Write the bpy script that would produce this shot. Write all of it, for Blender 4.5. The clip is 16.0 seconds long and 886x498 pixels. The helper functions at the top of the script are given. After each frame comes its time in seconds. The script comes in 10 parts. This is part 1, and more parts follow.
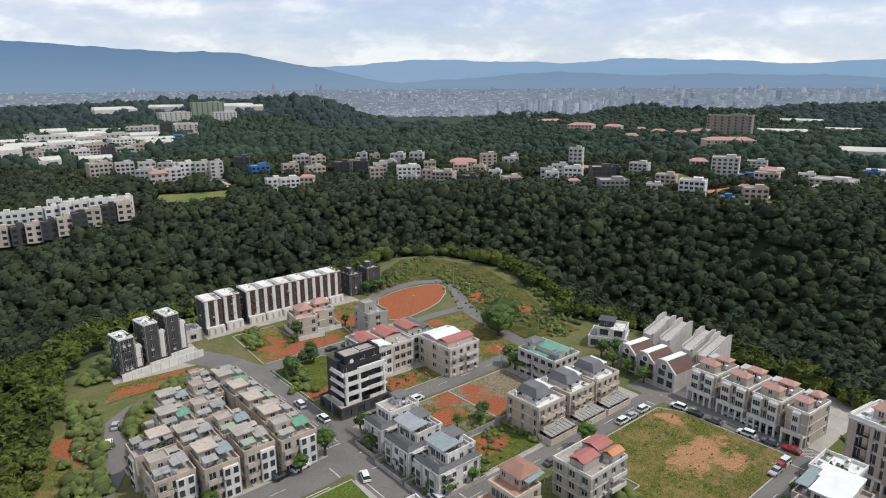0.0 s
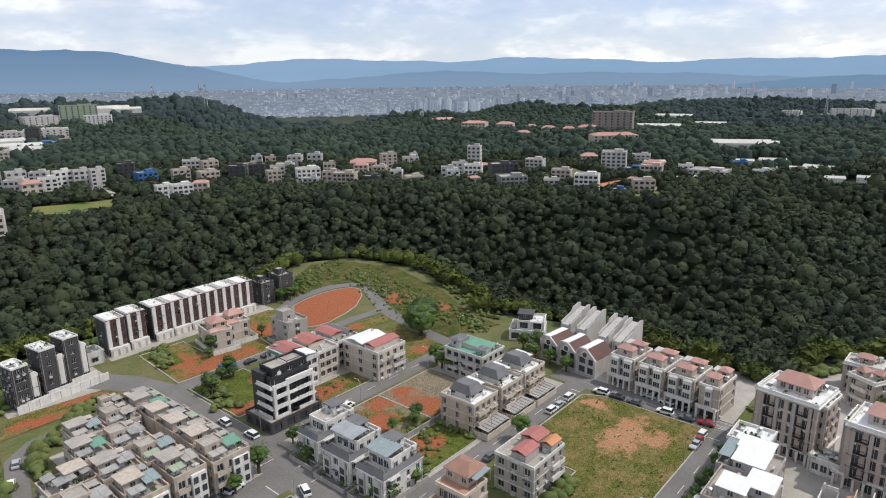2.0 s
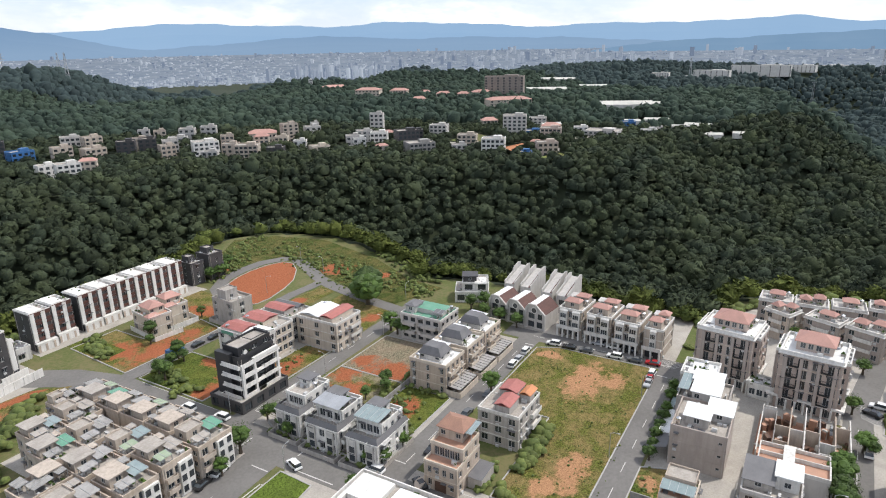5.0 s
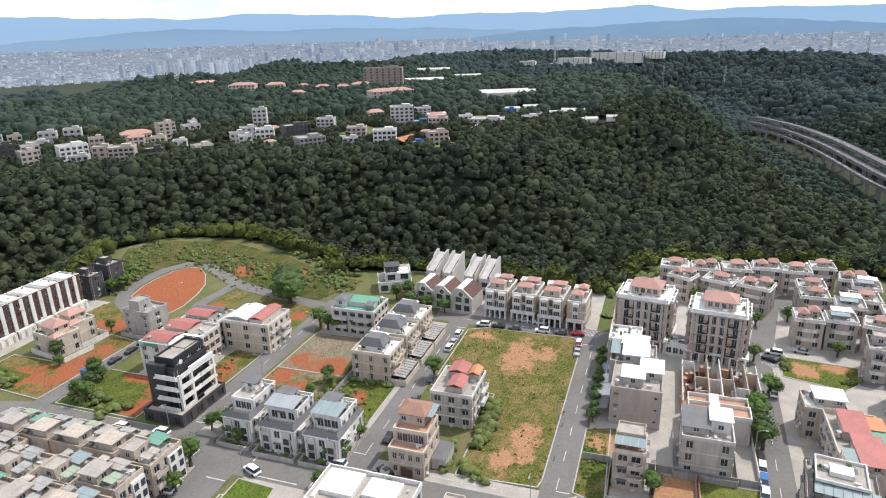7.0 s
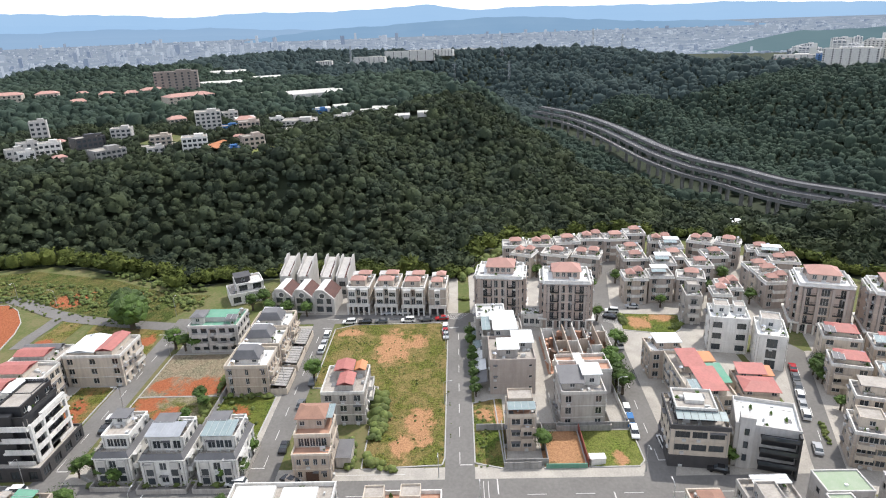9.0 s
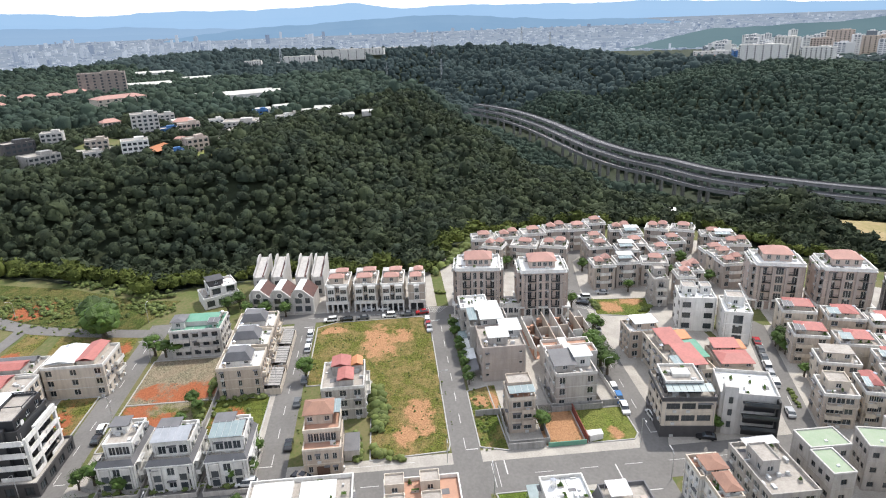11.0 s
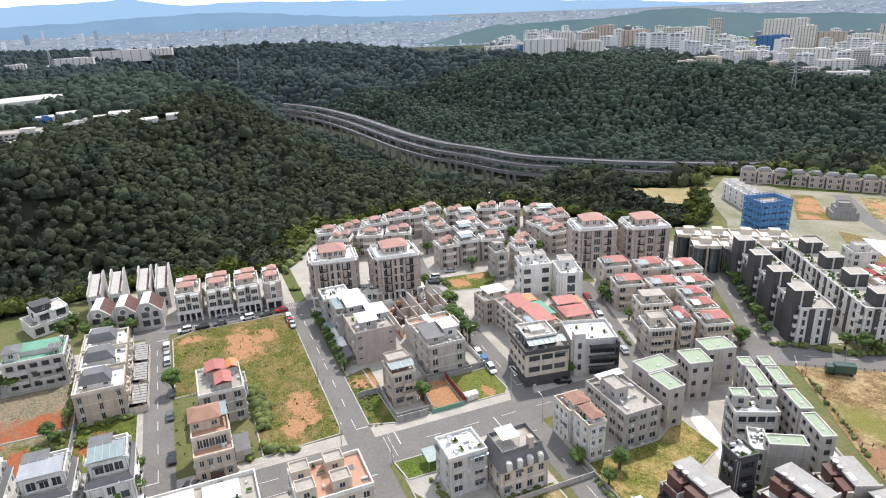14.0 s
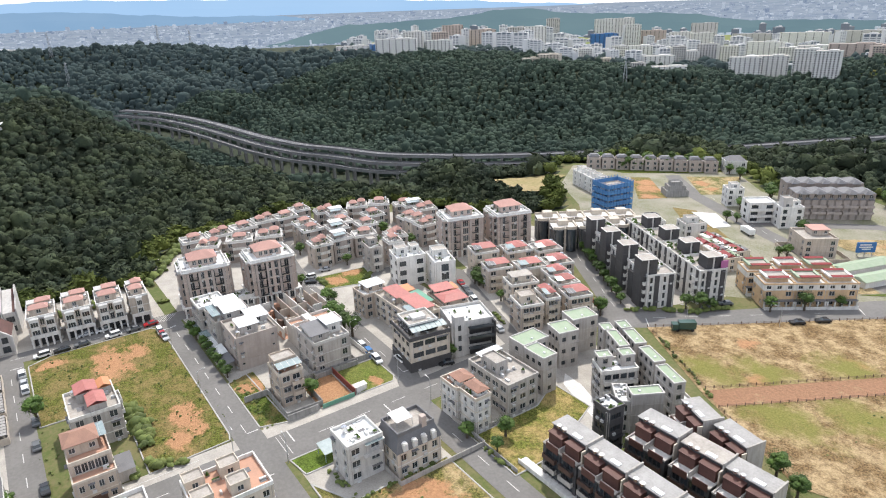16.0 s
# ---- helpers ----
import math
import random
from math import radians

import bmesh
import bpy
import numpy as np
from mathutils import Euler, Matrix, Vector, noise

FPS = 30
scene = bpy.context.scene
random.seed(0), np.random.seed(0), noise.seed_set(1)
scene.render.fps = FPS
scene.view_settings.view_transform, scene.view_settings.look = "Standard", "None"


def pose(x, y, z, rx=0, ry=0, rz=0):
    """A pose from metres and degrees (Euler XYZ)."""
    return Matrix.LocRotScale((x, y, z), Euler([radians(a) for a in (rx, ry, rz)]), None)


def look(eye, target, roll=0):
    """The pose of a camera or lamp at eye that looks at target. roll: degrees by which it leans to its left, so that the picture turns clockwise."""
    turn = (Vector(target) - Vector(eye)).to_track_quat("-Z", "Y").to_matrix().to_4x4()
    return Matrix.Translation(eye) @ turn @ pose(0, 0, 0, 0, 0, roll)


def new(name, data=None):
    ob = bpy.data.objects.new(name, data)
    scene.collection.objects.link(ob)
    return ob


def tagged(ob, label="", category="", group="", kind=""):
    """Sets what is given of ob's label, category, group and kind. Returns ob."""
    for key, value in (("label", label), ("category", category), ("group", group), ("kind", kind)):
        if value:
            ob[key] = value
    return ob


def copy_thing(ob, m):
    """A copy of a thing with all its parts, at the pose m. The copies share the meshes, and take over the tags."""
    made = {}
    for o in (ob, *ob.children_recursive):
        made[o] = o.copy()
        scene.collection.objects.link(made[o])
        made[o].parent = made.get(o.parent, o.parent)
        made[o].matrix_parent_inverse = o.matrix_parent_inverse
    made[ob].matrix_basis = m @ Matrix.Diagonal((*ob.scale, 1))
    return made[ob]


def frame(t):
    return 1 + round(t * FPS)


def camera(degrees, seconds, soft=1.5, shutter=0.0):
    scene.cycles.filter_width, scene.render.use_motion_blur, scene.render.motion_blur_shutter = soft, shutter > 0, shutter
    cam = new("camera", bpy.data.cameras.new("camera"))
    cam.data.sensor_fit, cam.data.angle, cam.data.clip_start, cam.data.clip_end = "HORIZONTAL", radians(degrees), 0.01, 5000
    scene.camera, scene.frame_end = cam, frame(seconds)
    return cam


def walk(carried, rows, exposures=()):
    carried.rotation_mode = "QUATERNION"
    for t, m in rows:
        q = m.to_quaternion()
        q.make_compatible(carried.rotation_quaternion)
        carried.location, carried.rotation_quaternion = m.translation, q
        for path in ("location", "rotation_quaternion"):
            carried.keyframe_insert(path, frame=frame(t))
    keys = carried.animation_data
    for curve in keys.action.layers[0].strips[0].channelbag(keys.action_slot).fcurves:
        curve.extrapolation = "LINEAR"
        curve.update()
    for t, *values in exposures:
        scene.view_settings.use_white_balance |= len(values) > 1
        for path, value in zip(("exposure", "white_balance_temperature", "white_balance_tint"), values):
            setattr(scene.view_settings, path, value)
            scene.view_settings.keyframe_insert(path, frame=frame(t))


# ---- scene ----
cam = camera(68.6, 16.0, soft=1.1)
METRES, EYE, TILT, LEAN, TURN = 97.9, 91.5, 0.0, 0.0, -39.9
ROWS = [
    (0.0, 0.0, 0.0, 0.0, -0.1, -14.64, 0.39),
    (0.5, -0.0153, 0.0061, 0.0013, -2.79, -14.65, 0.46),
    (1.0, -0.0352, 0.0099, 0.0036, -5.15, -14.7, 0.53),
    (1.5, -0.0592, 0.0129, 0.0047, -7.44, -14.73, 0.6),
    (2.0, -0.0864, 0.0156, 0.0057, -9.72, -14.81, 0.67),
    (2.5, -0.1168, 0.0182, 0.0061, -11.95, -14.89, 0.74),
    (3.0, -0.1492, 0.0213, 0.0067, -14.18, -15.09, 0.82),
    (3.5, -0.1834, 0.0245, 0.007, -16.41, -15.83, 0.92),
    (4.0, -0.2196, 0.0288, 0.0085, -18.46, -16.93, 1.01),
    (6.5, -0.4086, 0.0647, 0.0163, -25.62, -18.47, 1.44),
    (7.0, -0.446, 0.0771, 0.0168, -31.41, -18.74, 1.58),
    (7.5, -0.4839, 0.0918, 0.0176, -37.55, -18.92, 1.74),
    (8.0, -0.5216, 0.1086, 0.0186, -42.12, -19.07, 1.86),
    (8.5, -0.5579, 0.1278, 0.0192, -46.22, -19.2, 1.93),
    (11.0, -0.7232, 0.2398, 0.0272, -55.36, -19.65, 2.04),
    (11.5, -0.7497, 0.2606, 0.0281, -58.0, -19.75, 2.04),
    (12.0, -0.7736, 0.2777, 0.0297, -60.49, -19.86, 2.05),
    (12.5, -0.7968, 0.2911, 0.03, -63.05, -19.98, 2.05),
    (13.0, -0.8188, 0.3017, 0.0304, -65.66, -20.14, 2.04),
    (13.5, -0.8401, 0.3089, 0.0304, -68.51, -20.29, 2.02),
    (14.0, -0.8606, 0.3157, 0.0301, -72.58, -20.45, 2.01),
    (14.5, -0.88, 0.3223, 0.0303, -76.09, -20.56, 1.96),
    (15.0, -0.8963, 0.3271, 0.0301, -79.09, -20.66, 1.92),
    (15.5, -0.91, 0.3318, 0.0301, -82.22, -20.77, 1.87),
    (16.0, -0.9214, 0.3363, 0.0298, -85.14, -20.86, 1.82),
]
walk(cam, [(t, pose(0, 0, EYE, TILT, LEAN, TURN) @ pose(METRES * x, METRES * y, METRES * z, 90 + pitch, roll, yaw)) for t, x, y, z, yaw, pitch, roll in ROWS],
     exposures=[(0.0, -0.46), (4.0, -0.25), (6.5, 0.02), (9.0, 0.15), (12.0, 0.22), (16.0, 0.24)])

# ---- light: one high sun behind thin cloud, and the sky ----
SUN_DIR = Vector((0.62, -0.60, 1.30)).normalized()
SUN_EL = math.asin(SUN_DIR.z)
SUN_AZ = math.atan2(SUN_DIR.x, SUN_DIR.y)
sun_data = bpy.data.lights.new("sun", "SUN")
sun_data.energy, sun_data.angle, sun_data.color = 3.9, radians(1.0), (1.0, 0.945, 0.88)
sun = new("sun", sun_data)
sun.matrix_world = look((0, 0, 400), Vector((0, 0, 400)) - SUN_DIR)

world = bpy.data.worlds.new("sky")
scene.world = world
world.use_nodes = True
wn, wl = world.node_tree.nodes, world.node_tree.links
wn.clear()


def wnode(kind, **kw):
    n = wn.new(kind)
    for k, v in kw.items():
        n.inputs[k].default_value = v
    return n


w_out, w_bg = wn.new("ShaderNodeOutputWorld"), wn.new("ShaderNodeBackground")
w_sky = wn.new("ShaderNodeTexSky")
w_sky.sky_type, w_sky.sun_disc = "NISHITA", False
w_sky.sun_elevation, w_sky.sun_rotation = SUN_EL, SUN_AZ
w_sky.air_density, w_sky.dust_density, w_sky.altitude = 1.0, 0.4, 300
w_gain = wn.new("ShaderNodeVectorMath")
w_gain.operation = "MULTIPLY"
w_gain.inputs[1].default_value = (0.088, 0.098, 0.135)
wl.new(w_sky.outputs[0], w_gain.inputs[0])
w_tc, w_map = wn.new("ShaderNodeTexCoord"), wn.new("ShaderNodeMapping")
w_map.inputs["Scale"].default_value = (1.0, 1.0, 7.0)
wl.new(w_tc.outputs["Generated"], w_map.inputs[0])
# a thin veil in long soft layers
w_n1 = wnode("ShaderNodeTexNoise", Scale=2.4, Detail=7.0, Roughness=0.55, Distortion=0.2)
wl.new(w_map.outputs[0], w_n1.inputs["Vector"])
w_r1 = wn.new("ShaderNodeValToRGB")
w_r1.color_ramp.elements[0].position, w_r1.color_ramp.elements[1].position = 0.38, 0.66
w_r1.color_ramp.elements[0].color, w_r1.color_ramp.elements[1].color = (0.50, 0.50, 0.50, 1), (0.96, 0.96, 0.96, 1)
wl.new(w_n1.outputs[0], w_r1.inputs[0])
# heaped clouds: bright tops over grey feet
w_map2 = wn.new("ShaderNodeMapping")
w_map2.inputs["Scale"].default_value = (1.0, 1.0, 2.6)
wl.new(w_tc.outputs["Generated"], w_map2.inputs[0])
w_n2 = wnode("ShaderNodeTexNoise", Scale=9.0, Detail=9.0, Roughness=0.6, Distortion=0.15)
wl.new(w_map2.outputs[0], w_n2.inputs["Vector"])
w_r2 = wn.new("ShaderNodeValToRGB")
w_r2.color_ramp.elements[0].position, w_r2.color_ramp.elements[1].position = 0.40, 0.62
w_r2.color_ramp.elements[0].color, w_r2.color_ramp.elements[1].color = (0.74, 0.80, 0.89, 1), (1.12, 1.12, 1.11, 1)
w_e = w_r2.color_ramp.elements.new(0.52)
w_e.color = (0.86, 0.89, 0.94, 1)
wl.new(w_n2.outputs[0], w_r2.inputs[0])
w_mix = wn.new("ShaderNodeMix")
w_mix.data_type = "RGBA"
wl.new(w_r1.outputs[0], w_mix.inputs[0])
wl.new(w_gain.outputs[0], w_mix.inputs[6])
wl.new(w_r2.outputs[0], w_mix.inputs[7])
wl.new(w_mix.outputs[2], w_bg.inputs[0])
w_bg.inputs[1].default_value = 1.34
wl.new(w_bg.outputs[0], w_out.inputs[0])


# ---- materials ----
def material(name, base, second=None, rough=0.8, metal=0.0, scale=0.35, fine=5.0, stains=0.0, bump=0.0, spec=0.3, per_object=0.0, stretch=(1, 1, 1), mid=0.5, width=0.22, per_island=0.0):
    """A surface with two colours mixed by coarse and fine noise, streaky stains, a bump, and some change from piece to piece."""
    m = bpy.data.materials.new(name)
    m.use_nodes = True
    nt = m.node_tree
    n, l = nt.nodes, nt.links
    b = n["Principled BSDF"]
    second = second or tuple(c * 0.78 for c in base)
    geo, mp = n.new("ShaderNodeNewGeometry"), n.new("ShaderNodeMapping")
    mp.inputs["Scale"].default_value = stretch
    l.new(geo.outputs["Position"], mp.inputs[0])
    big, small = n.new("ShaderNodeTexNoise"), n.new("ShaderNodeTexNoise")
    for t, s, d in ((big, scale, 5), (small, fine, 4)):
        t.inputs["Scale"].default_value, t.inputs["Detail"].default_value, t.inputs["Roughness"].default_value = s, d, 0.6
        l.new(mp.outputs[0], t.inputs["Vector"])
    add = n.new("ShaderNodeMath")
    add.operation = "MULTIPLY_ADD"
    add.inputs[1].default_value = 0.45
    l.new(small.outputs[0], add.inputs[0])
    half = n.new("ShaderNodeMath")
    half.operation = "MULTIPLY"
    half.inputs[1].default_value = 0.55
    l.new(big.outputs[0], half.inputs[0])
    l.new(half.outputs[0], add.inputs[2])
    ramp = n.new("ShaderNodeMapRange")
    ramp.inputs["From Min"].default_value, ramp.inputs["From Max"].default_value = mid - width / 2, mid + width / 2
    l.new(add.outputs[0], ramp.inputs["Value"])
    mix = n.new("ShaderNodeMix")
    mix.data_type = "RGBA"
    l.new(ramp.outputs[0], mix.inputs[0])
    mix.inputs[6].default_value, mix.inputs[7].default_value = (*second, 1), (*base, 1)
    colour = mix.outputs[2]
    if stains:
        st, sm, sr = n.new("ShaderNodeTexNoise"), n.new("ShaderNodeMapping"), n.new("ShaderNodeMapRange")
        sm.inputs["Scale"].default_value = (1.1, 1.1, 0.12)
        st.inputs["Scale"].default_value, st.inputs["Detail"].default_value = 1.3, 6
        l.new(geo.outputs["Position"], sm.inputs[0])
        l.new(sm.outputs[0], st.inputs["Vector"])
        sr.inputs["From Min"].default_value, sr.inputs["From Max"].default_value = 0.42, 0.72
        sr.inputs["To Min"].default_value, sr.inputs["To Max"].default_value = 1.0, 1.0 - stains
        l.new(st.outputs[0], sr.inputs["Value"])
        sc = n.new("ShaderNodeVectorMath")
        sc.operation = "SCALE"
        l.new(colour, sc.inputs[0])
        l.new(sr.outputs[0], sc.inputs["Scale"])
        colour = sc.outputs[0]
    for amount, node, out in ((per_object, "ShaderNodeObjectInfo", "Random"), (per_island, "ShaderNodeNewGeometry", "Random Per Island")):
        if amount:
            oi, orr, sc = n.new(node), n.new("ShaderNodeMapRange"), n.new("ShaderNodeVectorMath")
            orr.inputs["To Min"].default_value, orr.inputs["To Max"].default_value = 1 - amount, 1 + amount * 0.6
            l.new(oi.outputs[out], orr.inputs["Value"])
            sc.operation = "SCALE"
            l.new(colour, sc.inputs[0])
            l.new(orr.outputs[0], sc.inputs["Scale"])
            colour = sc.outputs[0]
    l.new(colour, b.inputs["Base Color"])
    b.inputs["Roughness"].default_value, b.inputs["Metallic"].default_value = rough, metal
    b.inputs["Specular IOR Level"].default_value = spec
    if bump:
        bp = n.new("ShaderNodeBump")
        bp.inputs["Strength"].default_value, bp.inputs["Distance"].default_value = min(1.0, bump), bump
        l.new(add.outputs[0], bp.inputs["Height"])
        l.new(bp.outputs[0], b.inputs["Normal"])
    return m


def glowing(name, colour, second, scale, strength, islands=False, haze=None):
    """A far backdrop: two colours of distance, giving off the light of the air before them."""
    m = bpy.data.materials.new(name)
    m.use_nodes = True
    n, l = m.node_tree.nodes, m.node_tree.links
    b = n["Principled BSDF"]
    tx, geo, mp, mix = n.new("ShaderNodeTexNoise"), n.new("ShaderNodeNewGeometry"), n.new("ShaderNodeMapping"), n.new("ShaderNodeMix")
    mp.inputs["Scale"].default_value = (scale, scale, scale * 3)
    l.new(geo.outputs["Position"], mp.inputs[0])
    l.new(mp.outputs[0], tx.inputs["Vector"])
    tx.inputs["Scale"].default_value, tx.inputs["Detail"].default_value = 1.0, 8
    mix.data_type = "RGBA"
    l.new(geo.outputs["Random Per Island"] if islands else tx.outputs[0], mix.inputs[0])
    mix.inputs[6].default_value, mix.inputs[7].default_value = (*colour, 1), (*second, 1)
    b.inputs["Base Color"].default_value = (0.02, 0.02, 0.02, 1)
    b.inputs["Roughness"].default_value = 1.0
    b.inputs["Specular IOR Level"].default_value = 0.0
    # towards the foot the emission fades to a paler haze colour
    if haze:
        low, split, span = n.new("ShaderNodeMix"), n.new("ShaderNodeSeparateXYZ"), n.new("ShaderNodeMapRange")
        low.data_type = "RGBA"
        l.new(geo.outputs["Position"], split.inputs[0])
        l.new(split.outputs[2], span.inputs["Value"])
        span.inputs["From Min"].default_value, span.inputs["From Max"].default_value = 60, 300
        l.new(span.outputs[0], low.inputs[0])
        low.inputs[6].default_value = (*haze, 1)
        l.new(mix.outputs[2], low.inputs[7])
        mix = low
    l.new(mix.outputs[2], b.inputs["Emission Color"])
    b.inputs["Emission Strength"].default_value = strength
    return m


M = {}
M["white"] = material("white_paint", (0.76, 0.745, 0.71), (0.62, 0.605, 0.57), stains=0.18, bump=0.02)
M["offwhite"] = material("offwhite_render", (0.70, 0.68, 0.64), (0.58, 0.565, 0.53), stains=0.22, bump=0.02)
M["cream"] = material("cream_tile", (0.60, 0.53, 0.44), (0.51, 0.445, 0.37), stains=0.18, bump=0.02)
M["tan"] = material("tan_tile", (0.50, 0.42, 0.345), (0.42, 0.35, 0.285), stains=0.2, bump=0.02)
M["beige"] = material("beige_stone", (0.52, 0.45, 0.38), (0.43, 0.37, 0.31), stains=0.25, bump=0.03)
M["taupe"] = material("taupe_tile", (0.43, 0.375, 0.335), (0.36, 0.312, 0.277), stains=0.15, fine=9, bump=0.02)
M["brick"] = material("brown_brick_cladding", (0.51, 0.425, 0.37), (0.42, 0.345, 0.30), fine=11, stains=0.12, bump=0.02)
M["greywall"] = material("grey_render", (0.45, 0.42, 0.385), (0.37, 0.345, 0.315), stains=0.25, bump=0.02)
M["lightgrey"] = material("light_grey_tile", (0.56, 0.54, 0.51), (0.47, 0.45, 0.425), stains=0.2, bump=0.02)
M["concrete"] = material("concrete", (0.36, 0.35, 0.33), (0.27, 0.262, 0.25), stains=0.3, bump=0.03)
M["paving"] = material("concrete_paving", (0.42, 0.39, 0.345), (0.30, 0.28, 0.25), scale=0.2, fine=2.5, bump=0.02)
M["black"] = material("black_tile", (0.035, 0.036, 0.040), (0.025, 0.026, 0.028), rough=0.45, spec=0.5, stains=0.1)
M["charcoal"] = material("charcoal_cladding", (0.082, 0.079, 0.080), (0.060, 0.058, 0.060), rough=0.55, stains=0.15)
M["slate"] = material("grey_slate_roof", (0.17, 0.168, 0.172), (0.125, 0.124, 0.128), rough=0.6, bump=0.03, fine=8)
M["redbrown"] = material("red_brown_boards", (0.125, 0.058, 0.046), (0.085, 0.042, 0.035), rough=0.6, stretch=(1, 1, 4), stains=0.1)
M["brownpanel"] = material("brown_panels", (0.105, 0.062, 0.048), (0.075, 0.045, 0.036), rough=0.55, stretch=(1, 1, 5), stains=0.15)
M["redroof"] = material("faded_red_roof", (0.44, 0.16, 0.14), (0.36, 0.14, 0.12), rough=0.6, stains=0.15, per_object=0.12)
M["coralroof"] = material("coral_tile_roof", (0.47, 0.27, 0.225), (0.38, 0.22, 0.185), rough=0.75, fine=7, bump=0.03, per_object=0.1)
M["tileroof"] = material("weathered_clay_tiles", (0.34, 0.195, 0.14), (0.25, 0.145, 0.11), rough=0.85, fine=7, bump=0.04)
M["orangeroof"] = material("orange_roof_sheet", (0.55, 0.235, 0.105), (0.45, 0.20, 0.10), rough=0.6)
M["greenroof"] = material("green_roof_paint", (0.115, 0.30, 0.205), (0.16, 0.31, 0.235), rough=0.7, stains=0.1)
M["palegreen"] = material("pale_green_roof_membrane", (0.26, 0.335, 0.225), (0.32, 0.365, 0.275), rough=0.8, scale=0.6)
M["whiteroof"] = material("white_metal_roof", (0.78, 0.79, 0.78), (0.66, 0.67, 0.66), rough=0.4, spec=0.5, scale=0.5)
M["greyroof"] = material("grey_flat_roof", (0.41, 0.375, 0.335), (0.29, 0.265, 0.235), scale=0.4, fine=2, bump=0.02)
M["palette_terrace"] = material("terracotta_terrace_tiles", (0.46, 0.265, 0.185), (0.38, 0.225, 0.16), fine=4)
M["metal"] = material("galvanised_sheet", (0.52, 0.53, 0.54), (0.42, 0.43, 0.44), rough=0.35, metal=0.7)
M["steel"] = material("stainless_steel", (0.70, 0.70, 0.70), (0.60, 0.60, 0.60), rough=0.25, metal=1.0)
M["leafpot"] = material("potted_plants", (0.07, 0.12, 0.025), (0.035, 0.06, 0.015), rough=0.9, fine=6)
M["darkmetal"] = material("dark_metal", (0.055, 0.055, 0.058), (0.04, 0.04, 0.042), rough=0.4, metal=0.4)
M["frame"] = material("window_frame_paint", (0.55, 0.55, 0.54), (0.48, 0.48, 0.47), rough=0.5)
M["darkframe"] = material("dark_window_frame", (0.05, 0.05, 0.052), rough=0.45)
M["glass"] = material("window_glass", (0.035, 0.045, 0.052), (0.06, 0.07, 0.078), rough=0.08, spec=0.8, per_object=0.45, scale=0.4)
M["canopy"] = material("blue_green_glass_canopy", (0.26, 0.32, 0.32), (0.20, 0.255, 0.26), rough=0.3, spec=0.5, scale=0.7)
M["shutter"] = material("grey_roller_shutter", (0.33, 0.33, 0.33), (0.27, 0.27, 0.27), rough=0.5, stretch=(1, 1, 9))
M["wood"] = material("dark_stained_wood", (0.14, 0.085, 0.06), (0.10, 0.06, 0.045), rough=0.6)
M["asphalt"] = material("asphalt", (0.182, 0.174, 0.164), (0.14, 0.134, 0.126), rough=0.9, scale=0.08, fine=1.2, bump=0.01)
M["line"] = material("road_marking_paint", (0.62, 0.61, 0.58), (0.45, 0.44, 0.42), rough=0.8, fine=3)
M["kerb"] = material("concrete_kerb", (0.42, 0.41, 0.39), (0.34, 0.33, 0.31), fine=2)
M["grass"] = material("rough_grass", (0.085, 0.11, 0.03), (0.15, 0.135, 0.062), rough=0.95, scale=0.09, fine=0.9, bump=0.25, width=0.16)
M["meadow"] = material("green_meadow", (0.105, 0.155, 0.035), (0.175, 0.165, 0.055), rough=0.95, scale=0.05, fine=0.7, bump=0.3, width=0.16)
M["straw"] = material("dry_straw_field", (0.36, 0.275, 0.15), (0.235, 0.20, 0.085), rough=0.95, scale=0.035, fine=0.5, bump=0.15, stretch=(1, 1, 1), width=0.18)
M["soil"] = material("orange_clay_soil", (0.46, 0.20, 0.10), (0.36, 0.155, 0.08), rough=0.95, scale=0.12, fine=1.5, bump=0.08)
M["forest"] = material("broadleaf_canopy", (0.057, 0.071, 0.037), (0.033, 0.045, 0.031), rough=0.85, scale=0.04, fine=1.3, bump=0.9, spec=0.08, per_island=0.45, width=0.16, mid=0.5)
# edge canopy: lighter green, with the sunlit look put into its colour
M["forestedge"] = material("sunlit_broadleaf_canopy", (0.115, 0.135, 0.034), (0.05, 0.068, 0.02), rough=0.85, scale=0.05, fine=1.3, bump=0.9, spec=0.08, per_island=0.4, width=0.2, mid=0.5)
# far canopy copies: haze of distance put into bluer leaf colours
M["forestfar"] = material("hazy_far_broadleaf_canopy", (0.052, 0.074, 0.052), (0.036, 0.054, 0.043), rough=0.9, scale=0.012, fine=0.9, bump=1.0, spec=0.08, per_island=0.34, width=0.16)
M["forestlast"] = material("hazy_farthest_broadleaf_canopy", (0.048, 0.068, 0.064), (0.038, 0.055, 0.056), rough=0.9, scale=0.008, fine=0.4, bump=0.8, spec=0.08, per_island=0.28, width=0.16)
M["shedroof"] = material("weathered_pale_sheet_roof", (0.60, 0.59, 0.53), (0.47, 0.46, 0.42), rough=0.5, scale=0.05, fine=0.6)
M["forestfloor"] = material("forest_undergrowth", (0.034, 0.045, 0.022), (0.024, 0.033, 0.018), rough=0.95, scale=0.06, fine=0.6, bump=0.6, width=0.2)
M["leaf"] = material("tree_leaves", (0.075, 0.128, 0.022), (0.038, 0.072, 0.015), rough=0.7, scale=0.5, fine=3, per_object=0.3, per_island=0.35)
M["shrub"] = material("shrub_leaves", (0.13, 0.155, 0.042), (0.07, 0.10, 0.028), rough=0.8, scale=0.25, fine=2, per_object=0.2, per_island=0.35)
M["bark"] = material("bark", (0.10, 0.08, 0.06), rough=0.95, fine=8)
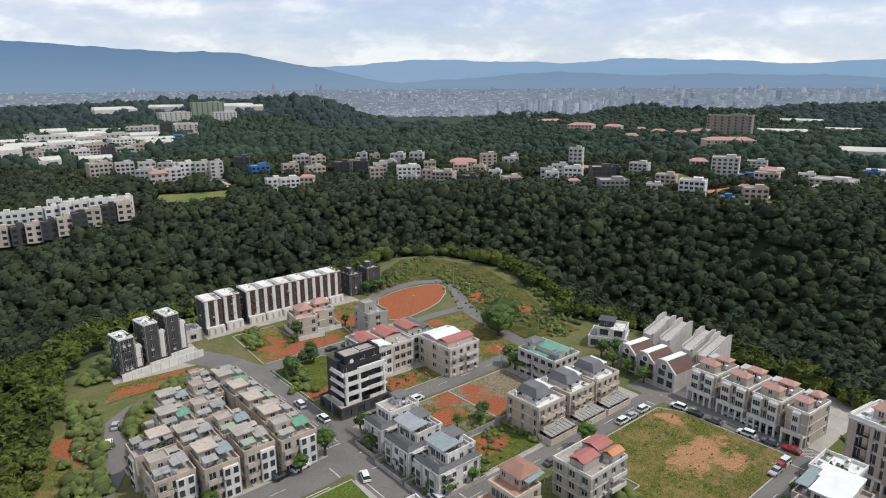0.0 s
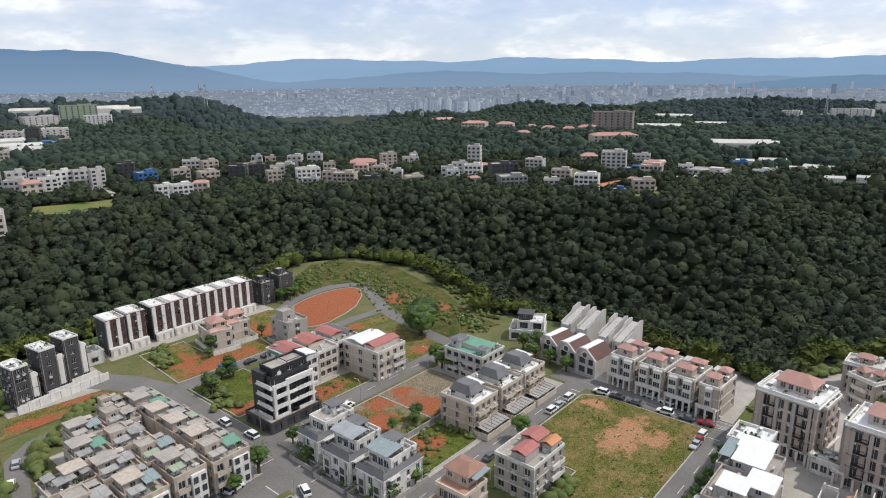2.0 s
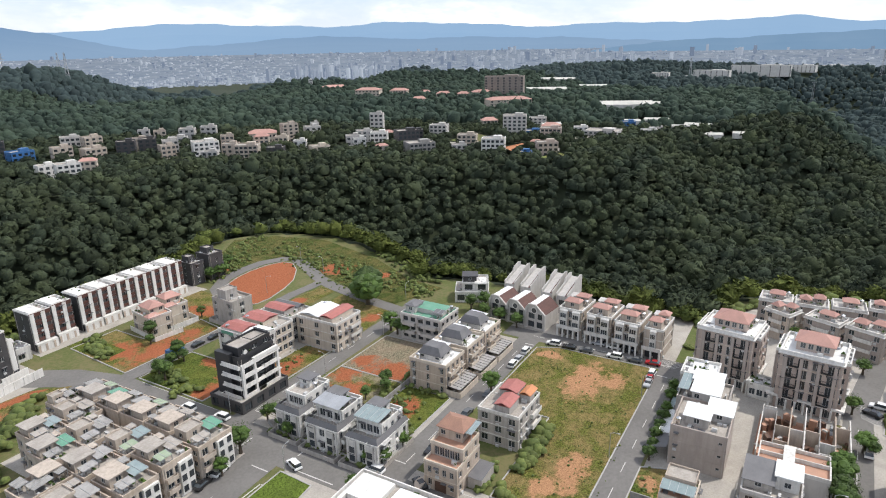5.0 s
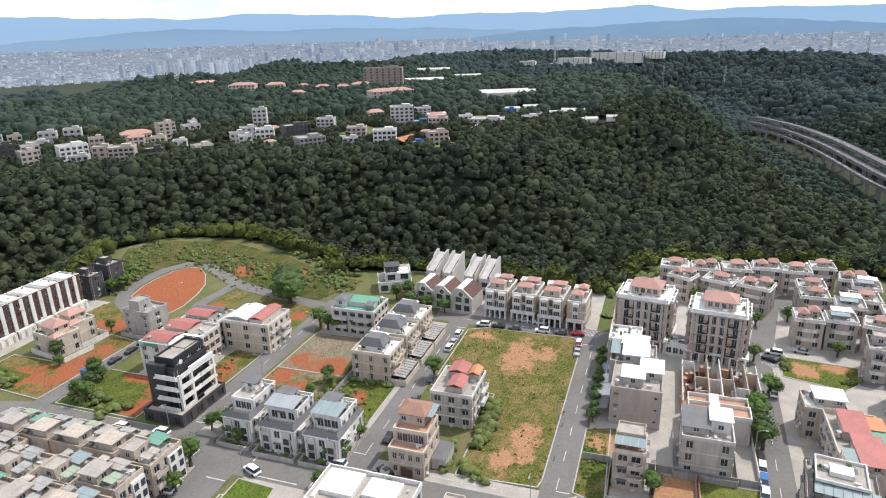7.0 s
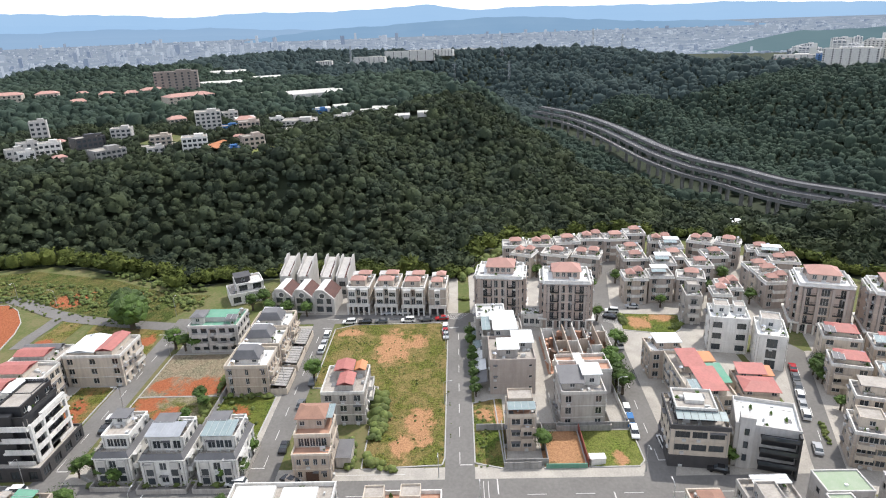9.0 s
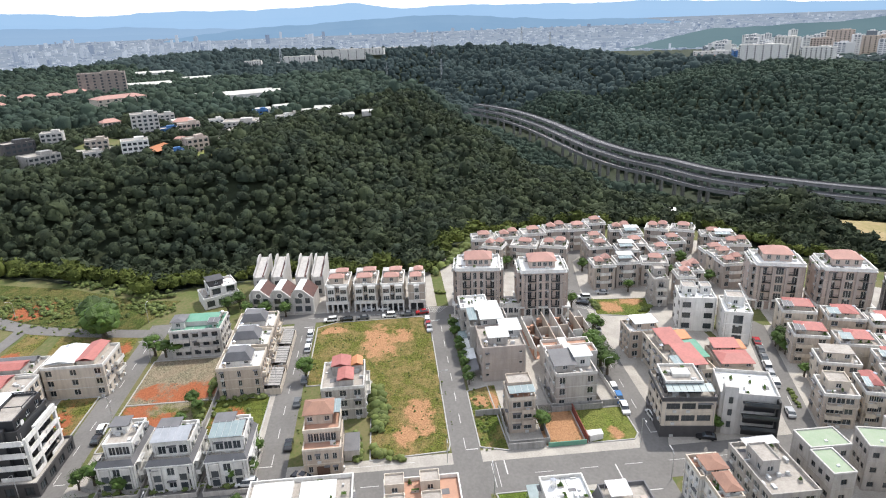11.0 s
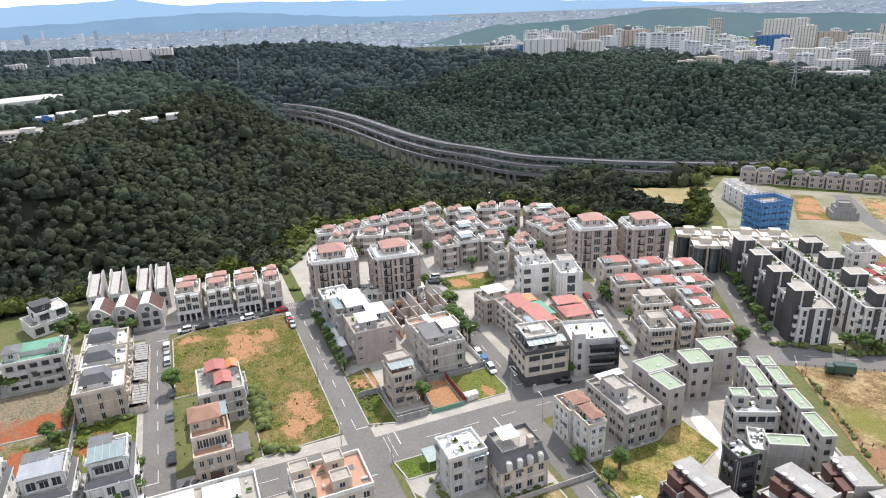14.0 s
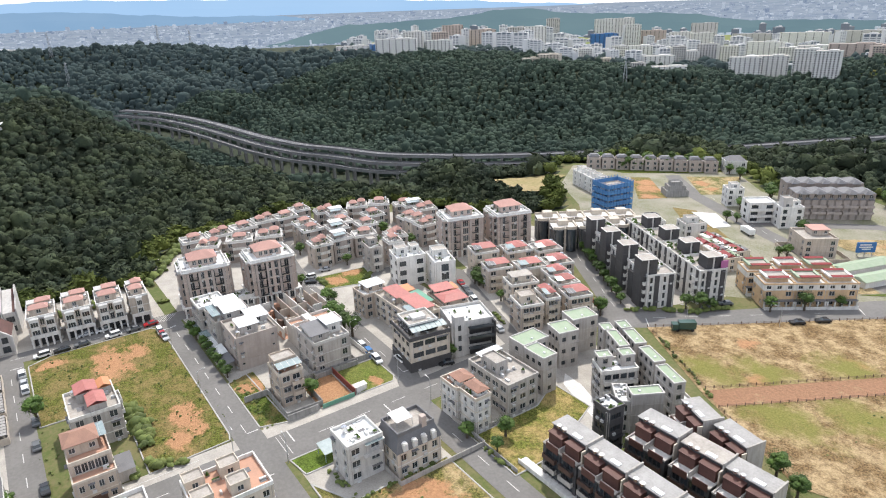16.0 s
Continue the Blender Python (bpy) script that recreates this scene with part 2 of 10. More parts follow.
M["tyre"] = material("rubber", (0.02, 0.02, 0.02), rough=0.85)
# plain, city, ranges and river: air haze put into their emission colours
M["plain"] = glowing("hazy_distant_plain", (0.17, 0.25, 0.38), (0.47, 0.53, 0.62), 0.012, 0.80)
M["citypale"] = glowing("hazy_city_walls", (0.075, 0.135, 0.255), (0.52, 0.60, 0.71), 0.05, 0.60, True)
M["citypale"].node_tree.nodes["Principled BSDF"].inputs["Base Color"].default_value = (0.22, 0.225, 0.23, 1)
# ridge town: haze over walls and windows added as a faint bluish emission
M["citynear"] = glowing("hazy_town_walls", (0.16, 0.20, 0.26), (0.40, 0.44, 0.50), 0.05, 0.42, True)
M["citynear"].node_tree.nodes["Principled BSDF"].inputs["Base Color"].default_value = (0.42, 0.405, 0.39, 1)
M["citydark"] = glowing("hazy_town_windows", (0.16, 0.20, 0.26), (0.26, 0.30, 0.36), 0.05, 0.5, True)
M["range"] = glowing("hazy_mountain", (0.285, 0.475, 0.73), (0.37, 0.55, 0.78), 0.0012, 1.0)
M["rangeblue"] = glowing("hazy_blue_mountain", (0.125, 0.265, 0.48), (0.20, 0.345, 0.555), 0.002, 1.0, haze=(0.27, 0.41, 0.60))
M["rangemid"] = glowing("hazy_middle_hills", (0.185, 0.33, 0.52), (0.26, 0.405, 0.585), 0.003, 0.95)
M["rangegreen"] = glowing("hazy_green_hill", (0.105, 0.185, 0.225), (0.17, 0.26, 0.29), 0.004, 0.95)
M["river"] = glowing("hazy_river_water", (0.50, 0.57, 0.66), (0.62, 0.68, 0.75), 0.004, 0.9)
M["viaduct"] = material("stained_motorway_concrete", (0.24, 0.24, 0.24), (0.18, 0.182, 0.186), stains=0.25)
M["motorway"] = material("motorway_asphalt", (0.13, 0.132, 0.138), (0.105, 0.107, 0.112), rough=0.9, scale=0.02)
M["scaffold"] = material("blue_scaffold_net", (0.075, 0.19, 0.40), (0.10, 0.25, 0.46), rough=0.8, fine=3)
M["bluepaint"] = material("blue_paint", (0.05, 0.16, 0.38), rough=0.5)
M["hoard"] = material("rust_red_hoarding", (0.22, 0.06, 0.045), rough=0.7, stretch=(6, 6, 1))
M["ochre"] = material("ochre_render", (0.60, 0.43, 0.26), (0.51, 0.36, 0.22), stains=0.15, bump=0.02)
M["crimson"] = material("crimson_sheet_roof", (0.28, 0.045, 0.045), (0.22, 0.04, 0.04), rough=0.5)
M["dust"] = material("dusty_hard_ground", (0.29, 0.265, 0.22), (0.15, 0.155, 0.08), scale=0.07, fine=1.5, bump=0.03)
M["umber"] = material("umber_tile", (0.31, 0.265, 0.235), (0.25, 0.215, 0.19), stains=0.2, bump=0.02)
M["ashroof"] = material("ash_grey_roof_slab", (0.36, 0.35, 0.335), (0.27, 0.262, 0.25), scale=0.5, fine=2.5, bump=0.02)
M["pink"] = material("magenta_banner", (0.50, 0.17, 0.36), rough=0.7)
for key, colour in (("white", (0.75, 0.75, 0.74)), ("silver", (0.42, 0.43, 0.44)), ("black", (0.02, 0.02, 0.022)), ("grey", (0.12, 0.125, 0.13)), ("red", (0.36, 0.025, 0.03)), ("blue", (0.04, 0.16, 0.38)), ("green", (0.03, 0.075, 0.06))):
    M["car_" + key] = material("car_paint_" + key, colour, tuple(c * 0.92 for c in colour), rough=0.25, spec=0.6)


# ---- geometry helpers ----
class Geo:
    """Collects boxes, prisms and roofs as one mesh; each face has a material slot."""

    def __init__(self):
        self.v, self.f, self.m = [], [], []

    def face(self, pts, slot=0):
        i = len(self.v)
        self.v += [tuple(p) for p in pts]
        self.f.append(tuple(range(i, i + len(pts))))
        self.m.append(slot)

    def prism(self, poly, z0, z1, slot=0, top=None, bottom=True):
        n, i = len(poly), len(self.v)
        self.v += [(x, y, z0) for x, y in poly] + [(x, y, z1) for x, y in poly]
        for k in range(n):
            j = (k + 1) % n
            self.f.append((i + k, i + j, i + n + j, i + n + k))
            self.m.append(slot)
        self.f.append(tuple(range(i + n, i + 2 * n)))
        self.m.append(slot if top is None else top)
        if bottom:
            self.f.append(tuple(range(i + n - 1, i - 1, -1)))
            self.m.append(slot)

    def box(self, cx, cy, z0, sx, sy, sz, slot=0, top=None, rot=0.0):
        c, s = math.cos(radians(rot)), math.sin(radians(rot))
        poly = [(cx + c * a - s * b, cy + s * a + c * b) for a, b in ((-sx / 2, -sy / 2), (sx / 2, -sy / 2), (sx / 2, sy / 2), (-sx / 2, sy / 2))]
        self.prism(poly, z0, z0 + sz, slot, top)

    def beam(self, a, b, w, h, slot=0):
        """A bar of w by h from a to b (its axis in the middle)."""
        a, b = Vector(a), Vector(b)
        d = (b - a).normalized()
        side = d.cross(Vector((0, 0, 1)))
        side = side.normalized() if side.length > 1e-4 else Vector((1, 0, 0))
        up = side.cross(d).normalized()
        ring = [side * (p * w / 2) + up * (q * h / 2) for p, q in ((-1, -1), (1, -1), (1, 1), (-1, 1))]
        i = len(self.v)
        self.v += [tuple(a + r) for r in ring] + [tuple(b + r) for r in ring]
        for k in range(4):
            j = (k + 1) % 4
            self.f.append((i + k, i + j, i + 4 + j, i + 4 + k))
            self.m.append(slot)
        self.f += [(i + 3, i + 2, i + 1, i), (i + 4, i + 5, i + 6, i + 7)]
        self.m += [slot, slot]

    def hip(self, cx, cy, z, sx, sy, h, slot=0, over=0.4, ridge=0.35):
        x, y = sx / 2 + over, sy / 2 + over
        if sx >= sy:
            r = max(0.05, x - y + y * ridge)
            tops = [(-r, 0), (r, 0)]
        else:
            r = max(0.05, y - x + x * ridge)
            tops = [(0, -r), (0, r)]
        base = [(-x, -y), (x, -y), (x, y), (-x, y)]
        i = len(self.v)
        self.v += [(cx + a, cy + b, z) for a, b in base] + [(cx + a, cy + b, z + 0.12) for a, b in base] + [(cx + a, cy + b, z + h) for a, b in tops]
        self.f += [(i + 3, i + 2, i + 1, i)] + [(i + k, i + (k + 1) % 4, i + 4 + (k + 1) % 4, i + 4 + k) for k in range(4)]
        if sx >= sy:
            self.f += [(i + 4, i + 5, i + 9, i + 8), (i + 5, i + 6, i + 9), (i + 6, i + 7, i + 8, i + 9), (i + 7, i + 4, i + 8)]
        else:
            self.f += [(i + 4, i + 5, i + 8), (i + 5, i + 6, i + 9, i + 8), (i + 6, i + 7, i + 9), (i + 7, i + 4, i + 8, i + 9)]
        self.m += [slot] * 9

    def cyl(self, cx, cy, z0, r, h, n=12, slot=0, r2=None):
        r2 = r if r2 is None else r2
        i = len(self.v)
        for rr, z in ((r, z0), (r2, z0 + h)):
            self.v += [(cx + rr * math.cos(2 * math.pi * k / n), cy + rr * math.sin(2 * math.pi * k / n), z) for k in range(n)]
        for k in range(n):
            j = (k + 1) % n
            self.f.append((i + k, i + j, i + n + j, i + n + k))
        self.f += [tuple(range(i + n, i + 2 * n)), tuple(range(i + n - 1, i - 1, -1))]
        self.m += [slot] * (n + 2)

    def ring(self, sx, sy, z0, h, t=0.2, cx=0, cy=0, slot=0):
        """A parapet round a rectangle, its outer edge sx by sy."""
        i = len(self.v)
        for z in (z0, z0 + h):
            for x, y in ((sx / 2, sy / 2), (sx / 2 - t, sy / 2 - t)):
                self.v += [(cx - x, cy - y, z), (cx + x, cy - y, z), (cx + x, cy + y, z), (cx - x, cy + y, z)]
        for k in range(4):
            j = (k + 1) % 4
            self.f += [(i + k, i + j, i + 8 + j, i + 8 + k), (i + 4 + j, i + 4 + k, i + 12 + k, i + 12 + j), (i + 8 + k, i + 8 + j, i + 12 + j, i + 12 + k), (i + 4 + k, i + 4 + j, i + j, i + k)]
            self.m += [slot] * 4

    def mesh(self, name, mats):
        me = bpy.data.meshes.new(name)
        seen, index, verts = {}, [], []
        for p in self.v:
            key = (round(p[0], 3), round(p[1], 3), round(p[2], 3))
            if key not in seen:
                seen[key] = len(verts)
                verts.append(key)
            index.append(seen[key])
        me.from_pydata(verts, [], [tuple(index[i] for i in f) for f in self.f])
        for k in mats:
            me.materials.append(M[k] if isinstance(k, str) else k)
        if len(mats) > 1:
            me.polygons.foreach_set("material_index", self.m)
        me.update()
        return me


def thing(name, label, category, group="", x=0.0, y=0.0, z=0.0, rot=0.0, kind=""):
    ob = new(name)
    ob.empty_display_size = 0.5
    ob.matrix_basis = pose(x, y, z, 0, 0, rot)
    return tagged(ob, label, category, group, kind)


def part(name, geo, mats, parent, label=""):
    mats = [mats] if isinstance(mats, (str, bpy.types.Material)) else mats
    ob = new(name, geo.mesh(name, mats) if isinstance(geo, Geo) else geo)
    ob.parent = parent
    return tagged(ob, label)


def solid(name, geo, mats, label, category, kind="", group=""):
    """A thing of one mesh."""
    mats = [mats] if isinstance(mats, (str, bpy.types.Material)) else mats
    return tagged(new(name, geo.mesh(name, mats)), label, category, group, kind)


# ---- the land: two plateaus, wooded valleys, far hills and the plain ----
NEAR = [(-600, -60), (-40, 105), (8, 128), (14, 160), (22, 190), (32, 222), (55, 246), (140, 250), (168, 258), (196, 270), (212, 256), (219, 225), (207, 186), (190, 158), (196, 132), (200, 100),
        (192, 60), (196, 44), (222, 38), (236, 20), (240, -10), (236, -40), (222, -72), (190, -86), (172, -104), (160, -124), (163, -142), (196, -160), (226, -196), (210, -222), (168, -254), (146, -250), (120, -228), (106, -226), (78, -250), (30, -232), (-40, -330), (-600, -900)]
FAR = [(-300, 620), (60, 520), (110, 452), (160, 438), (215, 440), (300, 398), (372, 318), (412, 230), (432, 160), (452, 148), (520, 150), (600, 98), (700, 60), (850, 70), (1000, 200), (1150, 500), (900, 760), (600, 900), (-300, 1200)]
VALLEY = [(1700, 60), (1400, -30), (1163, -99), (947, -170), (746, -195), (623, -232), (515, -295), (430, -400), (330, -549), (251, -706), (120, -1000)]
HILLS = [(640, 1480, 58, 300, 230), (980, 1480, 40, 300, 200), (150, 1300, 30, 420, 300), (1500, 1000, 45, 260, 240), (1050, 760, 30, 260, 200), (1350, 560, 25, 300, 180), (1750, 620, 40, 260, 330), (2000, 250, 35, 420, 200),
         (900, 120, 12, 200, 120), (590, 10, 34, 110, 70), (258, -140, 46, 56, 62), (215, -128, 28, 30, 30), (120, -300, 64, 84, 44), (215, -262, 70, 50, 40), (480, 30, 16, 90, 60)]


def to_polygon(x, y, poly):
    """Signed distance to a polygon: below nought inside."""
    p = np.array(poly, float)
    q = np.roll(p, -1, 0)
    best = np.full(x.shape, 1e9)
    inside = np.zeros(x.shape, bool)
    for (ax, ay), (bx, by) in zip(p, q):
        dx, dy = bx - ax, by - ay
        k = np.clip(((x - ax) * dx + (y - ay) * dy) / (dx * dx + dy * dy), 0, 1)
        best = np.minimum(best, np.hypot(x - ax - k * dx, y - ay - k * dy))
        cross = ((ay > y) != (by > y)) & (x < (bx - ax) * (y - ay) / (by - ay + 1e-12) + ax)
        inside ^= cross
    return np.where(inside, -best, best)


def to_line(x, y, line):
    best = np.full(x.shape, 1e9)
    for (ax, ay), (bx, by) in zip(line[:-1], line[1:]):
        dx, dy = bx - ax, by - ay
        k = np.clip(((x - ax) * dx + (y - ay) * dy) / (dx * dx + dy * dy), 0, 1)
        best = np.minimum(best, np.hypot(x - ax - k * dx, y - ay - k * dy))
    return best


def step(a, b, v):
    k = np.clip((v - a) / (b - a), 0, 1)
    return k * k * (3 - 2 * k)


def waves(x, y):
    """Gullies and spurs on the wooded slopes."""
    a = np.sin(x * 0.021 + 1.3 * np.sin(y * 0.011)) * np.cos(y * 0.017 + 0.8 * np.sin(x * 0.013))
    b = np.sin(x * 0.043 + y * 0.031 + 1.1) * np.cos(x * 0.027 - y * 0.047)
    return a * 0.65 + b * 0.35


# the skyline of the wooded country: compass angle from (-25, 40), distance, height of the ground
CREST = [(-10, 1450, 33), (6, 1450, 33), (17.6, 1450, 47), (24, 1450, 46), (29.7, 1450, 51), (34, 1500, 42), (40.3, 1700, 3), (43.2, 1250, 33), (47.6, 1250, 21), (54.2, 1300, 14), (59, 1900, 16), (62, 1950, -16), (66.3, 1900, 3), (69, 1900, 16), (76.5, 1950, 23),
         (83.8, 2000, 11), (96.5, 1950, 8), (100.3, 1850, 8), (104.5, 1650, 7), (110, 1450, -4), (116, 1300, 0), (125.7, 1180, -2), (131.4, 1150, -9), (135, 1150, -23), (142, 1150, -33), (148, 1150, -40), (152, 1150, -44), (158, 1150, -16), (175, 1150, 0)]
RAVINE = [(470, 700), (560, 800), (660, 920), (840, 1120), (1150, 1420), (1500, 1780)]


def crest(x, y):
    """Distance past the skyline, its height, the height of the sight line over it, and the fall behind it."""
    az, r = np.degrees(np.arctan2(x + 25, y - 40)), np.hypot(x + 25, y - 40)
    rc, zc = np.interp(az, [c[0] for c in CREST], [c[1] for c in CREST]), np.interp(az, [c[0] for c in CREST], [c[2] for c in CREST])
    return r - rc, zc, 93 - (93 - zc) * r / rc - 1.0, 0.01 + 0.08 * step(122, 108, az)


def plain_height(radius):
    return 91.5 - radius * np.tan(np.radians(0.42 + 2.75 * step(5200, 2300, radius)))


def height(x, y):
    x, y = np.asarray(x, float), np.asarray(y, float)
    dn, df, dv = to_polygon(x, y, NEAR), to_polygon(x, y, FAR), to_line(x, y, VALLEY)
    south = step(-60, 120, -(y + 0.16 * x) - 100)
    # wooded ground between the plateaus
    base = -46 + 22 * step(220, -40, x) * step(0, 300, y)
    base = base + (8 - base) * step(120, 0, df)
    far_z = 6 + 10 * step(-20, -260, df)
    base = np.where(df < 0, far_z, base)
    # the deep valley of the viaduct, and the long slope beyond it
    beyond = step(150, 520, dv) * south
    base = base * (1 - south) + south * (-88 + (92 - 22 * step(500, 1300, x)) * beyond - 40 * step(600, 1500, dv))
    base = base + (-92 - base) * step(190, 80, dv)
    for hx, hy, hz, rx, ry in HILLS:
        base = base + hz * np.exp(-(((x - hx) / rx) ** 2 + ((y - hy) / ry) ** 2))
    rough = step(0, 90, dn) * step(-10, 60, df) * step(20, 120, dv)
    base = base + waves(x, y) * (3 + 8 * rough) * step(0, 60, dn)
    past, top, sight, fall = crest(x, y)
    rise = top + np.minimum(past, 0) * 0.15 - np.maximum(past, 0) * fall
    far_side = step(-520, -240, past * (1 + 1.2 * step(108, 130, np.degrees(np.arctan2(x + 25, y - 40))))) * step(170, 330, dv)
    rising = np.maximum(np.minimum(base, sight), rise + waves(x * 0.7, y * 0.7) * 7 * step(0, -160, past))
    base = base + (np.where(past > 0, rise, rising) - base) * far_side
    cut = step(230, 30, to_line(x, y, RAVINE)) * step(-30, 80, df)
    base = base + (np.minimum(base, -26) - base) * cut
    radius = np.hypot(x - 60, y - 30)
    base = base + (plain_height(radius) - base) * step(2100, 2500, radius)
    z = base * step(0, 85, dn)
    return np.where(dn < 0, 0.0, z)


def ground():
    rings = [0, 60] + [60 * 1.045 ** k for k in range(1, 101)]
    rings = [r for r in rings if r < 4900] + [4900]
    n = 300
    ang = np.arange(n) * 2 * math.pi / n
    X = np.concatenate([[100.0]] + [100 + r * np.cos(ang) for r in rings[1:]])
    Y = np.concatenate([[20.0]] + [20 + r * np.sin(ang) for r in rings[1:]])
    Z = height(X, Y) - 0.02 - 2.2 * step(6, 30, to_polygon(X, Y, NEAR)) * step(2500, 2300, np.hypot(X, Y))
    faces, slots = [], []
    for k in range(n):
        faces.append((0, 1 + k, 1 + (k + 1) % n))
    for i in range(1, len(rings) - 1):
        a, b = 1 + (i - 1) * n, 1 + i * n
        for k in range(n):
            j = (k + 1) % n
            faces.append((a + k, b + k, b + j, a + j))
    me = bpy.data.meshes.new("ground")
    me.from_pydata(np.column_stack([X, Y, Z]).tolist(), [], faces)
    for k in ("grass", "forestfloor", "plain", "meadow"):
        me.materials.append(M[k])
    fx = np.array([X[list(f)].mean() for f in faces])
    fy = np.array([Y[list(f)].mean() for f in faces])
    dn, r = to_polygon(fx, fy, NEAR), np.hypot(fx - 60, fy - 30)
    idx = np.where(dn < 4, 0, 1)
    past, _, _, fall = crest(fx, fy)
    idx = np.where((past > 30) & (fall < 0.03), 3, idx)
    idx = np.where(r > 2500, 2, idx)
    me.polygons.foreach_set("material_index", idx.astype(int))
    me.polygons.foreach_set("use_smooth", [True] * len(faces))
    me.update()
    return tagged(new("ground", me), "hilly ground with rough grass, wooded slopes and a far plain", "ground", kind="structure")


ground()


def mountains(name, key, radius, heights, seed, label):
    """A far range: heights in degrees over the eye by compass angle from the y axis towards x."""
    rng = np.random.default_rng(seed)
    n = 480
    az = np.linspace(-60, 175, n)
    prof = np.interp(az, [a for a, _ in heights], [h for _, h in heights])
    fine = np.zeros(n)
    for f, amp in ((0.8, 0.05), (1.9, 0.04), (4.1, 0.025), (7.3, 0.012)):
        fine += amp * np.sin(az * f + rng.uniform(0, 6.3)) * (0.6 + 0.4 * np.sin(az * f * 0.37 + rng.uniform(0, 6.3)))
    top = 92 + radius * np.tan(np.radians(prof + fine))
    a = np.radians(az)
    v, f = [], []
    for k, (s, t) in enumerate(((1.0, 0.0), (1.0, 0.45), (1.005, 0.8), (1.012, 1.0))):
        for i in range(n):
            zz = -125 + (top[i] + 125) * t
            v.append((radius * s * math.sin(a[i]), radius * s * math.cos(a[i]), zz))
    for k in range(3):
        for i in range(n - 1):
            f.append((k * n + i, k * n + i + 1, (k + 1) * n + i + 1, (k + 1) * n + i))
    me = bpy.data.meshes.new(name)
    me.from_pydata(v, [], f)
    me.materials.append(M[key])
    return tagged(new(name, me), label, "mountains", kind="structure")


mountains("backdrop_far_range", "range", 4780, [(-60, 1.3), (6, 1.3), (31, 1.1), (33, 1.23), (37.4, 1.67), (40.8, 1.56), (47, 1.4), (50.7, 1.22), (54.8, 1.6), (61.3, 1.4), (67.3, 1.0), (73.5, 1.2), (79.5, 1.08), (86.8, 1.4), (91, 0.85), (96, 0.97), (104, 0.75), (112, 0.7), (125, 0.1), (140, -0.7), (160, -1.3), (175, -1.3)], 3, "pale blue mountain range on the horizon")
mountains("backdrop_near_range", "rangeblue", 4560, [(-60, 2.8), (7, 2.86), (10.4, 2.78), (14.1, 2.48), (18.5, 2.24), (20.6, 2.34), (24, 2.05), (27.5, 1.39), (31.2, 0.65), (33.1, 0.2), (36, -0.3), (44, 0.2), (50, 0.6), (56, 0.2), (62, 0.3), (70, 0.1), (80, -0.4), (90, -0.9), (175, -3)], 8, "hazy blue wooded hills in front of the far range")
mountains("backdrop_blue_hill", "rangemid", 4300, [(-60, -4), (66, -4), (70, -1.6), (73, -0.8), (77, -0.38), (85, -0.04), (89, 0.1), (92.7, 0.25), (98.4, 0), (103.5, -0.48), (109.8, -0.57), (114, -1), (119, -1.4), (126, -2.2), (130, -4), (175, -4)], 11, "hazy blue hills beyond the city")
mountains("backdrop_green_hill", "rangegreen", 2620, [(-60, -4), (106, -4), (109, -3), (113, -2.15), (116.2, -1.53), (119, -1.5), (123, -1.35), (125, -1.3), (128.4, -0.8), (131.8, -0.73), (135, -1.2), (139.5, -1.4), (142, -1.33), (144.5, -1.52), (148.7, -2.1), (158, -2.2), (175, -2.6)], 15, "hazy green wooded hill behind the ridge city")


# ---- roads, blocks and lots ----
def strip(geo, pts, width, z, slot=0):
    """A flat band along a line, mitred at its bends."""
    p = [Vector((a, b, 0)) for a, b in pts]
    left, right = [], []
    for i, q in enumerate(p):
        d = (p[min(i + 1, len(p) - 1)] - p[max(i - 1, 0)]).normalized()
        n = Vector((-d.y, d.x, 0)) * width / 2
        left.append(q + n)
        right.append(q - n)
    for i in range(len(p) - 1):
        geo.face([(right[i].x, right[i].y, z), (right[i + 1].x, right[i + 1].y, z), (left[i + 1].x, left[i + 1].y, z), (left[i].x, left[i].y, z)], slot)


def rect(geo, x0, x1, y0, y1, z, slot=0):
    geo.face([(x0, y0, z), (x1, y0, z), (x1, y1, z), (x0, y1, z)], slot)


def arc(cx, cy, rx, ry, a0, a1, n=14):
    return [(cx + rx * math.cos(radians(a0 + (a1 - a0) * k / n)), cy + ry * math.sin(radians(a0 + (a1 - a0) * k / n))) for k in range(n + 1)]


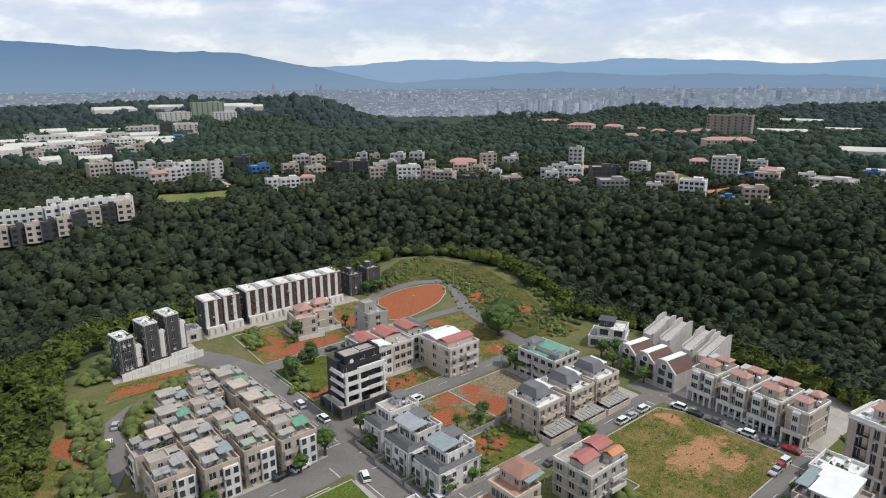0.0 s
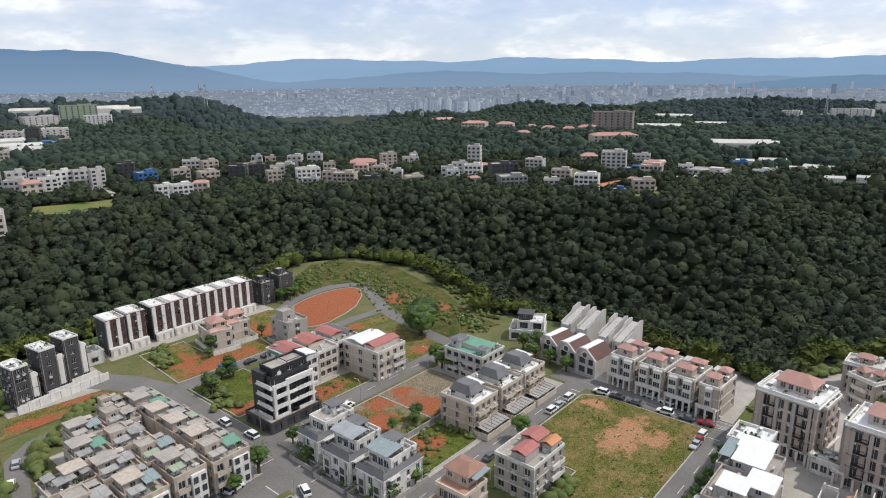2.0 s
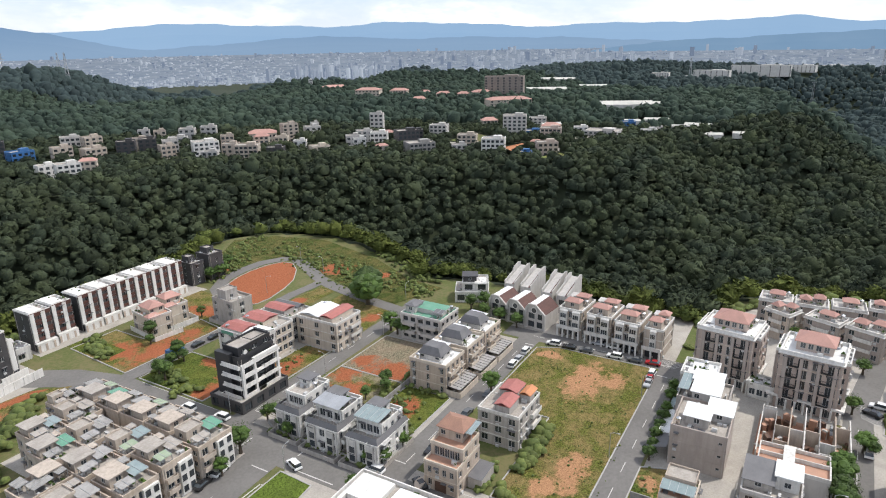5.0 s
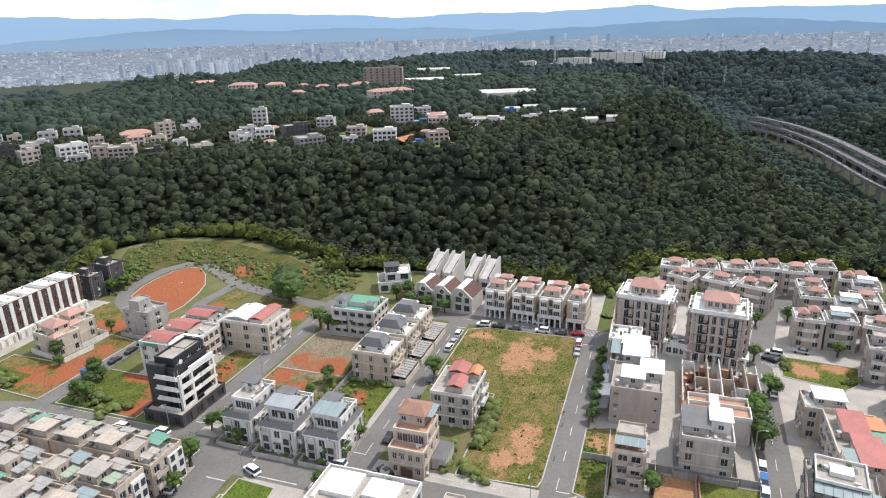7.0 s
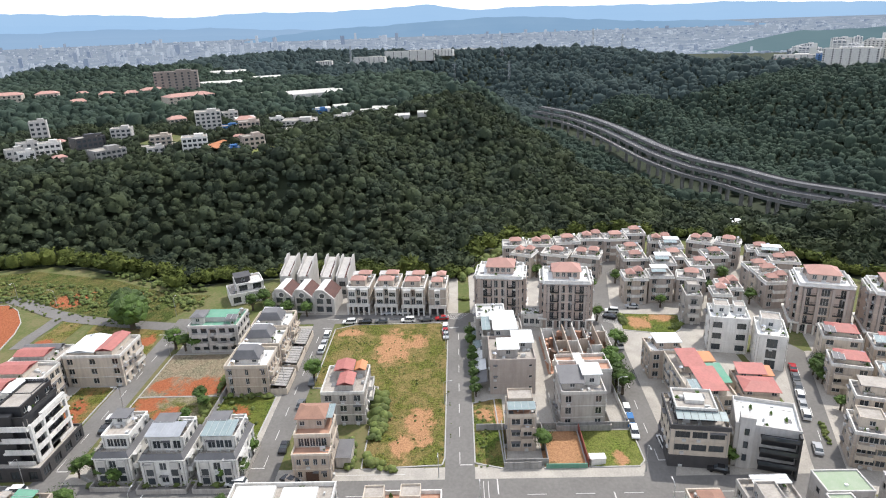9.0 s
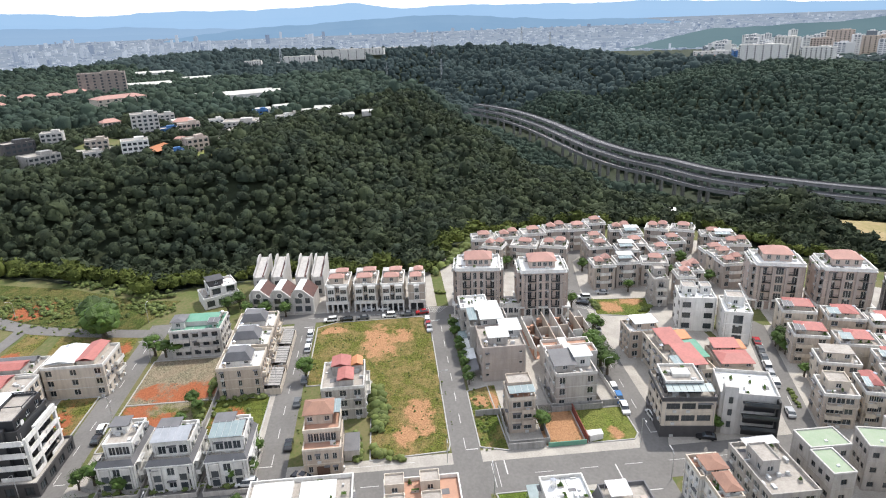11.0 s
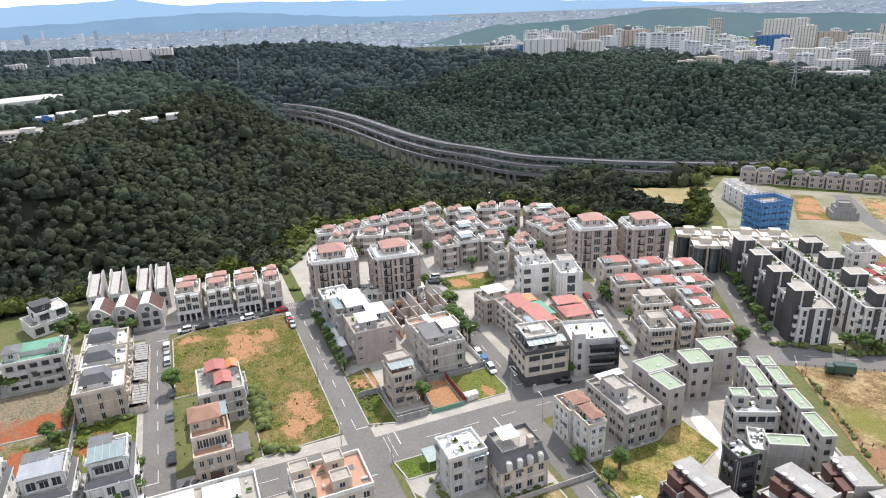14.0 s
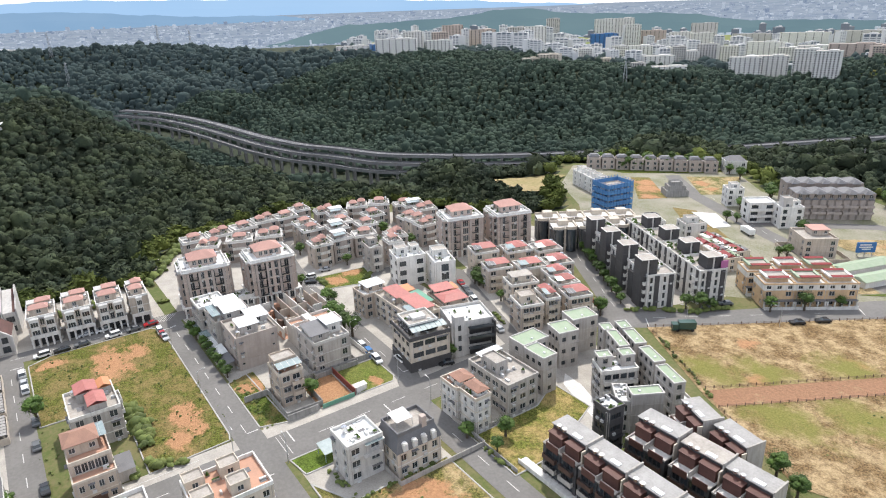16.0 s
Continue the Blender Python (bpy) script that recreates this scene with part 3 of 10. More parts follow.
ROADS = {  # name: middle line, width, height over the ground
    "main": ([(75.5, -34), (75.5, 60), (75.8, 130), (76, 190), (72, 204), (66, 214)], 10.5, 0.050),
    "lower_lane": ([(-30, 50), (165, 50)], 6.6, 0.054),
    "middle_lane": ([(76, 94), (163, 94.5)], 7.0, 0.055),
    "upper_lane": ([(76, 141.5), (166, 142.5)], 7.0, 0.056),
    "top_lane": ([(76, 188.5), (118, 188), (126, 192), (134, 206), (144, 222), (153, 227.5), (164, 229.6), (176, 229), (184, 224.5), (187, 219.5), (182.5, 210), (173, 194.5), (168, 183.5), (163, 164), (159.5, 144)], 5.6, 0.150),
    "east_lane": ([(163, 104), (162, 50), (160, 20), (158, -2)], 7.0, 0.058),
    "tower_lane": ([(-30, 12.5), (70, 11), (84, 6), (158, 3.5), (200, -4), (216, -18)], 6.6, 0.059),
    "west_road": ([(-20, 122), (40, 123.5), (76, 125)], 10.0, 0.060),
    "loop_link": ([(146, 190.2), (154, 190.6), (162, 189.8), (171, 189.6)], 4.6, 0.156),
    "slope_road": ([(14, 132), (27, 156), (34, 183), (40, 188), (50, 189)], 5.0, 0.152),
    "slant_lane": ([(76, -28), (84, -30), (134, -46.5), (150, -40)], 6.6, 0.062),
    "village_lane": ([(158, -2), (152, -24), (150, -42)], 5.5, 0.063),
    "tree_lane": ([(72, -66), (121, -95.5), (150, -112)], 7.0, 0.064),
    "field_road": ([(92, -44), (72, -64), (48, -92), (24, -132), (-30, -215)], 13.0, 0.065),
    "far_road": ([(24, -148), (59, -159), (84, -170), (118, -187), (138, -197), (169, -221)], 8.0, 0.066),
    "apartment_road": ([(98, -178), (82, -191), (60, -212), (30, -214)], 7.0, 0.067),
}
road_things = {}
for key, (line, width, z) in ROADS.items():
    g = Geo()
    strip(g, line, width, z)
    road_things[key] = solid("road_" + key, g, "asphalt", "grey worn asphalt street of a hillside housing estate", "road", "structure")

# paving of the built-up blocks
BLOCKS = [(84, 158, 97.6, 136.8), (84, 158, 9, 46), (82, 160, -30, 1.2), (40, 71, 128.6, 178), (36, 68, -46, 5), (48, 70.5, 16, 45), (52, 70.5, 54, 117), (84, 100, 124, 137), (98, 138, 146, 175), (164, 200, 50, 104), (150, 222, -12, 46), (150, 214, -72, -6),
          (74, 134, -66, -32), (76, 142, 225, 242), (40, 70, 206, 226), (80.4, 84.8, -34, 47), (80.4, 84.8, 53.2, 91), (80.4, 84.6, 97.4, 138.6), (97, 135, -3, 2.2)]
for i, (x0, x1, y0, y1) in enumerate(BLOCKS):
    g = Geo()
    rect(g, x0, x1, y0, y1, 0.022 + 0.001 * i)
    solid("pavement_block", g, "paving", "weathered concrete paving round the houses", "pavement", "structure")
g = Geo()
g.face([(125, -50, 0.021), (150, -56, 0.021), (166, -96, 0.021), (118, -130, 0.021), (60, -104, 0.021), (72, -70, 0.021), (118, -96, 0.021)])
solid("pavement_block", g, "paving", "weathered concrete paving round the dark houses", "pavement", "structure")


for pts, label in (([(60, -104), (20, -134), (-30, -215), (40, -232), (78, -249), (106, -225), (120, -227), (146, -249), (166, -252), (208, -222), (222, -198), (196, -162), (164, -143), (150, -130), (118, -130)], "grey-tan hard ground between the far houses"),):
    g = Geo()
    g.face([(x, y, 0.019) for x, y in pts])
    solid("pavement_block", g, "dust", label, "pavement", "structure")


def lot_material(name, blobs, green, dry, soil=(0.38, 0.132, 0.064), weeds=()):
    """Rough grass with bare clay where the ground is worn: round patches with ragged edges."""
    m = bpy.data.materials.new(name)
    m.use_nodes = True
    n, l = m.node_tree.nodes, m.node_tree.links
    b = n["Principled BSDF"]
    b.inputs["Roughness"].default_value, b.inputs["Specular IOR Level"].default_value = 0.95, 0.1
    geo = n.new("ShaderNodeNewGeometry")

    def noise_tex(s, d=6):
        t = n.new("ShaderNodeTexNoise")
        t.inputs["Scale"].default_value, t.inputs["Detail"].default_value, t.inputs["Roughness"].default_value = s, d, 0.65
        l.new(geo.outputs["Position"], t.inputs["Vector"])
        return t.outputs[0]

    def math_node(op, a, c):
        k = n.new("ShaderNodeMath")
        k.operation = op
        for i, v in enumerate((a, c)):
            if isinstance(v, (int, float)):
                k.inputs[i].default_value = v
            else:
                l.new(v, k.inputs[i])
        return k.outputs[0]

    def blend(fac, a, c):
        k = n.new("ShaderNodeMix")
        k.data_type = "RGBA"
        l.new(fac, k.inputs[0])
        for i, v in ((6, a), (7, c)):
            if isinstance(v, tuple):
                k.inputs[i].default_value = (*v, 1)
            else:
                l.new(v, k.inputs[i])
        return k.outputs[2]

    def ramp(v, lo, hi):
        k = n.new("ShaderNodeMapRange")
        k.inputs["From Min"].default_value, k.inputs["From Max"].default_value = lo, hi
        l.new(v, k.inputs["Value"])
        return k.outputs[0]

    rag, fine, tuft = noise_tex(0.22), noise_tex(1.3), noise_tex(2.6)

    def spot(cx, cy, rx, ry):
        sep = n.new("ShaderNodeVectorMath")
        sep.operation = "SUBTRACT"
        l.new(geo.outputs["Position"], sep.inputs[0])
        sep.inputs[1].default_value = (cx, cy, 0)
        sc = n.new("ShaderNodeVectorMath")
        sc.operation = "MULTIPLY"
        l.new(sep.outputs[0], sc.inputs[0])
        sc.inputs[1].default_value = (1 / rx, 1 / ry, 0)
        ln = n.new("ShaderNodeVectorMath")
        ln.operation = "LENGTH"
        l.new(sc.outputs[0], ln.inputs[0])
        return math_node("SUBTRACT", 1.0, ln.outputs["Value"])

    mask = None
    for cx, cy, rx, ry in blobs:
        v = spot(cx, cy, rx, ry)
        mask = v if mask is None else math_node("MAXIMUM", mask, v)
    cover = ramp(noise_tex(0.15, 9), 0.42, 0.58)
    grass = blend(ramp(math_node("ADD", math_node("MULTIPLY", fine, 0.5), math_node("MULTIPLY", tuft, 0.5)), 0.40, 0.60), tuple(c * 0.36 for c in green), tuple(c * 1.08 for c in green))
    stalks = math_node("ADD", math_node("MULTIPLY", noise_tex(0.6), 0.5), math_node("MULTIPLY", tuft, 0.5))
    straw = blend(ramp(stalks, 0.40, 0.60), tuple(c * 0.62 for c in dry), tuple(min(1.0, c * 1.12) for c in dry))
    grass = blend(math_node("MULTIPLY", cover, 0.8), grass, straw)
    colour = grass
    if mask is not None:
        edge = math_node("ADD", mask, math_node("MULTIPLY", math_node("SUBTRACT", rag, 0.5), 2.6))
        edge = math_node("ADD", edge, math_node("MULTIPLY", math_node("SUBTRACT", fine, 0.5), 0.9))
        clay = blend(ramp(fine, 0.35, 0.65), tuple(c * 0.72 for c in soil), soil)
        colour = blend(ramp(edge, 0.0, 0.42), grass, clay)
    if weeds:
        patch = None
        for cx, cy, rx, ry in weeds:
            v = spot(cx, cy, rx, ry)
            patch = v if patch is None else math_node("MAXIMUM", patch, v)
        patch = math_node("ADD", patch, math_node("MULTIPLY", math_node("SUBTRACT", rag, 0.5), 2.0))
        colour = blend(ramp(patch, 0.0, 0.7), colour, blend(ramp(tuft, 0.4, 0.6), (0.17, 0.17, 0.05), (0.24, 0.22, 0.07)))
    l.new(colour, b.inputs["Base Color"])
    bp = n.new("ShaderNodeBump")
    bp.inputs["Strength"].default_value, bp.inputs["Distance"].default_value = 0.8, 0.35
    l.new(math_node("ADD", tuft, fine), bp.inputs["Height"])
    l.new(bp.outputs[0], b.inputs["Normal"])
    return m


GREEN, LUSH, DRY, STRAW = (0.145, 0.160, 0.036), (0.105, 0.145, 0.030), (0.26, 0.19, 0.085), (0.50, 0.375, 0.215)
lots = []
KERBED = (0, 1, 3, 4, 5, 6, 7, 8, 9, 10, 12, 17, 18, 19, 20, 21)


def lot(outline, blobs, green, dry, label):
    """A vacant lot: outline, clay patches, colours of its green and dry grass."""
    i = len(lots)
    lots.append(label)
    g = Geo()
    z = 0.080 + 0.0015 * i
    g.face([(x, y, z) for x, y in outline])
    field, track = label.startswith("wide dry"), label.startswith("reddish")
    # lots from y 95 up: redder clay, its colour also darkened for cloud shade
    surface = lot_material("lot_%d" % i, blobs, green, dry, (0.36, 0.205, 0.125) if track else (0.47, 0.26, 0.14) if min(y for _, y in outline) < 95 else (0.38, 0.132, 0.064), ((36, -60, 12, 7), (26, -70, 12, 7), (14, -88, 12, 8), (14, -54, 16, 9), (2, -68, 14, 9), (-8, -90, 14, 9)) if field else ())
    solid("ground_lot", g, surface, label, "vacant lot", "structure")
    if i in KERBED:
        k = Geo()
        for (ax, ay), (bx, by) in zip(outline, outline[1:] + outline[:1]):
            k.beam((ax, ay, 0.10), (bx, by, 0.10), 0.30, 0.26)
        solid("kerb", k, "kerb", "worn pale concrete kerb round the vacant lot", "kerb", "structure")


lot([(85.5, 54), (88, 53.4), (155, 53.4), (158, 56), (158, 84), (155, 90), (119, 90), (119, 72), (96, 72), (84.5, 72)], [(142, 70, 12, 6), (146, 62, 6, 3), (100, 60, 9, 4), (93, 63, 6, 3), (152, 85, 3, 4)], GREEN, DRY, "vacant lot of rough grass with worn orange clay patches")
lot([(84, 40.4), (86, 46.6), (110, 46.6), (112, 41), (84, 40)], [(104, 43.5, 4, 2.5)], LUSH, DRY, "narrow vacant lot with green weeds")
lot([(84, 39.5), (112, 42), (112, 39), (98, 39)], [(104, 41, 5, 2)], LUSH, DRY, "strip of weeds behind a garden wall")
lot([(84, 22), (97.5, 22), (97.5, 31.5), (84, 31.5)], [(91, 27, 12, 9)], DRY, DRY, "bare orange building plot with rubble")
lot([(84, 10.5), (86, 9), (97.5, 9), (97.5, 21.4), (84, 21.4)], [(87, 14, 3, 2)], (0.17, 0.22, 0.045), (0.19, 0.20, 0.06), "mown green plot behind a rust-red hoarding")
lot([(108, 113.5), (116, 113.5), (116, 137), (96, 137), (96, 120)], [(104, 126, 8, 6), (112, 133, 5, 5)], GREEN, (0.30, 0.25, 0.18), "vacant lot with weeds and red clay")
lot([(116.2, 113.5), (140, 115), (140, 137), (116.2, 137)], [(120, 122, 7, 9), (122, 133, 5, 4)], (0.28, 0.25, 0.17), (0.30, 0.24, 0.17), "dusty vacant lot with red clay")
lot([(94, 99), (115.5, 99), (115.5, 113), (96, 113)], [(105, 108, 6, 5)], LUSH, GREEN, "weedy fenced vacant lot")
lot([(84.5, 146), (122, 146), (122, 156), (84.5, 157)], [(103, 151, 14, 5), (90, 155, 6, 6)], GREEN, DRY, "vacant lot of bare red clay between the houses")
lot([(82, 158), (101, 158), (101, 185), (82, 185)], [(86, 160, 6, 5), (96, 162, 5, 5), (99, 172, 3, 8)], LUSH, GREEN, "weedy green corner lot with clay patches")
lot([(82, 191.5), (118, 191), (120, 203), (100, 203), (100, 222), (84, 222)], [(100, 196, 16, 6), (91, 205, 7, 8)], GREEN, DRY, "red clay lot with shrubs along the street")
lot([(120, 202), (136, 200), (140, 226), (119, 226)], [(126, 208, 5, 10)], GREEN, DRY, "worn red clay verge")
lot([(136, 199), (140, 196), (146, 195.5), (157, 198), (166, 201.5), (176, 209), (181.5, 216), (181, 221.5), (175, 224.5), (166, 225.5), (157, 224.5), (148.5, 221.5), (141, 210)], [(158, 210, 60, 40)], DRY, DRY, "bare oval of deep orange clay")
lot([(84.5, 225), (84.5, 205), (92, 205), (92, 225)], [], LUSH, GREEN, "overgrown green verge")
lot([(160, 246), (140, 240), (156, 231), (176, 232), (187, 227), (190.5, 219), (186, 210), (176, 193), (168, 172), (164, 150), (186, 142), (188, 158), (204, 187), (216, 226), (210, 254), (195, 267)], [(184, 194, 8, 8), (186, 174, 5, 6), (158, 238, 7, 5)], (0.085, 0.112, 0.028), (0.155, 0.132, 0.05), "sloping green meadow with clay scars")
lot([(140, 178), (163, 178), (168, 186), (146, 187)], [(150, 184, 3, 4)], GREEN, DRY, "weedy lot beside the loop road")
lot([(140, 146), (162, 148), (164, 174), (142, 172)], [(150, 150, 5, 3)], GREEN, DRY, "weedy lot under a large tree")
lot([(146, -16), (150, -1.5), (162, -3), (160, -22), (150, -20)], [(155, -8, 5, 4), (158, -16, 3, 5)], (0.13, 0.17, 0.04), GREEN, "vegetable plot on orange soil")
lot([(52, 106), (69, 108), (69.5, 117.5), (48, 117)], [], (0.16, 0.23, 0.04), LUSH, "mown grass corner lot")
lot([(63.5, 44.5), (70, 45.5), (70, 30), (66, 18), (63.5, 18)], [], (0.15, 0.22, 0.04), LUSH, "green grass corner lot")
lot([(20, 17), (50, 17), (50, 40), (60, 45), (20, 45)], [(38, 30, 14, 10), (28, 38, 8, 6)], (0.20, 0.19, 0.06), STRAW, "grassy slope with bare orange clay")
lot([(36, 9), (52, 8.5), (52, -12), (57, -22), (44, -22), (36, -2)], [], (0.20, 0.215, 0.05), (0.44, 0.32, 0.14), "dry grass lot between the houses")
lot([(62, -66), (16, -134), (-60, -210), (-120, -160), (-40, -50), (-1, -34), (30, -48)], [(38, -80, 3, 4), (14, -92, 5, 2), (26, -66, 3, 5)], (0.27, 0.18, 0.09), STRAW, "wide dry straw-coloured field with green weeds and clay")
lot([(31, -50), (25, -46.4), (-50, -171), (-44, -177)], [(31 - 12 * k, -51 - 20 * k, 26, 26) for k in range(6)], STRAW, STRAW, "reddish-brown dirt track across the dry field")
lot([(174, -208), (143, -183), (151, -171), (181, -201)], [(160, -190, 9, 7), (168, -198, 7, 6), (150, -178, 6, 5)], (0.20, 0.19, 0.06), DRY, "cleared lot of dry grass and orange clay")
lot([(162, -224), (143, -245), (124, -214), (136, -200)], [(148, -218, 6, 5), (138, -212, 4, 4)], (0.19, 0.19, 0.07), STRAW, "fenced lot of dry grass and clay by the far road")
lot([(70, -140), (104, -163), (122, -176), (132, -172), (104, -148), (92, -142), (72, -138)], [(112, -162, 8, 5), (96, -150, 6, 4)], (0.24, 0.20, 0.08), DRY, "worn clay and grass verge beside the far road")
lot([(56, -176), (66, -182), (44, -206), (0, -205), (-6, -190), (36, -180)], [(40, -192, 10, 6)], (0.36, 0.28, 0.14), STRAW, "dry ochre grass lot by the billboard")
lot([(62, -150), (54, -158), (30, -144), (34, -138)], [], (0.32, 0.26, 0.14), STRAW, "strip of dry grass beside the long sheds")
lot([(34, -137), (28, -143), (-6, -178), (4, -184)], [], (0.16, 0.20, 0.05), LUSH, "green grass lot at the field road")
lot([(-10, 128), (24, 160), (30, 186), (20, 186), (8, 160)], [(22, 176, 5, 10)], (0.17, 0.185, 0.045), DRY, "overgrown verge above the wooded slope")
lot([(34, 196), (70, 198), (62, 206), (40, 208)], [(44, 200, 8, 4), (58, 204, 10, 2.5)], GREEN, DRY, "clay bank below the dark houses")
lot([(205, -205), (180, -232), (150, -258), (160, -238), (190, -205)], [], LUSH, GREEN, "green strip before the far terrace")

# markings
mk = Geo()


def dashes(x0, y0, x1, y1, length=4.0, gap=6.0, w=0.16):
    d = Vector((x1 - x0, y1 - y0))
    total, d = d.length, d.normalized()
    s = 2.0
    while s + length < total:
        a, b = Vector((x0, y0)) + d * s, Vector((x0, y0)) + d * (s + length)
        strip(mk, [tuple(a), tuple(b)], w, 0.094)
        s += length + gap


def line_mark(x0, y0, x1, y1, w=0.28):
    strip(mk, [(x0, y0), (x1, y1)], w, 0.096)


for seg in ((84, 50, 156, 50), (84, 94.2, 156, 94.5), (84, 141.7, 158, 142.5), (84, 6, 152, 3.6), (162.6, 96, 160.5, 12), (75.7, -20, 75.6, 42), (75.7, 58, 75.9, 84), (75.9, 132, 76, 184), (90, -32, 130, -45), (76, -68.5, 118, -93.5), (66, -71, 30, -122),
            (0, 50, 66, 50), (0, 12, 64, 11), (84, -39, 76, -59), (32, -137, 140, -206), (0, 123, 64, 124.5)):
    dashes(*seg)
for seg in ((85.5, 47.2, 85.5, 50), (68, 50, 68, 53), (85.5, 94, 85.5, 97.2), (85.5, 139, 85.5, 141.6), (71, 57.5, 76, 57.5), (75.8, 42, 80.6, 42), (71, 101, 76, 101), (71, 133, 76, 133), (86, 3, 86, 6), (67, 11, 67, 14.2), (154.5, 50, 154.5, 53), (75.8, 86, 80.8, 86), (71, 18, 76, 18),
            (68, 120, 68, 125), (159.4, 10, 163, 10), (66, -70.5, 62, -67), (26, -124, 31, -129), (156, 91.4, 156, 94.4), (75.8, 118, 80.8, 118), (64, 95, 64, 118), (55, 118.3, 64, 118.3), (71.5, 104, 71.5, 116)):
    line_mark(*seg)
for k in range(9):
    line_mark(160.2 + 0.1 * k, 50 + 0.8 * k, 165, 46.5 + 0.8 * k, 0.16)
    line_mark(156.5 + 0.8 * k, 3.0, 153.5 + 0.8 * k, -1.5, 0.16)
for a, b in (((72, 44), (80, 44)), ((72, 45), (80, 45)), ((82.6, 62), (82.6, 80)), ((70.8, 60), (70.8, 92)), ((80.6, 100), (80.6, 132)), ((80.9, 150), (81, 182)), ((71.3, 140), (71.4, 186))):
    line_mark(*a, *b, 0.14)
solid("road_markings", mk, "line", "worn white lane dashes and stop lines painted on the asphalt", "road marking", "stuff")


# ---- houses ----
WINDOWS = {}


def window_mesh(w, h, frame, cols):
    key = (round(w, 2), round(h, 2), frame, cols)
    if key not in WINDOWS:
        fr, pane = Geo(), Geo()
        t = 0.07
        fr.box(0, 0, 0, w, 0.10, t)
        fr.box(0, 0, h - t, w, 0.10, t)
        for k in range(cols + 1):
            x = -w / 2 + t / 2 + k * (w - t) / cols
            fr.box(x, 0, t, t, 0.10, h - 2 * t)
        fr.box(0, -0.09, -0.05, w + 0.12, 0.12, 0.06)
        pane.face([(-w / 2 + t, 0.01, t), (w / 2 - t, 0.01, t), (w / 2 - t, 0.01, h - t), (-w / 2 + t, 0.01, h - t)])
        WINDOWS[key] = (fr.mesh("window", [frame]), pane.mesh("pane", ["glass"]))
    return WINDOWS[key]


def window(parent, m, w, h, frame="frame", cols=2):
    """A framed window under its house; its pane hangs in it where the house stands near the street crossing."""
    top = parent
    near = math.hypot(top.matrix_basis.translation.x - 20, top.matrix_basis.translation.y - 70) < 58
    if near:
        fr, pn = window_mesh(w, h, frame, cols)
        ob = new("window", fr)
        p = new("pane", pn)
        p.parent = ob
    else:
        key = (round(w, 2), round(h, 2), frame, cols, "one")
        if key not in WINDOWS:
            g, t = Geo(), 0.07
            g.ring(w, 0.10, 0, h, 0.04)
            g.box(0, -0.02, 0, w, 0.1, t, 0)
            g.box(0, -0.02, h - t, w, 0.1, t, 0)
            for k in range(cols + 1):
                g.box(-w / 2 + t / 2 + k * (w - t) / cols, -0.02, t, t, 0.1, h - 2 * t, 0)
            g.face([(-w / 2 + t, 0.01, t), (w / 2 - t, 0.01, t), (w / 2 - t, 0.01, h - t), (-w / 2 + t, 0.01, h - t)], 1)
            g.f, g.m = g.f[16:], g.m[16:]
            WINDOWS[key] = g.mesh("window", [frame, "glass"])
        ob = new("window", WINDOWS[key])
    ob.parent = parent
    ob.matrix_basis = m
    return ob


def away(parent, ang):
    """Whether a wall at this angle on the house faces the hill side, to the east, where the terraces have few openings."""
    q = parent.matrix_basis.to_euler().z + radians(ang)
    return math.sin(q) > 0.80


SIDES = {"f": 0, "r": 90, "b": 180, "l": -90}


def shell(geo, cx, cy, w, d, z0, h, holes, slot=0, roof=1, reveal=0.32):
    """Four walls with openings cut through their face and a flat roof. holes: side -> [(u, width, z, height)], u from the side's middle."""
    for side, ang in SIDES.items():
        half_w, half_d = (w / 2, d / 2) if side in "fb" else (d / 2, w / 2)
        c, s = math.cos(radians(ang)), math.sin(radians(ang))

        def at(u, depth, z):
            lx, ly = u, -half_d + depth
            return (cx + c * lx - s * ly, cy + s * lx + c * ly, z)

        cuts = holes.get(side, [])
        us = sorted({-half_w, half_w, *[round(v, 3) for u, ww, z, hh in cuts for v in (u - ww / 2, u + ww / 2)]})
        zs = sorted({z0, z0 + h, *[round(v, 3) for u, ww, z, hh in cuts for v in (z, z + hh)]})
        for u0, u1 in zip(us[:-1], us[1:]):
            for a, b in zip(zs[:-1], zs[1:]):
                mu, mz = (u0 + u1) / 2, (a + b) / 2
                if any(abs(mu - u) < ww / 2 and z < mz < z + hh for u, ww, z, hh in cuts):
                    continue
                geo.face([at(u0, 0, a), at(u1, 0, a), at(u1, 0, b), at(u0, 0, b)], slot)
        for u, ww, z, hh in cuts:
            a, b, r = u - ww / 2, u + ww / 2, reveal
            geo.face([at(a, 0, z), at(b, 0, z), at(b, r, z), at(a, r, z)], slot)
            geo.face([at(b, 0, z + hh), at(a, 0, z + hh), at(a, r, z + hh), at(b, r, z + hh)], slot)
            geo.face([at(a, 0, z + hh), at(a, 0, z), at(a, r, z), at(a, r, z + hh)], slot)
            geo.face([at(b, 0, z), at(b, 0, z + hh), at(b, r, z + hh), at(b, r, z)], slot)
            geo.face([at(a, r, z), at(b, r, z), at(b, r, z + hh), at(a, r, z + hh)], slot)
    geo.face([(cx - w / 2, cy - d / 2, z0 + h), (cx + w / 2, cy - d / 2, z0 + h), (cx + w / 2, cy + d / 2, z0 + h), (cx - w / 2, cy + d / 2, z0 + h)], roof)


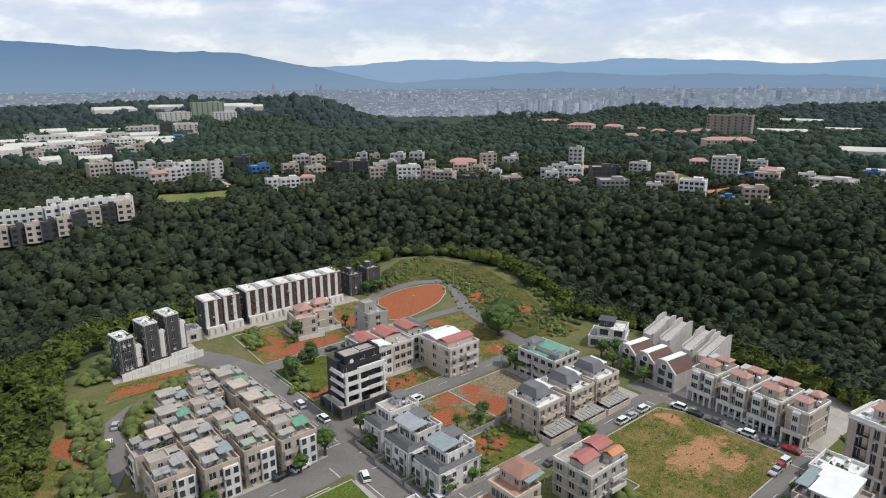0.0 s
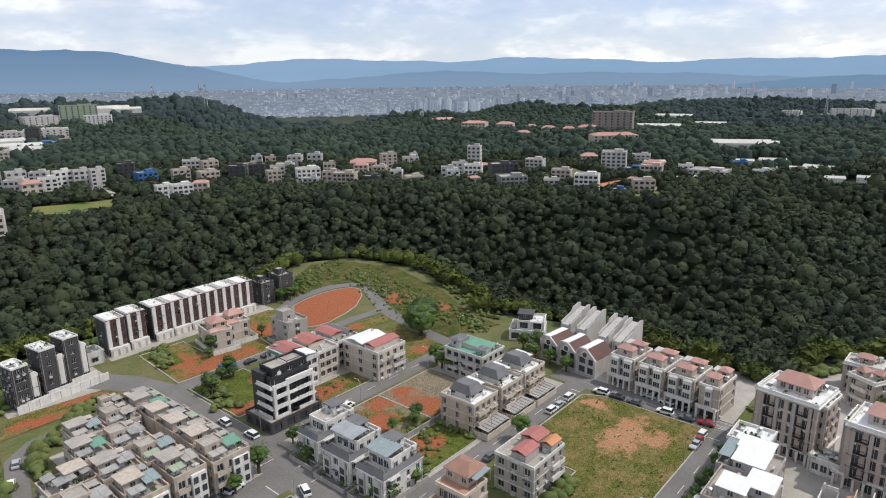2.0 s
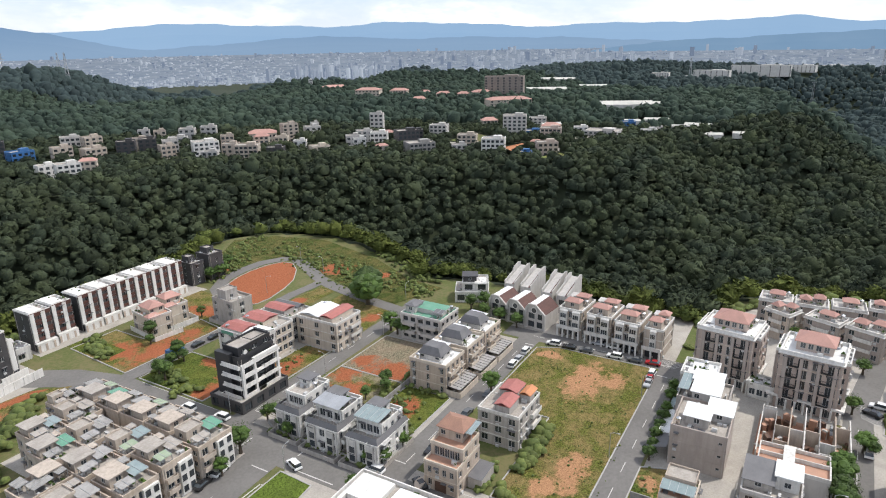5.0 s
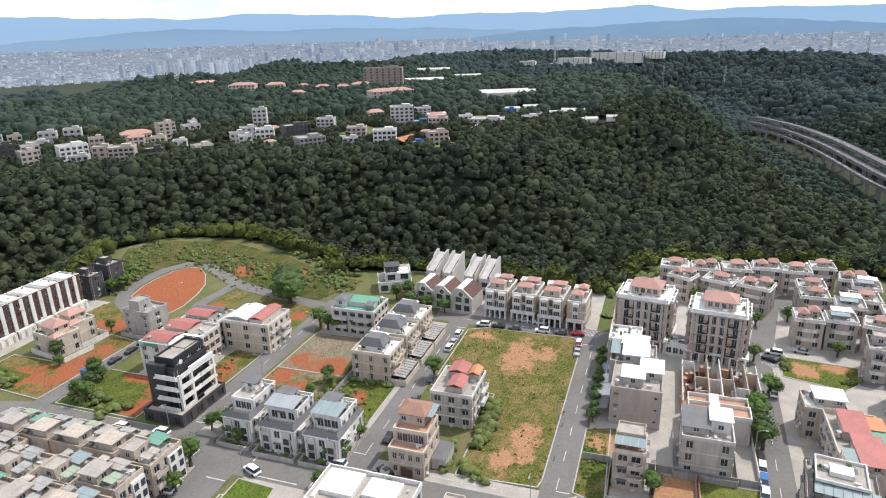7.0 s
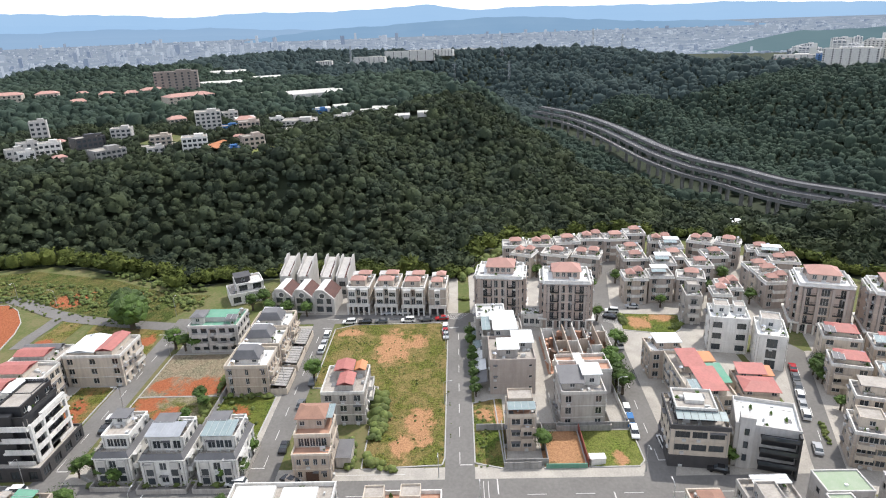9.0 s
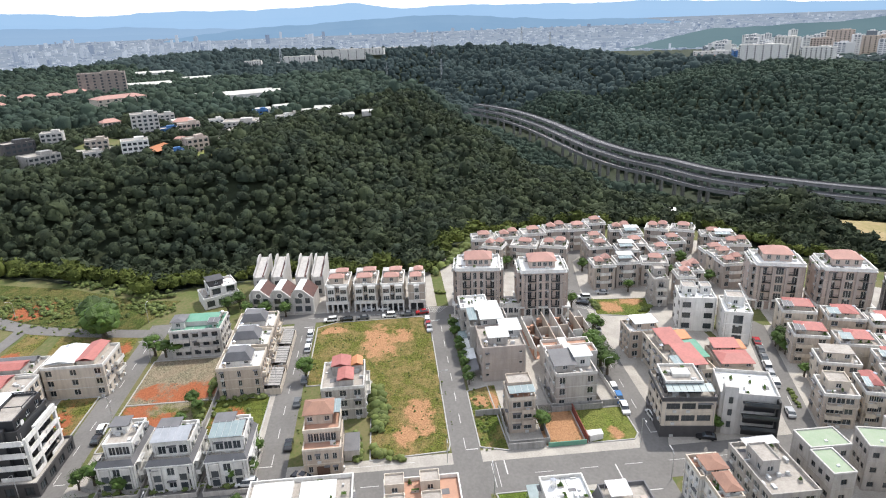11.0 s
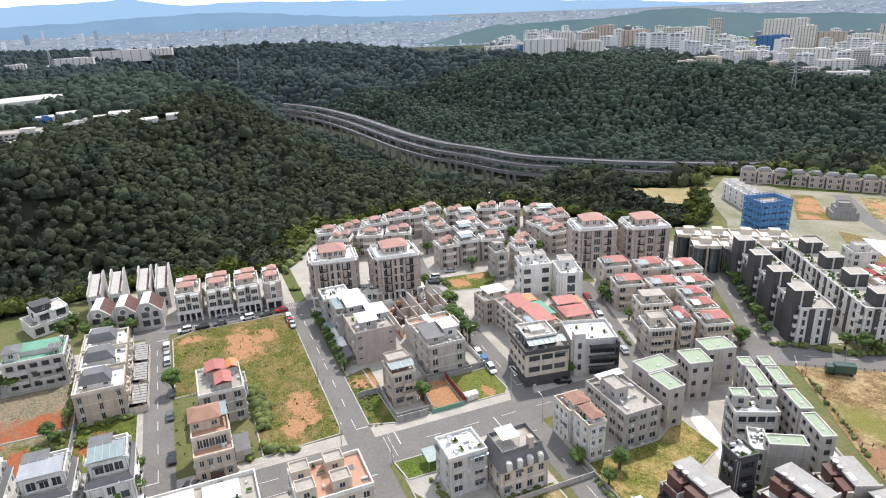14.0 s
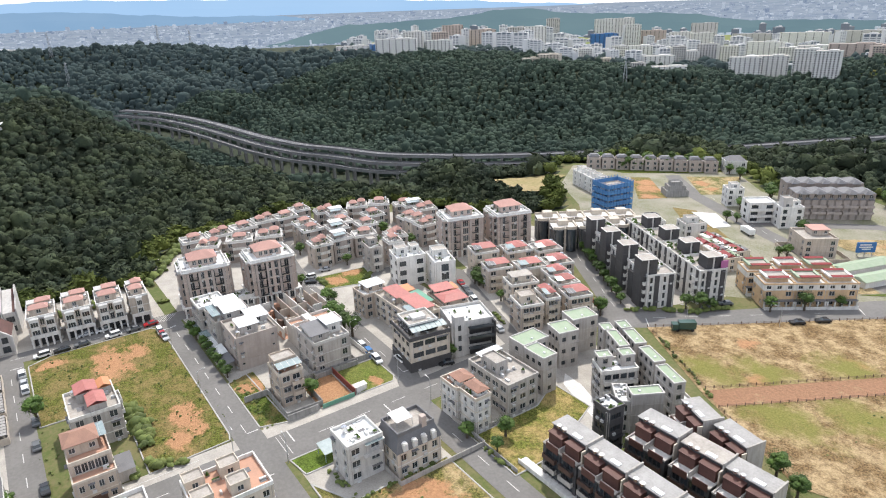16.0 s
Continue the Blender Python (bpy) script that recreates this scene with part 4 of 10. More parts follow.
def side_pose(side, cx, cy, w, d, u, z, depth):
    ang = SIDES[side]
    half_d = d / 2 if side in "fb" else w / 2
    c, s = math.cos(radians(ang)), math.sin(radians(ang))
    lx, ly = u, -half_d + depth
    return pose(cx + c * lx - s * ly, cy + s * lx + c * ly, z, 0, 0, ang)


def openings(width, z0, floors, fh, cols, ww, wh, sill=0.9, margin=0.9, skip=()):
    out = []
    for f in range(floors):
        for k in range(cols):
            if (f, k) in skip:
                continue
            u = 0 if cols == 1 else -width / 2 + margin + ww / 2 + k * (width - 2 * margin - ww) / (cols - 1)
            out.append((u, ww, z0 + f * fh + sill, wh))
    return out


def volume(parent, name, cx, cy, w, d, z0, h, wall, roof="greyroof", floors=3, fh=3.1, grid=None, frame="frame", trim=None, parapet=0.9, label="", ptrim=None):
    """A block of a house: walls with real openings, its windows, string courses and parapet. grid: side -> (columns, width, height, sill)."""
    grid = grid or {}
    holes = {}
    for side, spec in grid.items():
        cols, ww, wh, sill = spec
        if away(parent, SIDES[side]):
            continue
        width = w if side in "fb" else d
        at0 = parent.matrix_basis.translation
        if math.hypot(at0.x - 20, at0.y - 70) > 150:
            cols = max(1, cols - 1)
        holes[side] = openings(width, z0, floors, fh, cols, min(ww * 1.22, (width - 1.2) / cols * 0.86), min(wh * 1.16, fh - 0.5), min(sill, fh - 0.35 - min(wh * 1.16, fh - 0.5)))
    g = Geo()
    shell(g, cx, cy, w, d, z0, h, holes)
    if not trim:
        for f in range(1, floors):
            g.ring(w + 0.14, d + 0.14, z0 + f * fh - 0.08, 0.16, 0.12, cx, cy)
    ob = part(name, g, [wall, roof], parent, label)
    for side, cuts in holes.items():
        for u, ww, z, hh in cuts:
            window(parent, side_pose(side, cx, cy, w, d, u, z, 0.25), ww, hh, frame, 3 if ww > 2.2 else 2 if ww > 0.9 else 1)
    at0 = parent.matrix_basis.translation
    if name in ("wall", "upper_floor", "wing") and math.hypot(at0.x - 20, at0.y - 70) < 230:
        fit = Geo()
        rf = random.Random(int(at0.x * 31 + at0.y * 17 + cx * 7))
        for side, cuts in holes.items():
            for u, ww, z, hh in cuts:
                if rf.random() < 0.38:
                    m = side_pose(side, cx, cy, w, d, u + rf.uniform(-0.3, 0.3), z - 0.75, -0.22)
                    i = len(fit.v)
                    fit.box(0, 0, 0, 0.8, 0.38, 0.55, 0)
                    fit.v[i:] = [tuple(m @ Vector(q)) for q in fit.v[i:]]
                if rf.random() < 0.16:
                    m = side_pose(side, cx, cy, w, d, u, z + hh + 0.02, -0.35)
                    i = len(fit.v)
                    fit.box(0, 0, 0, ww + 0.3, 0.7, 0.08, 2)
                    fit.v[i:] = [tuple(m @ Vector(q)) for q in fit.v[i:]]
            for k in range(2):
                m = side_pose(side, cx, cy, w, d, (0.47 - 0.9 * k) * (w if side in "fb" else d), z0, -0.06)
                i = len(fit.v)
                fit.box(0, 0, 0, 0.11, 0.11, h, 1)
                fit.v[i:] = [tuple(m @ Vector(q)) for q in fit.v[i:]]
        if parapet:
            for k in range(rf.randint(12, 22)):
                x, y = cx + rf.uniform(-0.44, 0.44) * w, cy + rf.uniform(-0.44, 0.44) * d
                s = rf.random()
                if s < 0.35:
                    fit.box(x, y, z0 + h, rf.uniform(0.4, 1.4), rf.uniform(0.3, 0.8), rf.uniform(0.3, 0.9), 0, rot=rf.choice((0, 90)))
                elif s < 0.6:
                    fit.box(x, y, z0 + h, rf.uniform(0.5, 2.2), rf.uniform(0.4, 0.9), rf.uniform(0.3, 0.7), 1, 3, rot=rf.choice((0, 90)))
                    fit.cyl(x, y, z0 + h + 0.3, 0.35, rf.uniform(0.4, 0.9), 6, 3, r2=0.2)
                elif s < 0.8:
                    fit.box(x, y, z0 + h, 0.09, rf.uniform(1.0, 3.0), 0.12, 1, rot=rf.choice((0, 90)))
                else:
                    fit.box(x, y, z0 + h, rf.uniform(0.8, 2.0), rf.uniform(0.8, 1.6), 0.06, 2, rot=rf.choice((0, 90)))
        if fit.v:
            tagged(part("clutter", fit, ["frame", "greywall", "slate", "leafpot"], parent, "air conditioners, pipes, pots and awnings"), kind="stuff")
    if trim:
        t = Geo()
        for f in range(1, floors):
            t.ring(w + 0.16, d + 0.16, z0 + f * fh - 0.1, 0.2, 0.14, cx, cy)
        part("string_course", t, trim, parent)
    if parapet:
        p = Geo()
        p.ring(w + 0.12, d + 0.12, z0 + h - 0.02, parapet, 0.28, cx, cy)
        part("parapet", p, ptrim or trim or wall, parent)
    return ob


def balcony(parent, side, cx, cy, w, d, u, z, width, out=1.2, mat="offwhite", rail="solid"):
    g = Geo()
    g.box(0, -out / 2, -0.15, width, out, 0.15)
    if rail == "solid":
        g.box(0, -out + 0.06, 0, width, 0.12, 0.95)
        g.box(-width / 2 + 0.06, -out / 2, 0, 0.12, out - 0.24, 0.95)
        g.box(width / 2 - 0.06, -out / 2, 0, 0.12, out - 0.24, 0.95)
    else:
        g.box(0, -out + 0.04, 0.9, width, 0.07, 0.07)
        for k in range(int(width / 0.3) + 1):
            g.box(-width / 2 + 0.03 + k * (width - 0.06) / int(width / 0.3), -out + 0.04, 0, 0.04, 0.04, 0.9)
    ob = part("balcony", g, mat, parent)
    ob.matrix_basis = side_pose(side, cx, cy, w, d, u, z, 0)
    return ob


def tank(parent, x, y, z, flat=False):
    g = Geo()
    for a, b in ((-0.4, -0.4), (0.4, -0.4), (0.4, 0.4), (-0.4, 0.4)):
        g.box(x + a, y + b, z, 0.08, 0.08, 0.5)
    g.cyl(x, y, z + 0.5, 0.62, 1.25, 14)
    g.cyl(x, y, z + 1.75, 0.62, 0.25, 14, r2=0.2)
    part("water_tank", g, "steel", parent, "stainless steel water tank")


def penthouse(parent, x, y, z, w, d, h, wall, kind="flat", roofmat="coralroof", rh=1.6, win=("f", "l", "r"), over=0.45, frame="frame"):
    g = Geo()
    holes = {s: openings(w if s in "fb" else d, z, 1, h, max(1, int((w if s in "fb" else d) / 2.6)), 1.2, min(1.2, h - 1.0), 0.7, 0.5) for s in win if not away(parent, SIDES[s]) and (s == "f" or parent.matrix_basis.translation.length < 170)}
    shell(g, x, y, w, d, z, h, holes)
    part("roof_room", g, [wall, "greyroof"], parent)
    for s, cuts in holes.items():
        for u, ww, zz, hh in cuts:
            window(parent, side_pose(s, x, y, w, d, u, zz, 0.16), ww, hh, frame, 2)
    r = Geo()
    if kind == "hip":
        r.hip(x, y, z + h, w, d, rh, 0, over)
    elif kind == "slab":
        r.box(x, y, z + h, w + over * 2, d + over * 2, 0.22)
    elif kind == "mono":
        a, b = w / 2 + over, d / 2 + over
        r.face([(x - a, y - b, z + h + 0.05), (x + a, y - b, z + h + 0.05), (x + a, y + b, z + h + rh), (x - a, y + b, z + h + rh)])
        r.face([(x - a, y - b, z + h - 0.07), (x - a, y + b, z + h + rh - 0.12), (x + a, y + b, z + h + rh - 0.12), (x + a, y - b, z + h - 0.07)])
        r.face([(x - a, y - b, z + h - 0.07), (x + a, y - b, z + h - 0.07), (x + a, y - b, z + h + 0.05), (x - a, y - b, z + h + 0.05)])
    elif kind == "mansard":
        a, b = w / 2 + over, d / 2 + over
        i = len(r.v)
        k = 0.62
        r.prism([(x - a, y - b), (x + a, y - b), (x + a, y + b), (x - a, y + b)], z + h, z + h + 0.15)
        base = [(x - a, y - b), (x + a, y - b), (x + a, y + b), (x - a, y + b)]
        top = [(x + (p - x) * k, y + (q - y) * k) for p, q in base]
        for j in range(4):
            m = (j + 1) % 4
            r.face([(*base[j], z + h + 0.15), (*base[m], z + h + 0.15), (*top[m], z + h + rh), (*top[j], z + h + rh)])
        r.face([(*q, z + h + rh) for q in top])
    else:
        r.ring(w + 0.1, d + 0.1, z + h - 0.02, 0.45, 0.16, x, y)
    part("roof" if kind != "flat" else "roof_edge", r, roofmat if kind != "flat" else wall, parent)


def pergola(parent, x, y, z, w, d, h=2.3, mat="canopy", slope=0.3, posts="metal"):
    g = Geo()
    g.face([(x - w / 2, y - d / 2, z + h), (x + w / 2, y - d / 2, z + h), (x + w / 2, y + d / 2, z + h + slope), (x - w / 2, y + d / 2, z + h + slope)], 0)
    g.face([(x - w / 2, y - d / 2, z + h - 0.06), (x - w / 2, y + d / 2, z + h + slope - 0.06), (x + w / 2, y + d / 2, z + h + slope - 0.06), (x + w / 2, y - d / 2, z + h - 0.06)], 0)
    n = max(2, int(w / 1.4))
    for k in range(n + 1):
        xx = x - w / 2 + k * w / n
        g.beam((xx, y - d / 2, z + h + 0.03), (xx, y + d / 2, z + h + slope + 0.03), 0.07, 0.08, 1)
    for a in (-1, 1):
        for b in (-1, 1):
            g.box(x + a * (w / 2 - 0.1), y + b * (d / 2 - 0.1), z, 0.1, 0.1, h + (slope if b > 0 else 0), 1)
    part("roof_canopy", g, [mat, posts], parent)


def ac_units(parent, x, y, z, n=2):
    g = Geo()
    for k in range(n):
        g.box(x + k * 1.1, y, z + 0.1, 0.85, 0.35, 0.7)
        g.cyl(x + k * 1.1, y - 0.18, z + 0.45, 0.02, 0.01, 6)
    part("air_conditioner", g, "frame", parent)


def garage(parent, side, cx, cy, w, d, u, width=3.0, h=2.5, mat="shutter"):
    g = Geo()
    g.box(0, -0.05, 0, width, 0.06, h, 0)
    for k in range(8):
        g.box(0, -0.09, 0.15 + k * h / 8.5, width - 0.1, 0.02, 0.05, 0)
    ob = part("garage_door", g, mat, parent)
    ob.matrix_basis = side_pose(side, cx, cy, w, d, u, 0.02, 0)


def yard_wall(parent, x0, x1, y0, y1, h=1.6, mat="concrete", open_side=""):
    g, t = Geo(), 0.18
    if "f" not in open_side:
        g.box((x0 + x1) / 2, y0, 0, x1 - x0, t, h)
    if "b" not in open_side:
        g.box((x0 + x1) / 2, y1, 0, x1 - x0, t, h)
    if "l" not in open_side:
        g.box(x0, (y0 + y1) / 2, 0, t, y1 - y0 - t, h)
    if "r" not in open_side:
        g.box(x1, (y0 + y1) / 2, 0, t, y1 - y0 - t, h)
    part("garden_wall", g, mat, parent)


# ---- the houses of the estate ----
rng = random.Random(5)


def villa(x, y, w, d, canopy):
    t = thing("villa", "white three-storey villa with grey slate roof bands and a railed terrace", "house", "white villas", x, y, 0, -90)
    volume(t, "wall", 0, 0, w, d, 0, 6.6, "white", floors=2, fh=3.2, grid={"f": (3, 1.3, 1.7, 0.8), "l": (4, 1.0, 1.4, 0.9), "r": (4, 1.0, 1.4, 0.9)}, trim="offwhite", parapet=0)
    g = Geo()
    g.ring(w + 0.5, d + 0.5, 6.5, 0.25, 0.5)
    part("cornice", g, "white", t)
    m = Geo()
    a, b, k = w / 2 + 0.15, d / 2 + 0.15, 0.8
    base = [(-a, -b), (a, -b), (a, b), (-a, b)]
    top = [(p - math.copysign(0.7, p), q - math.copysign(0.7, q)) for p, q in base]
    for j in range(4):
        n = (j + 1) % 4
        m.face([(*base[j], 6.75), (*base[n], 6.75), (*top[n], 8.0), (*top[j], 8.0)])
    part("slate_band", m, "slate", t, "dark grey slate roof band")
    volume(t, "upper_floor", 0, 1.2, w - 1.6, d - 4.2, 6.6, 3.0, "white", "greyroof", 1, 3.0, {"f": (3, 1.4, 1.8, 0.6), "l": (3, 1.0, 1.3, 0.8), "r": (3, 1.0, 1.3, 0.8)}, parapet=0.7)
    for s in (-1, 1):
        b2 = Geo()
        b2.box(s * w * 0.28, -d / 2 - 0.25, 0.3, 1.9, 0.5, 6.0)
        b2.box(s * w * 0.28, -d / 2 - 0.52, 3.1, 1.5, 0.06, 1.6, 1)
        b2.box(s * w * 0.28, -d / 2 - 0.52, 0.9, 1.5, 0.06, 1.6, 1)
        part("bay", b2, ["lightgrey", "glass"], t)
    for s in ("r", "l"):
        balcony(t, s, 0, 0, w, d, -d * 0.28, 3.2, 3.2, 1.1, "white")
        balcony(t, s, 0, 0, w, d, -d * 0.28, 6.6, 3.2, 1.1, "white", "rail")
    penthouse(t, -w * 0.15, d * 0.22, 9.6, w * 0.42, d * 0.24, 1.9, "white", "slab", "slate", 0.2)
    if canopy:
        pergola(t, 0, -d * 0.12, 9.6, w - 1.8, d * 0.42, 1.6, canopy, 0.5)
    ac_units(t, w * 0.2, d * 0.3, 9.6, 3)
    tank(t, w * 0.3, d * 0.1, 9.6)
    r = Geo()
    for k in range(9):
        r.box(-w / 2 + 0.4 + k * (w - 0.8) / 8, -d / 2 + 0.8, 8.0, 0.04, 0.04, 0.8)
    r.box(0, -d / 2 + 0.8, 8.8, w - 0.6, 0.06, 0.06)
    part("terrace_rail", r, "frame", t)
    yard_wall(t, -w / 2 - 0.6, w / 2 + 0.6, -d / 2 - 2.6, d / 2 + 1.5, 1.2, "greywall", "b")
    return t


villa(88.0, 125.6, 7.8, 13.5, None)
villa(86.2, 114.0, 9.6, 12.0, "metal")
villa(86.4, 102.2, 8.8, 12.6, "canopy")


def arched_house():
    t = thing("townhouse", "cream stone townhouse with arched loggia and weathered clay-tile roof", "house", "", 87.2, 82.0, 0, -90)
    volume(t, "wall", 0, -1.0, 8.2, 10.5, 0, 6.6, "tan", "palette_terrace", 2, 3.2, {"f": (4, 0.8, 1.4, 0.9), "l": (3, 1.1, 1.4, 0.9), "r": (3, 1.1, 1.4, 0.9)}, trim="cream", parapet=0.5)
    volume(t, "loggia_floor", 0, 0.4, 8.0, 7.5, 6.6, 2.7, "tan", "palette_terrace", 1, 2.7, {"f": (5, 1.1, 1.9, 0.4), "r": (2, 1.0, 1.4, 0.8)}, trim="cream", parapet=0.8)
    penthouse(t, -0.8, 2.6, 9.3, 6.0, 5.6, 2.6, "tan", "hip", "tileroof", 1.5)
    pergola(t, 3.0, 2.8, 9.3, 2.2, 5.0, 2.4, "canopy", 0.4)
    g = Geo()
    g.prism([(x * 1.0, y) for x, y in arc(-3.6, -7.0, 2.2, 2.4, 90, 270, 10)] + [(4.0, -9.4), (4.0, -9.2), (-3.6, -9.2)], 0, 1.5)
    part("forecourt_wall", g, "tan", t)
    garage(t, "f", 0, -1.0, 8.2, 10.5, 0, 2.8, 2.5, "wood")
    s = Geo()
    s.box(6.0, 1.0, 0, 3.4, 6.0, 2.8, 0)
    s.face([(4.3, -2.2, 2.9), (7.8, -2.2, 2.9), (7.8, 4.2, 3.3), (4.3, 4.2, 3.3)], 1)
    part("lean_to", s, ["greywall", "slate"], t)


arched_house()


def red_topped(x, y, w, d, rot, h, wall, label, reds, group="", trim="offwhite"):
    t = thing("townhouse", label, "house", group, x, y, 0, rot)
    fl = max(2, round(h / 3.3))
    volume(t, "wall", 0, 0, w, d, 0, h, wall, "greyroof", fl, h / fl, {"f": (3, 1.4, 1.5, 0.85), "l": (4, 1.2, 1.4, 0.9), "r": (4, 1.2, 1.4, 0.9)}, trim=trim, parapet=0.8)
    for rx, ry, rw, rd, key, hh in reds:
        g = Geo()
        g.face([(rx - rw / 2, ry - rd / 2, h + hh), (rx, ry - rd / 2, h + hh + 0.7), (rx, ry + rd / 2, h + hh + 0.7), (rx - rw / 2, ry + rd / 2, h + hh)])
        g.face([(rx, ry - rd / 2, h + hh + 0.7), (rx + rw / 2, ry - rd / 2, h + hh), (rx + rw / 2, ry + rd / 2, h + hh), (rx, ry + rd / 2, h + hh + 0.7)])
        g.face([(rx - rw / 2, ry + rd / 2, h + hh - 0.05), (rx + rw / 2, ry + rd / 2, h + hh - 0.05), (rx + rw / 2, ry - rd / 2, h + hh - 0.05), (rx - rw / 2, ry - rd / 2, h + hh - 0.05)])
        part("sheet_roof", g, key, t, "painted metal sheet roof")
        b = Geo()
        b.box(rx, ry, h, rw - 0.5, rd - 0.5, hh - 0.06)
        part("roof_room", b, wall, t)
    for f in range(1, fl):
        balcony(t, "r", 0, 0, w, d, d * 0.2, f * h / fl, d * 0.4, 1.1, "offwhite")
    tank(t, -w * 0.3, d * 0.33, h + 0.1)
    return t


red_topped(108.4, 78.4, 10.6, 13.0, -90, 8.6, "greywall", "grey townhouse with faded red sheet-metal roofs", [(0.8, -3.2, 4.2, 6.0, "redroof", 2.4), (-0.6, 3.2, 5.0, 5.6, "redroof", 2.6), (3.4, 3.8, 3.0, 4.6, "orangeroof", 2.0)])
red_topped(128.8, 151.6, 16.2, 12.4, -90, 9.0, "cream", "cream three-storey house with white and red metal roofs", [(-3.4, 0, 8.0, 11.0, "whiteroof", 1.3), (3.2, 0.5, 5.0, 11.5, "redroof", 1.6)])
red_topped(107.2, 166.0, 7.8, 16.5, 0, 9.0, "white", "white terraced house end with red roof and green sign", [(0, 3.0, 6.5, 9.0, "redroof", 1.2), (0, -5.0, 7.4, 6.0, "whiteroof", 1.0)])
red_topped(115.6, 166.4, 8.4, 15.5, 0, 8.8, "cream", "cream terraced house with red roof", [(0, 2.0, 7.0, 9.0, "redroof", 1.6)], "terrace by the upper lane")
red_topped(125.8, 167.4, 9.6, 13.5, 0, 8.6, "greywall", "grey terraced house with red and slate roof", [(-1.5, 1.0, 5.5, 9.0, "redroof", 1.8), (3.0, 1.0, 3.4, 11.0, "slate", 1.2)], "terrace by the upper lane")
sg = Geo()
sg.box(103.2, 170.0, 8.6, 0.1, 5.0, 1.0)
solid("sign_panel", sg, "greenroof", "plain green sign panel on the white terrace end", "sign")


def slate_house(x, y, w, d, rot):
    t = thing("townhouse", "tan three-storey townhouse with white terrace and steep grey slate roof room", "house", "tan townhouses", x, y, 0, rot)
    volume(t, "wall", 0, 0, w, d, 0, 8.2, "tan", "whiteroof", 3, 2.75, {"f": (4, 1.1, 1.4, 0.8), "l": (3, 0.8, 1.6, 0.7), "r": (3, 1.2, 1.4, 0.8)}, trim="cream", parapet=0.9, ptrim="cream")
    penthouse(t, -0.3, 0.6, 8.2, w * 0.52, d * 0.6, 1.6, "lightgrey", "mansard", "slate", 2.2, frame="darkframe", over=0.3)
    pergola(t, w * 0.34, d * 0.1, 8.2, w * 0.26, d * 0.5, 2.2, "whiteroof", 0.3)
    for f in (1, 2):
        balcony(t, "f", 0, 0, w, d, -w * 0.2, f * 2.75, w * 0.42, 1.1, "cream")
        balcony(t, "f", 0, 0, w, d, w * 0.28, f * 2.75, w * 0.3, 0.9, "cream", "rail")
    garage(t, "f", 0, 0, w, d, 0.5)
    yard_wall(t, -w / 2, w / 2, -d / 2 - 4.4, -d / 2, 1.9, "cream", "b")
    pergola(t, 0, -d / 2 - 2.2, 0, w - 0.6, 4.0, 2.5, "ashroof", 0.3, "darkmetal")
    tank(t, -w * 0.38, d * 0.32, 8.2)
    return t


for sx in (121.6, 134.0, 145.6):
    slate_house(sx, 106.6, 10.6, 11.6, 0)


def green_top():
    t = thing("apartment_house", "light grey apartment house with rounded balconies and green-painted roof", "house", "", 147.0, 124.4, 0, -90)
    w, d = 15.0, 11.6
    volume(t, "wall", 0, 0, w, d, 0, 8.6, "lightgrey", "greenroof", 3, 2.85, {"f": (5, 1.5, 1.3, 0.9), "l": (4, 1.2, 1.3, 0.9), "r": (4, 1.2, 1.3, 0.9)}, trim="offwhite", parapet=0.6, frame="darkframe")
    for f in (1, 2):
        balcony(t, "f", 0, 0, w, d, -4.0, f * 2.85, 4.6, 1.3, "lightgrey")
        balcony(t, "f", 0, 0, w, d, 3.4, f * 2.85, 5.4, 1.3, "lightgrey")
    g = Geo()
    g.box(0.5, 1.0, 8.6, 11.0, 6.0, 1.5, 0, 1)
    part("roof_deck", g, ["lightgrey", "greenroof"], t, "bright green painted deck")
    penthouse(t, -5.2, -1.0, 8.6, 3.6, 5.0, 2.3, "lightgrey", "hip", "slate", 0.8)
    pergola(t, 5.4, -3.0, 8.6, 3.4, 3.0, 2.0, "slate", 0.3)
    tank(t, 6.2, 3.6, 8.6)


green_top()


def modern_white():
    t = thing("villa", "white and dark glass modernist villa with stacked flat roofs", "house", "", 183.2, 127.6, 0, -64)
    volume(t, "wall", 0, 0, 12.5, 10.5, 0, 3.6, "white", "greyroof", 1, 3.4, {"f": (4, 2.2, 2.0, 0.8), "r": (3, 2.0, 2.0, 0.8)}, parapet=0.7, frame="darkframe")
    volume(t, "upper_floor", 1.2, 0.8, 9.6, 8.4, 3.6, 3.2, "white", "greyroof", 1, 3.2, {"f": (3, 2.4, 1.9, 0.7), "l": (2, 2.0, 1.9, 0.7)}, parapet=0.5, frame="darkframe")
    penthouse(t, -0.8, 0.6, 6.8, 5.0, 5.0, 2.2, "charcoal", "slab", "charcoal", 0.2)
    g = Geo()
    g.box(3.2, -1.0, 6.9, 4.4, 6.6, 0.3)
    part("roof_slab", g, "white", t)


modern_white()


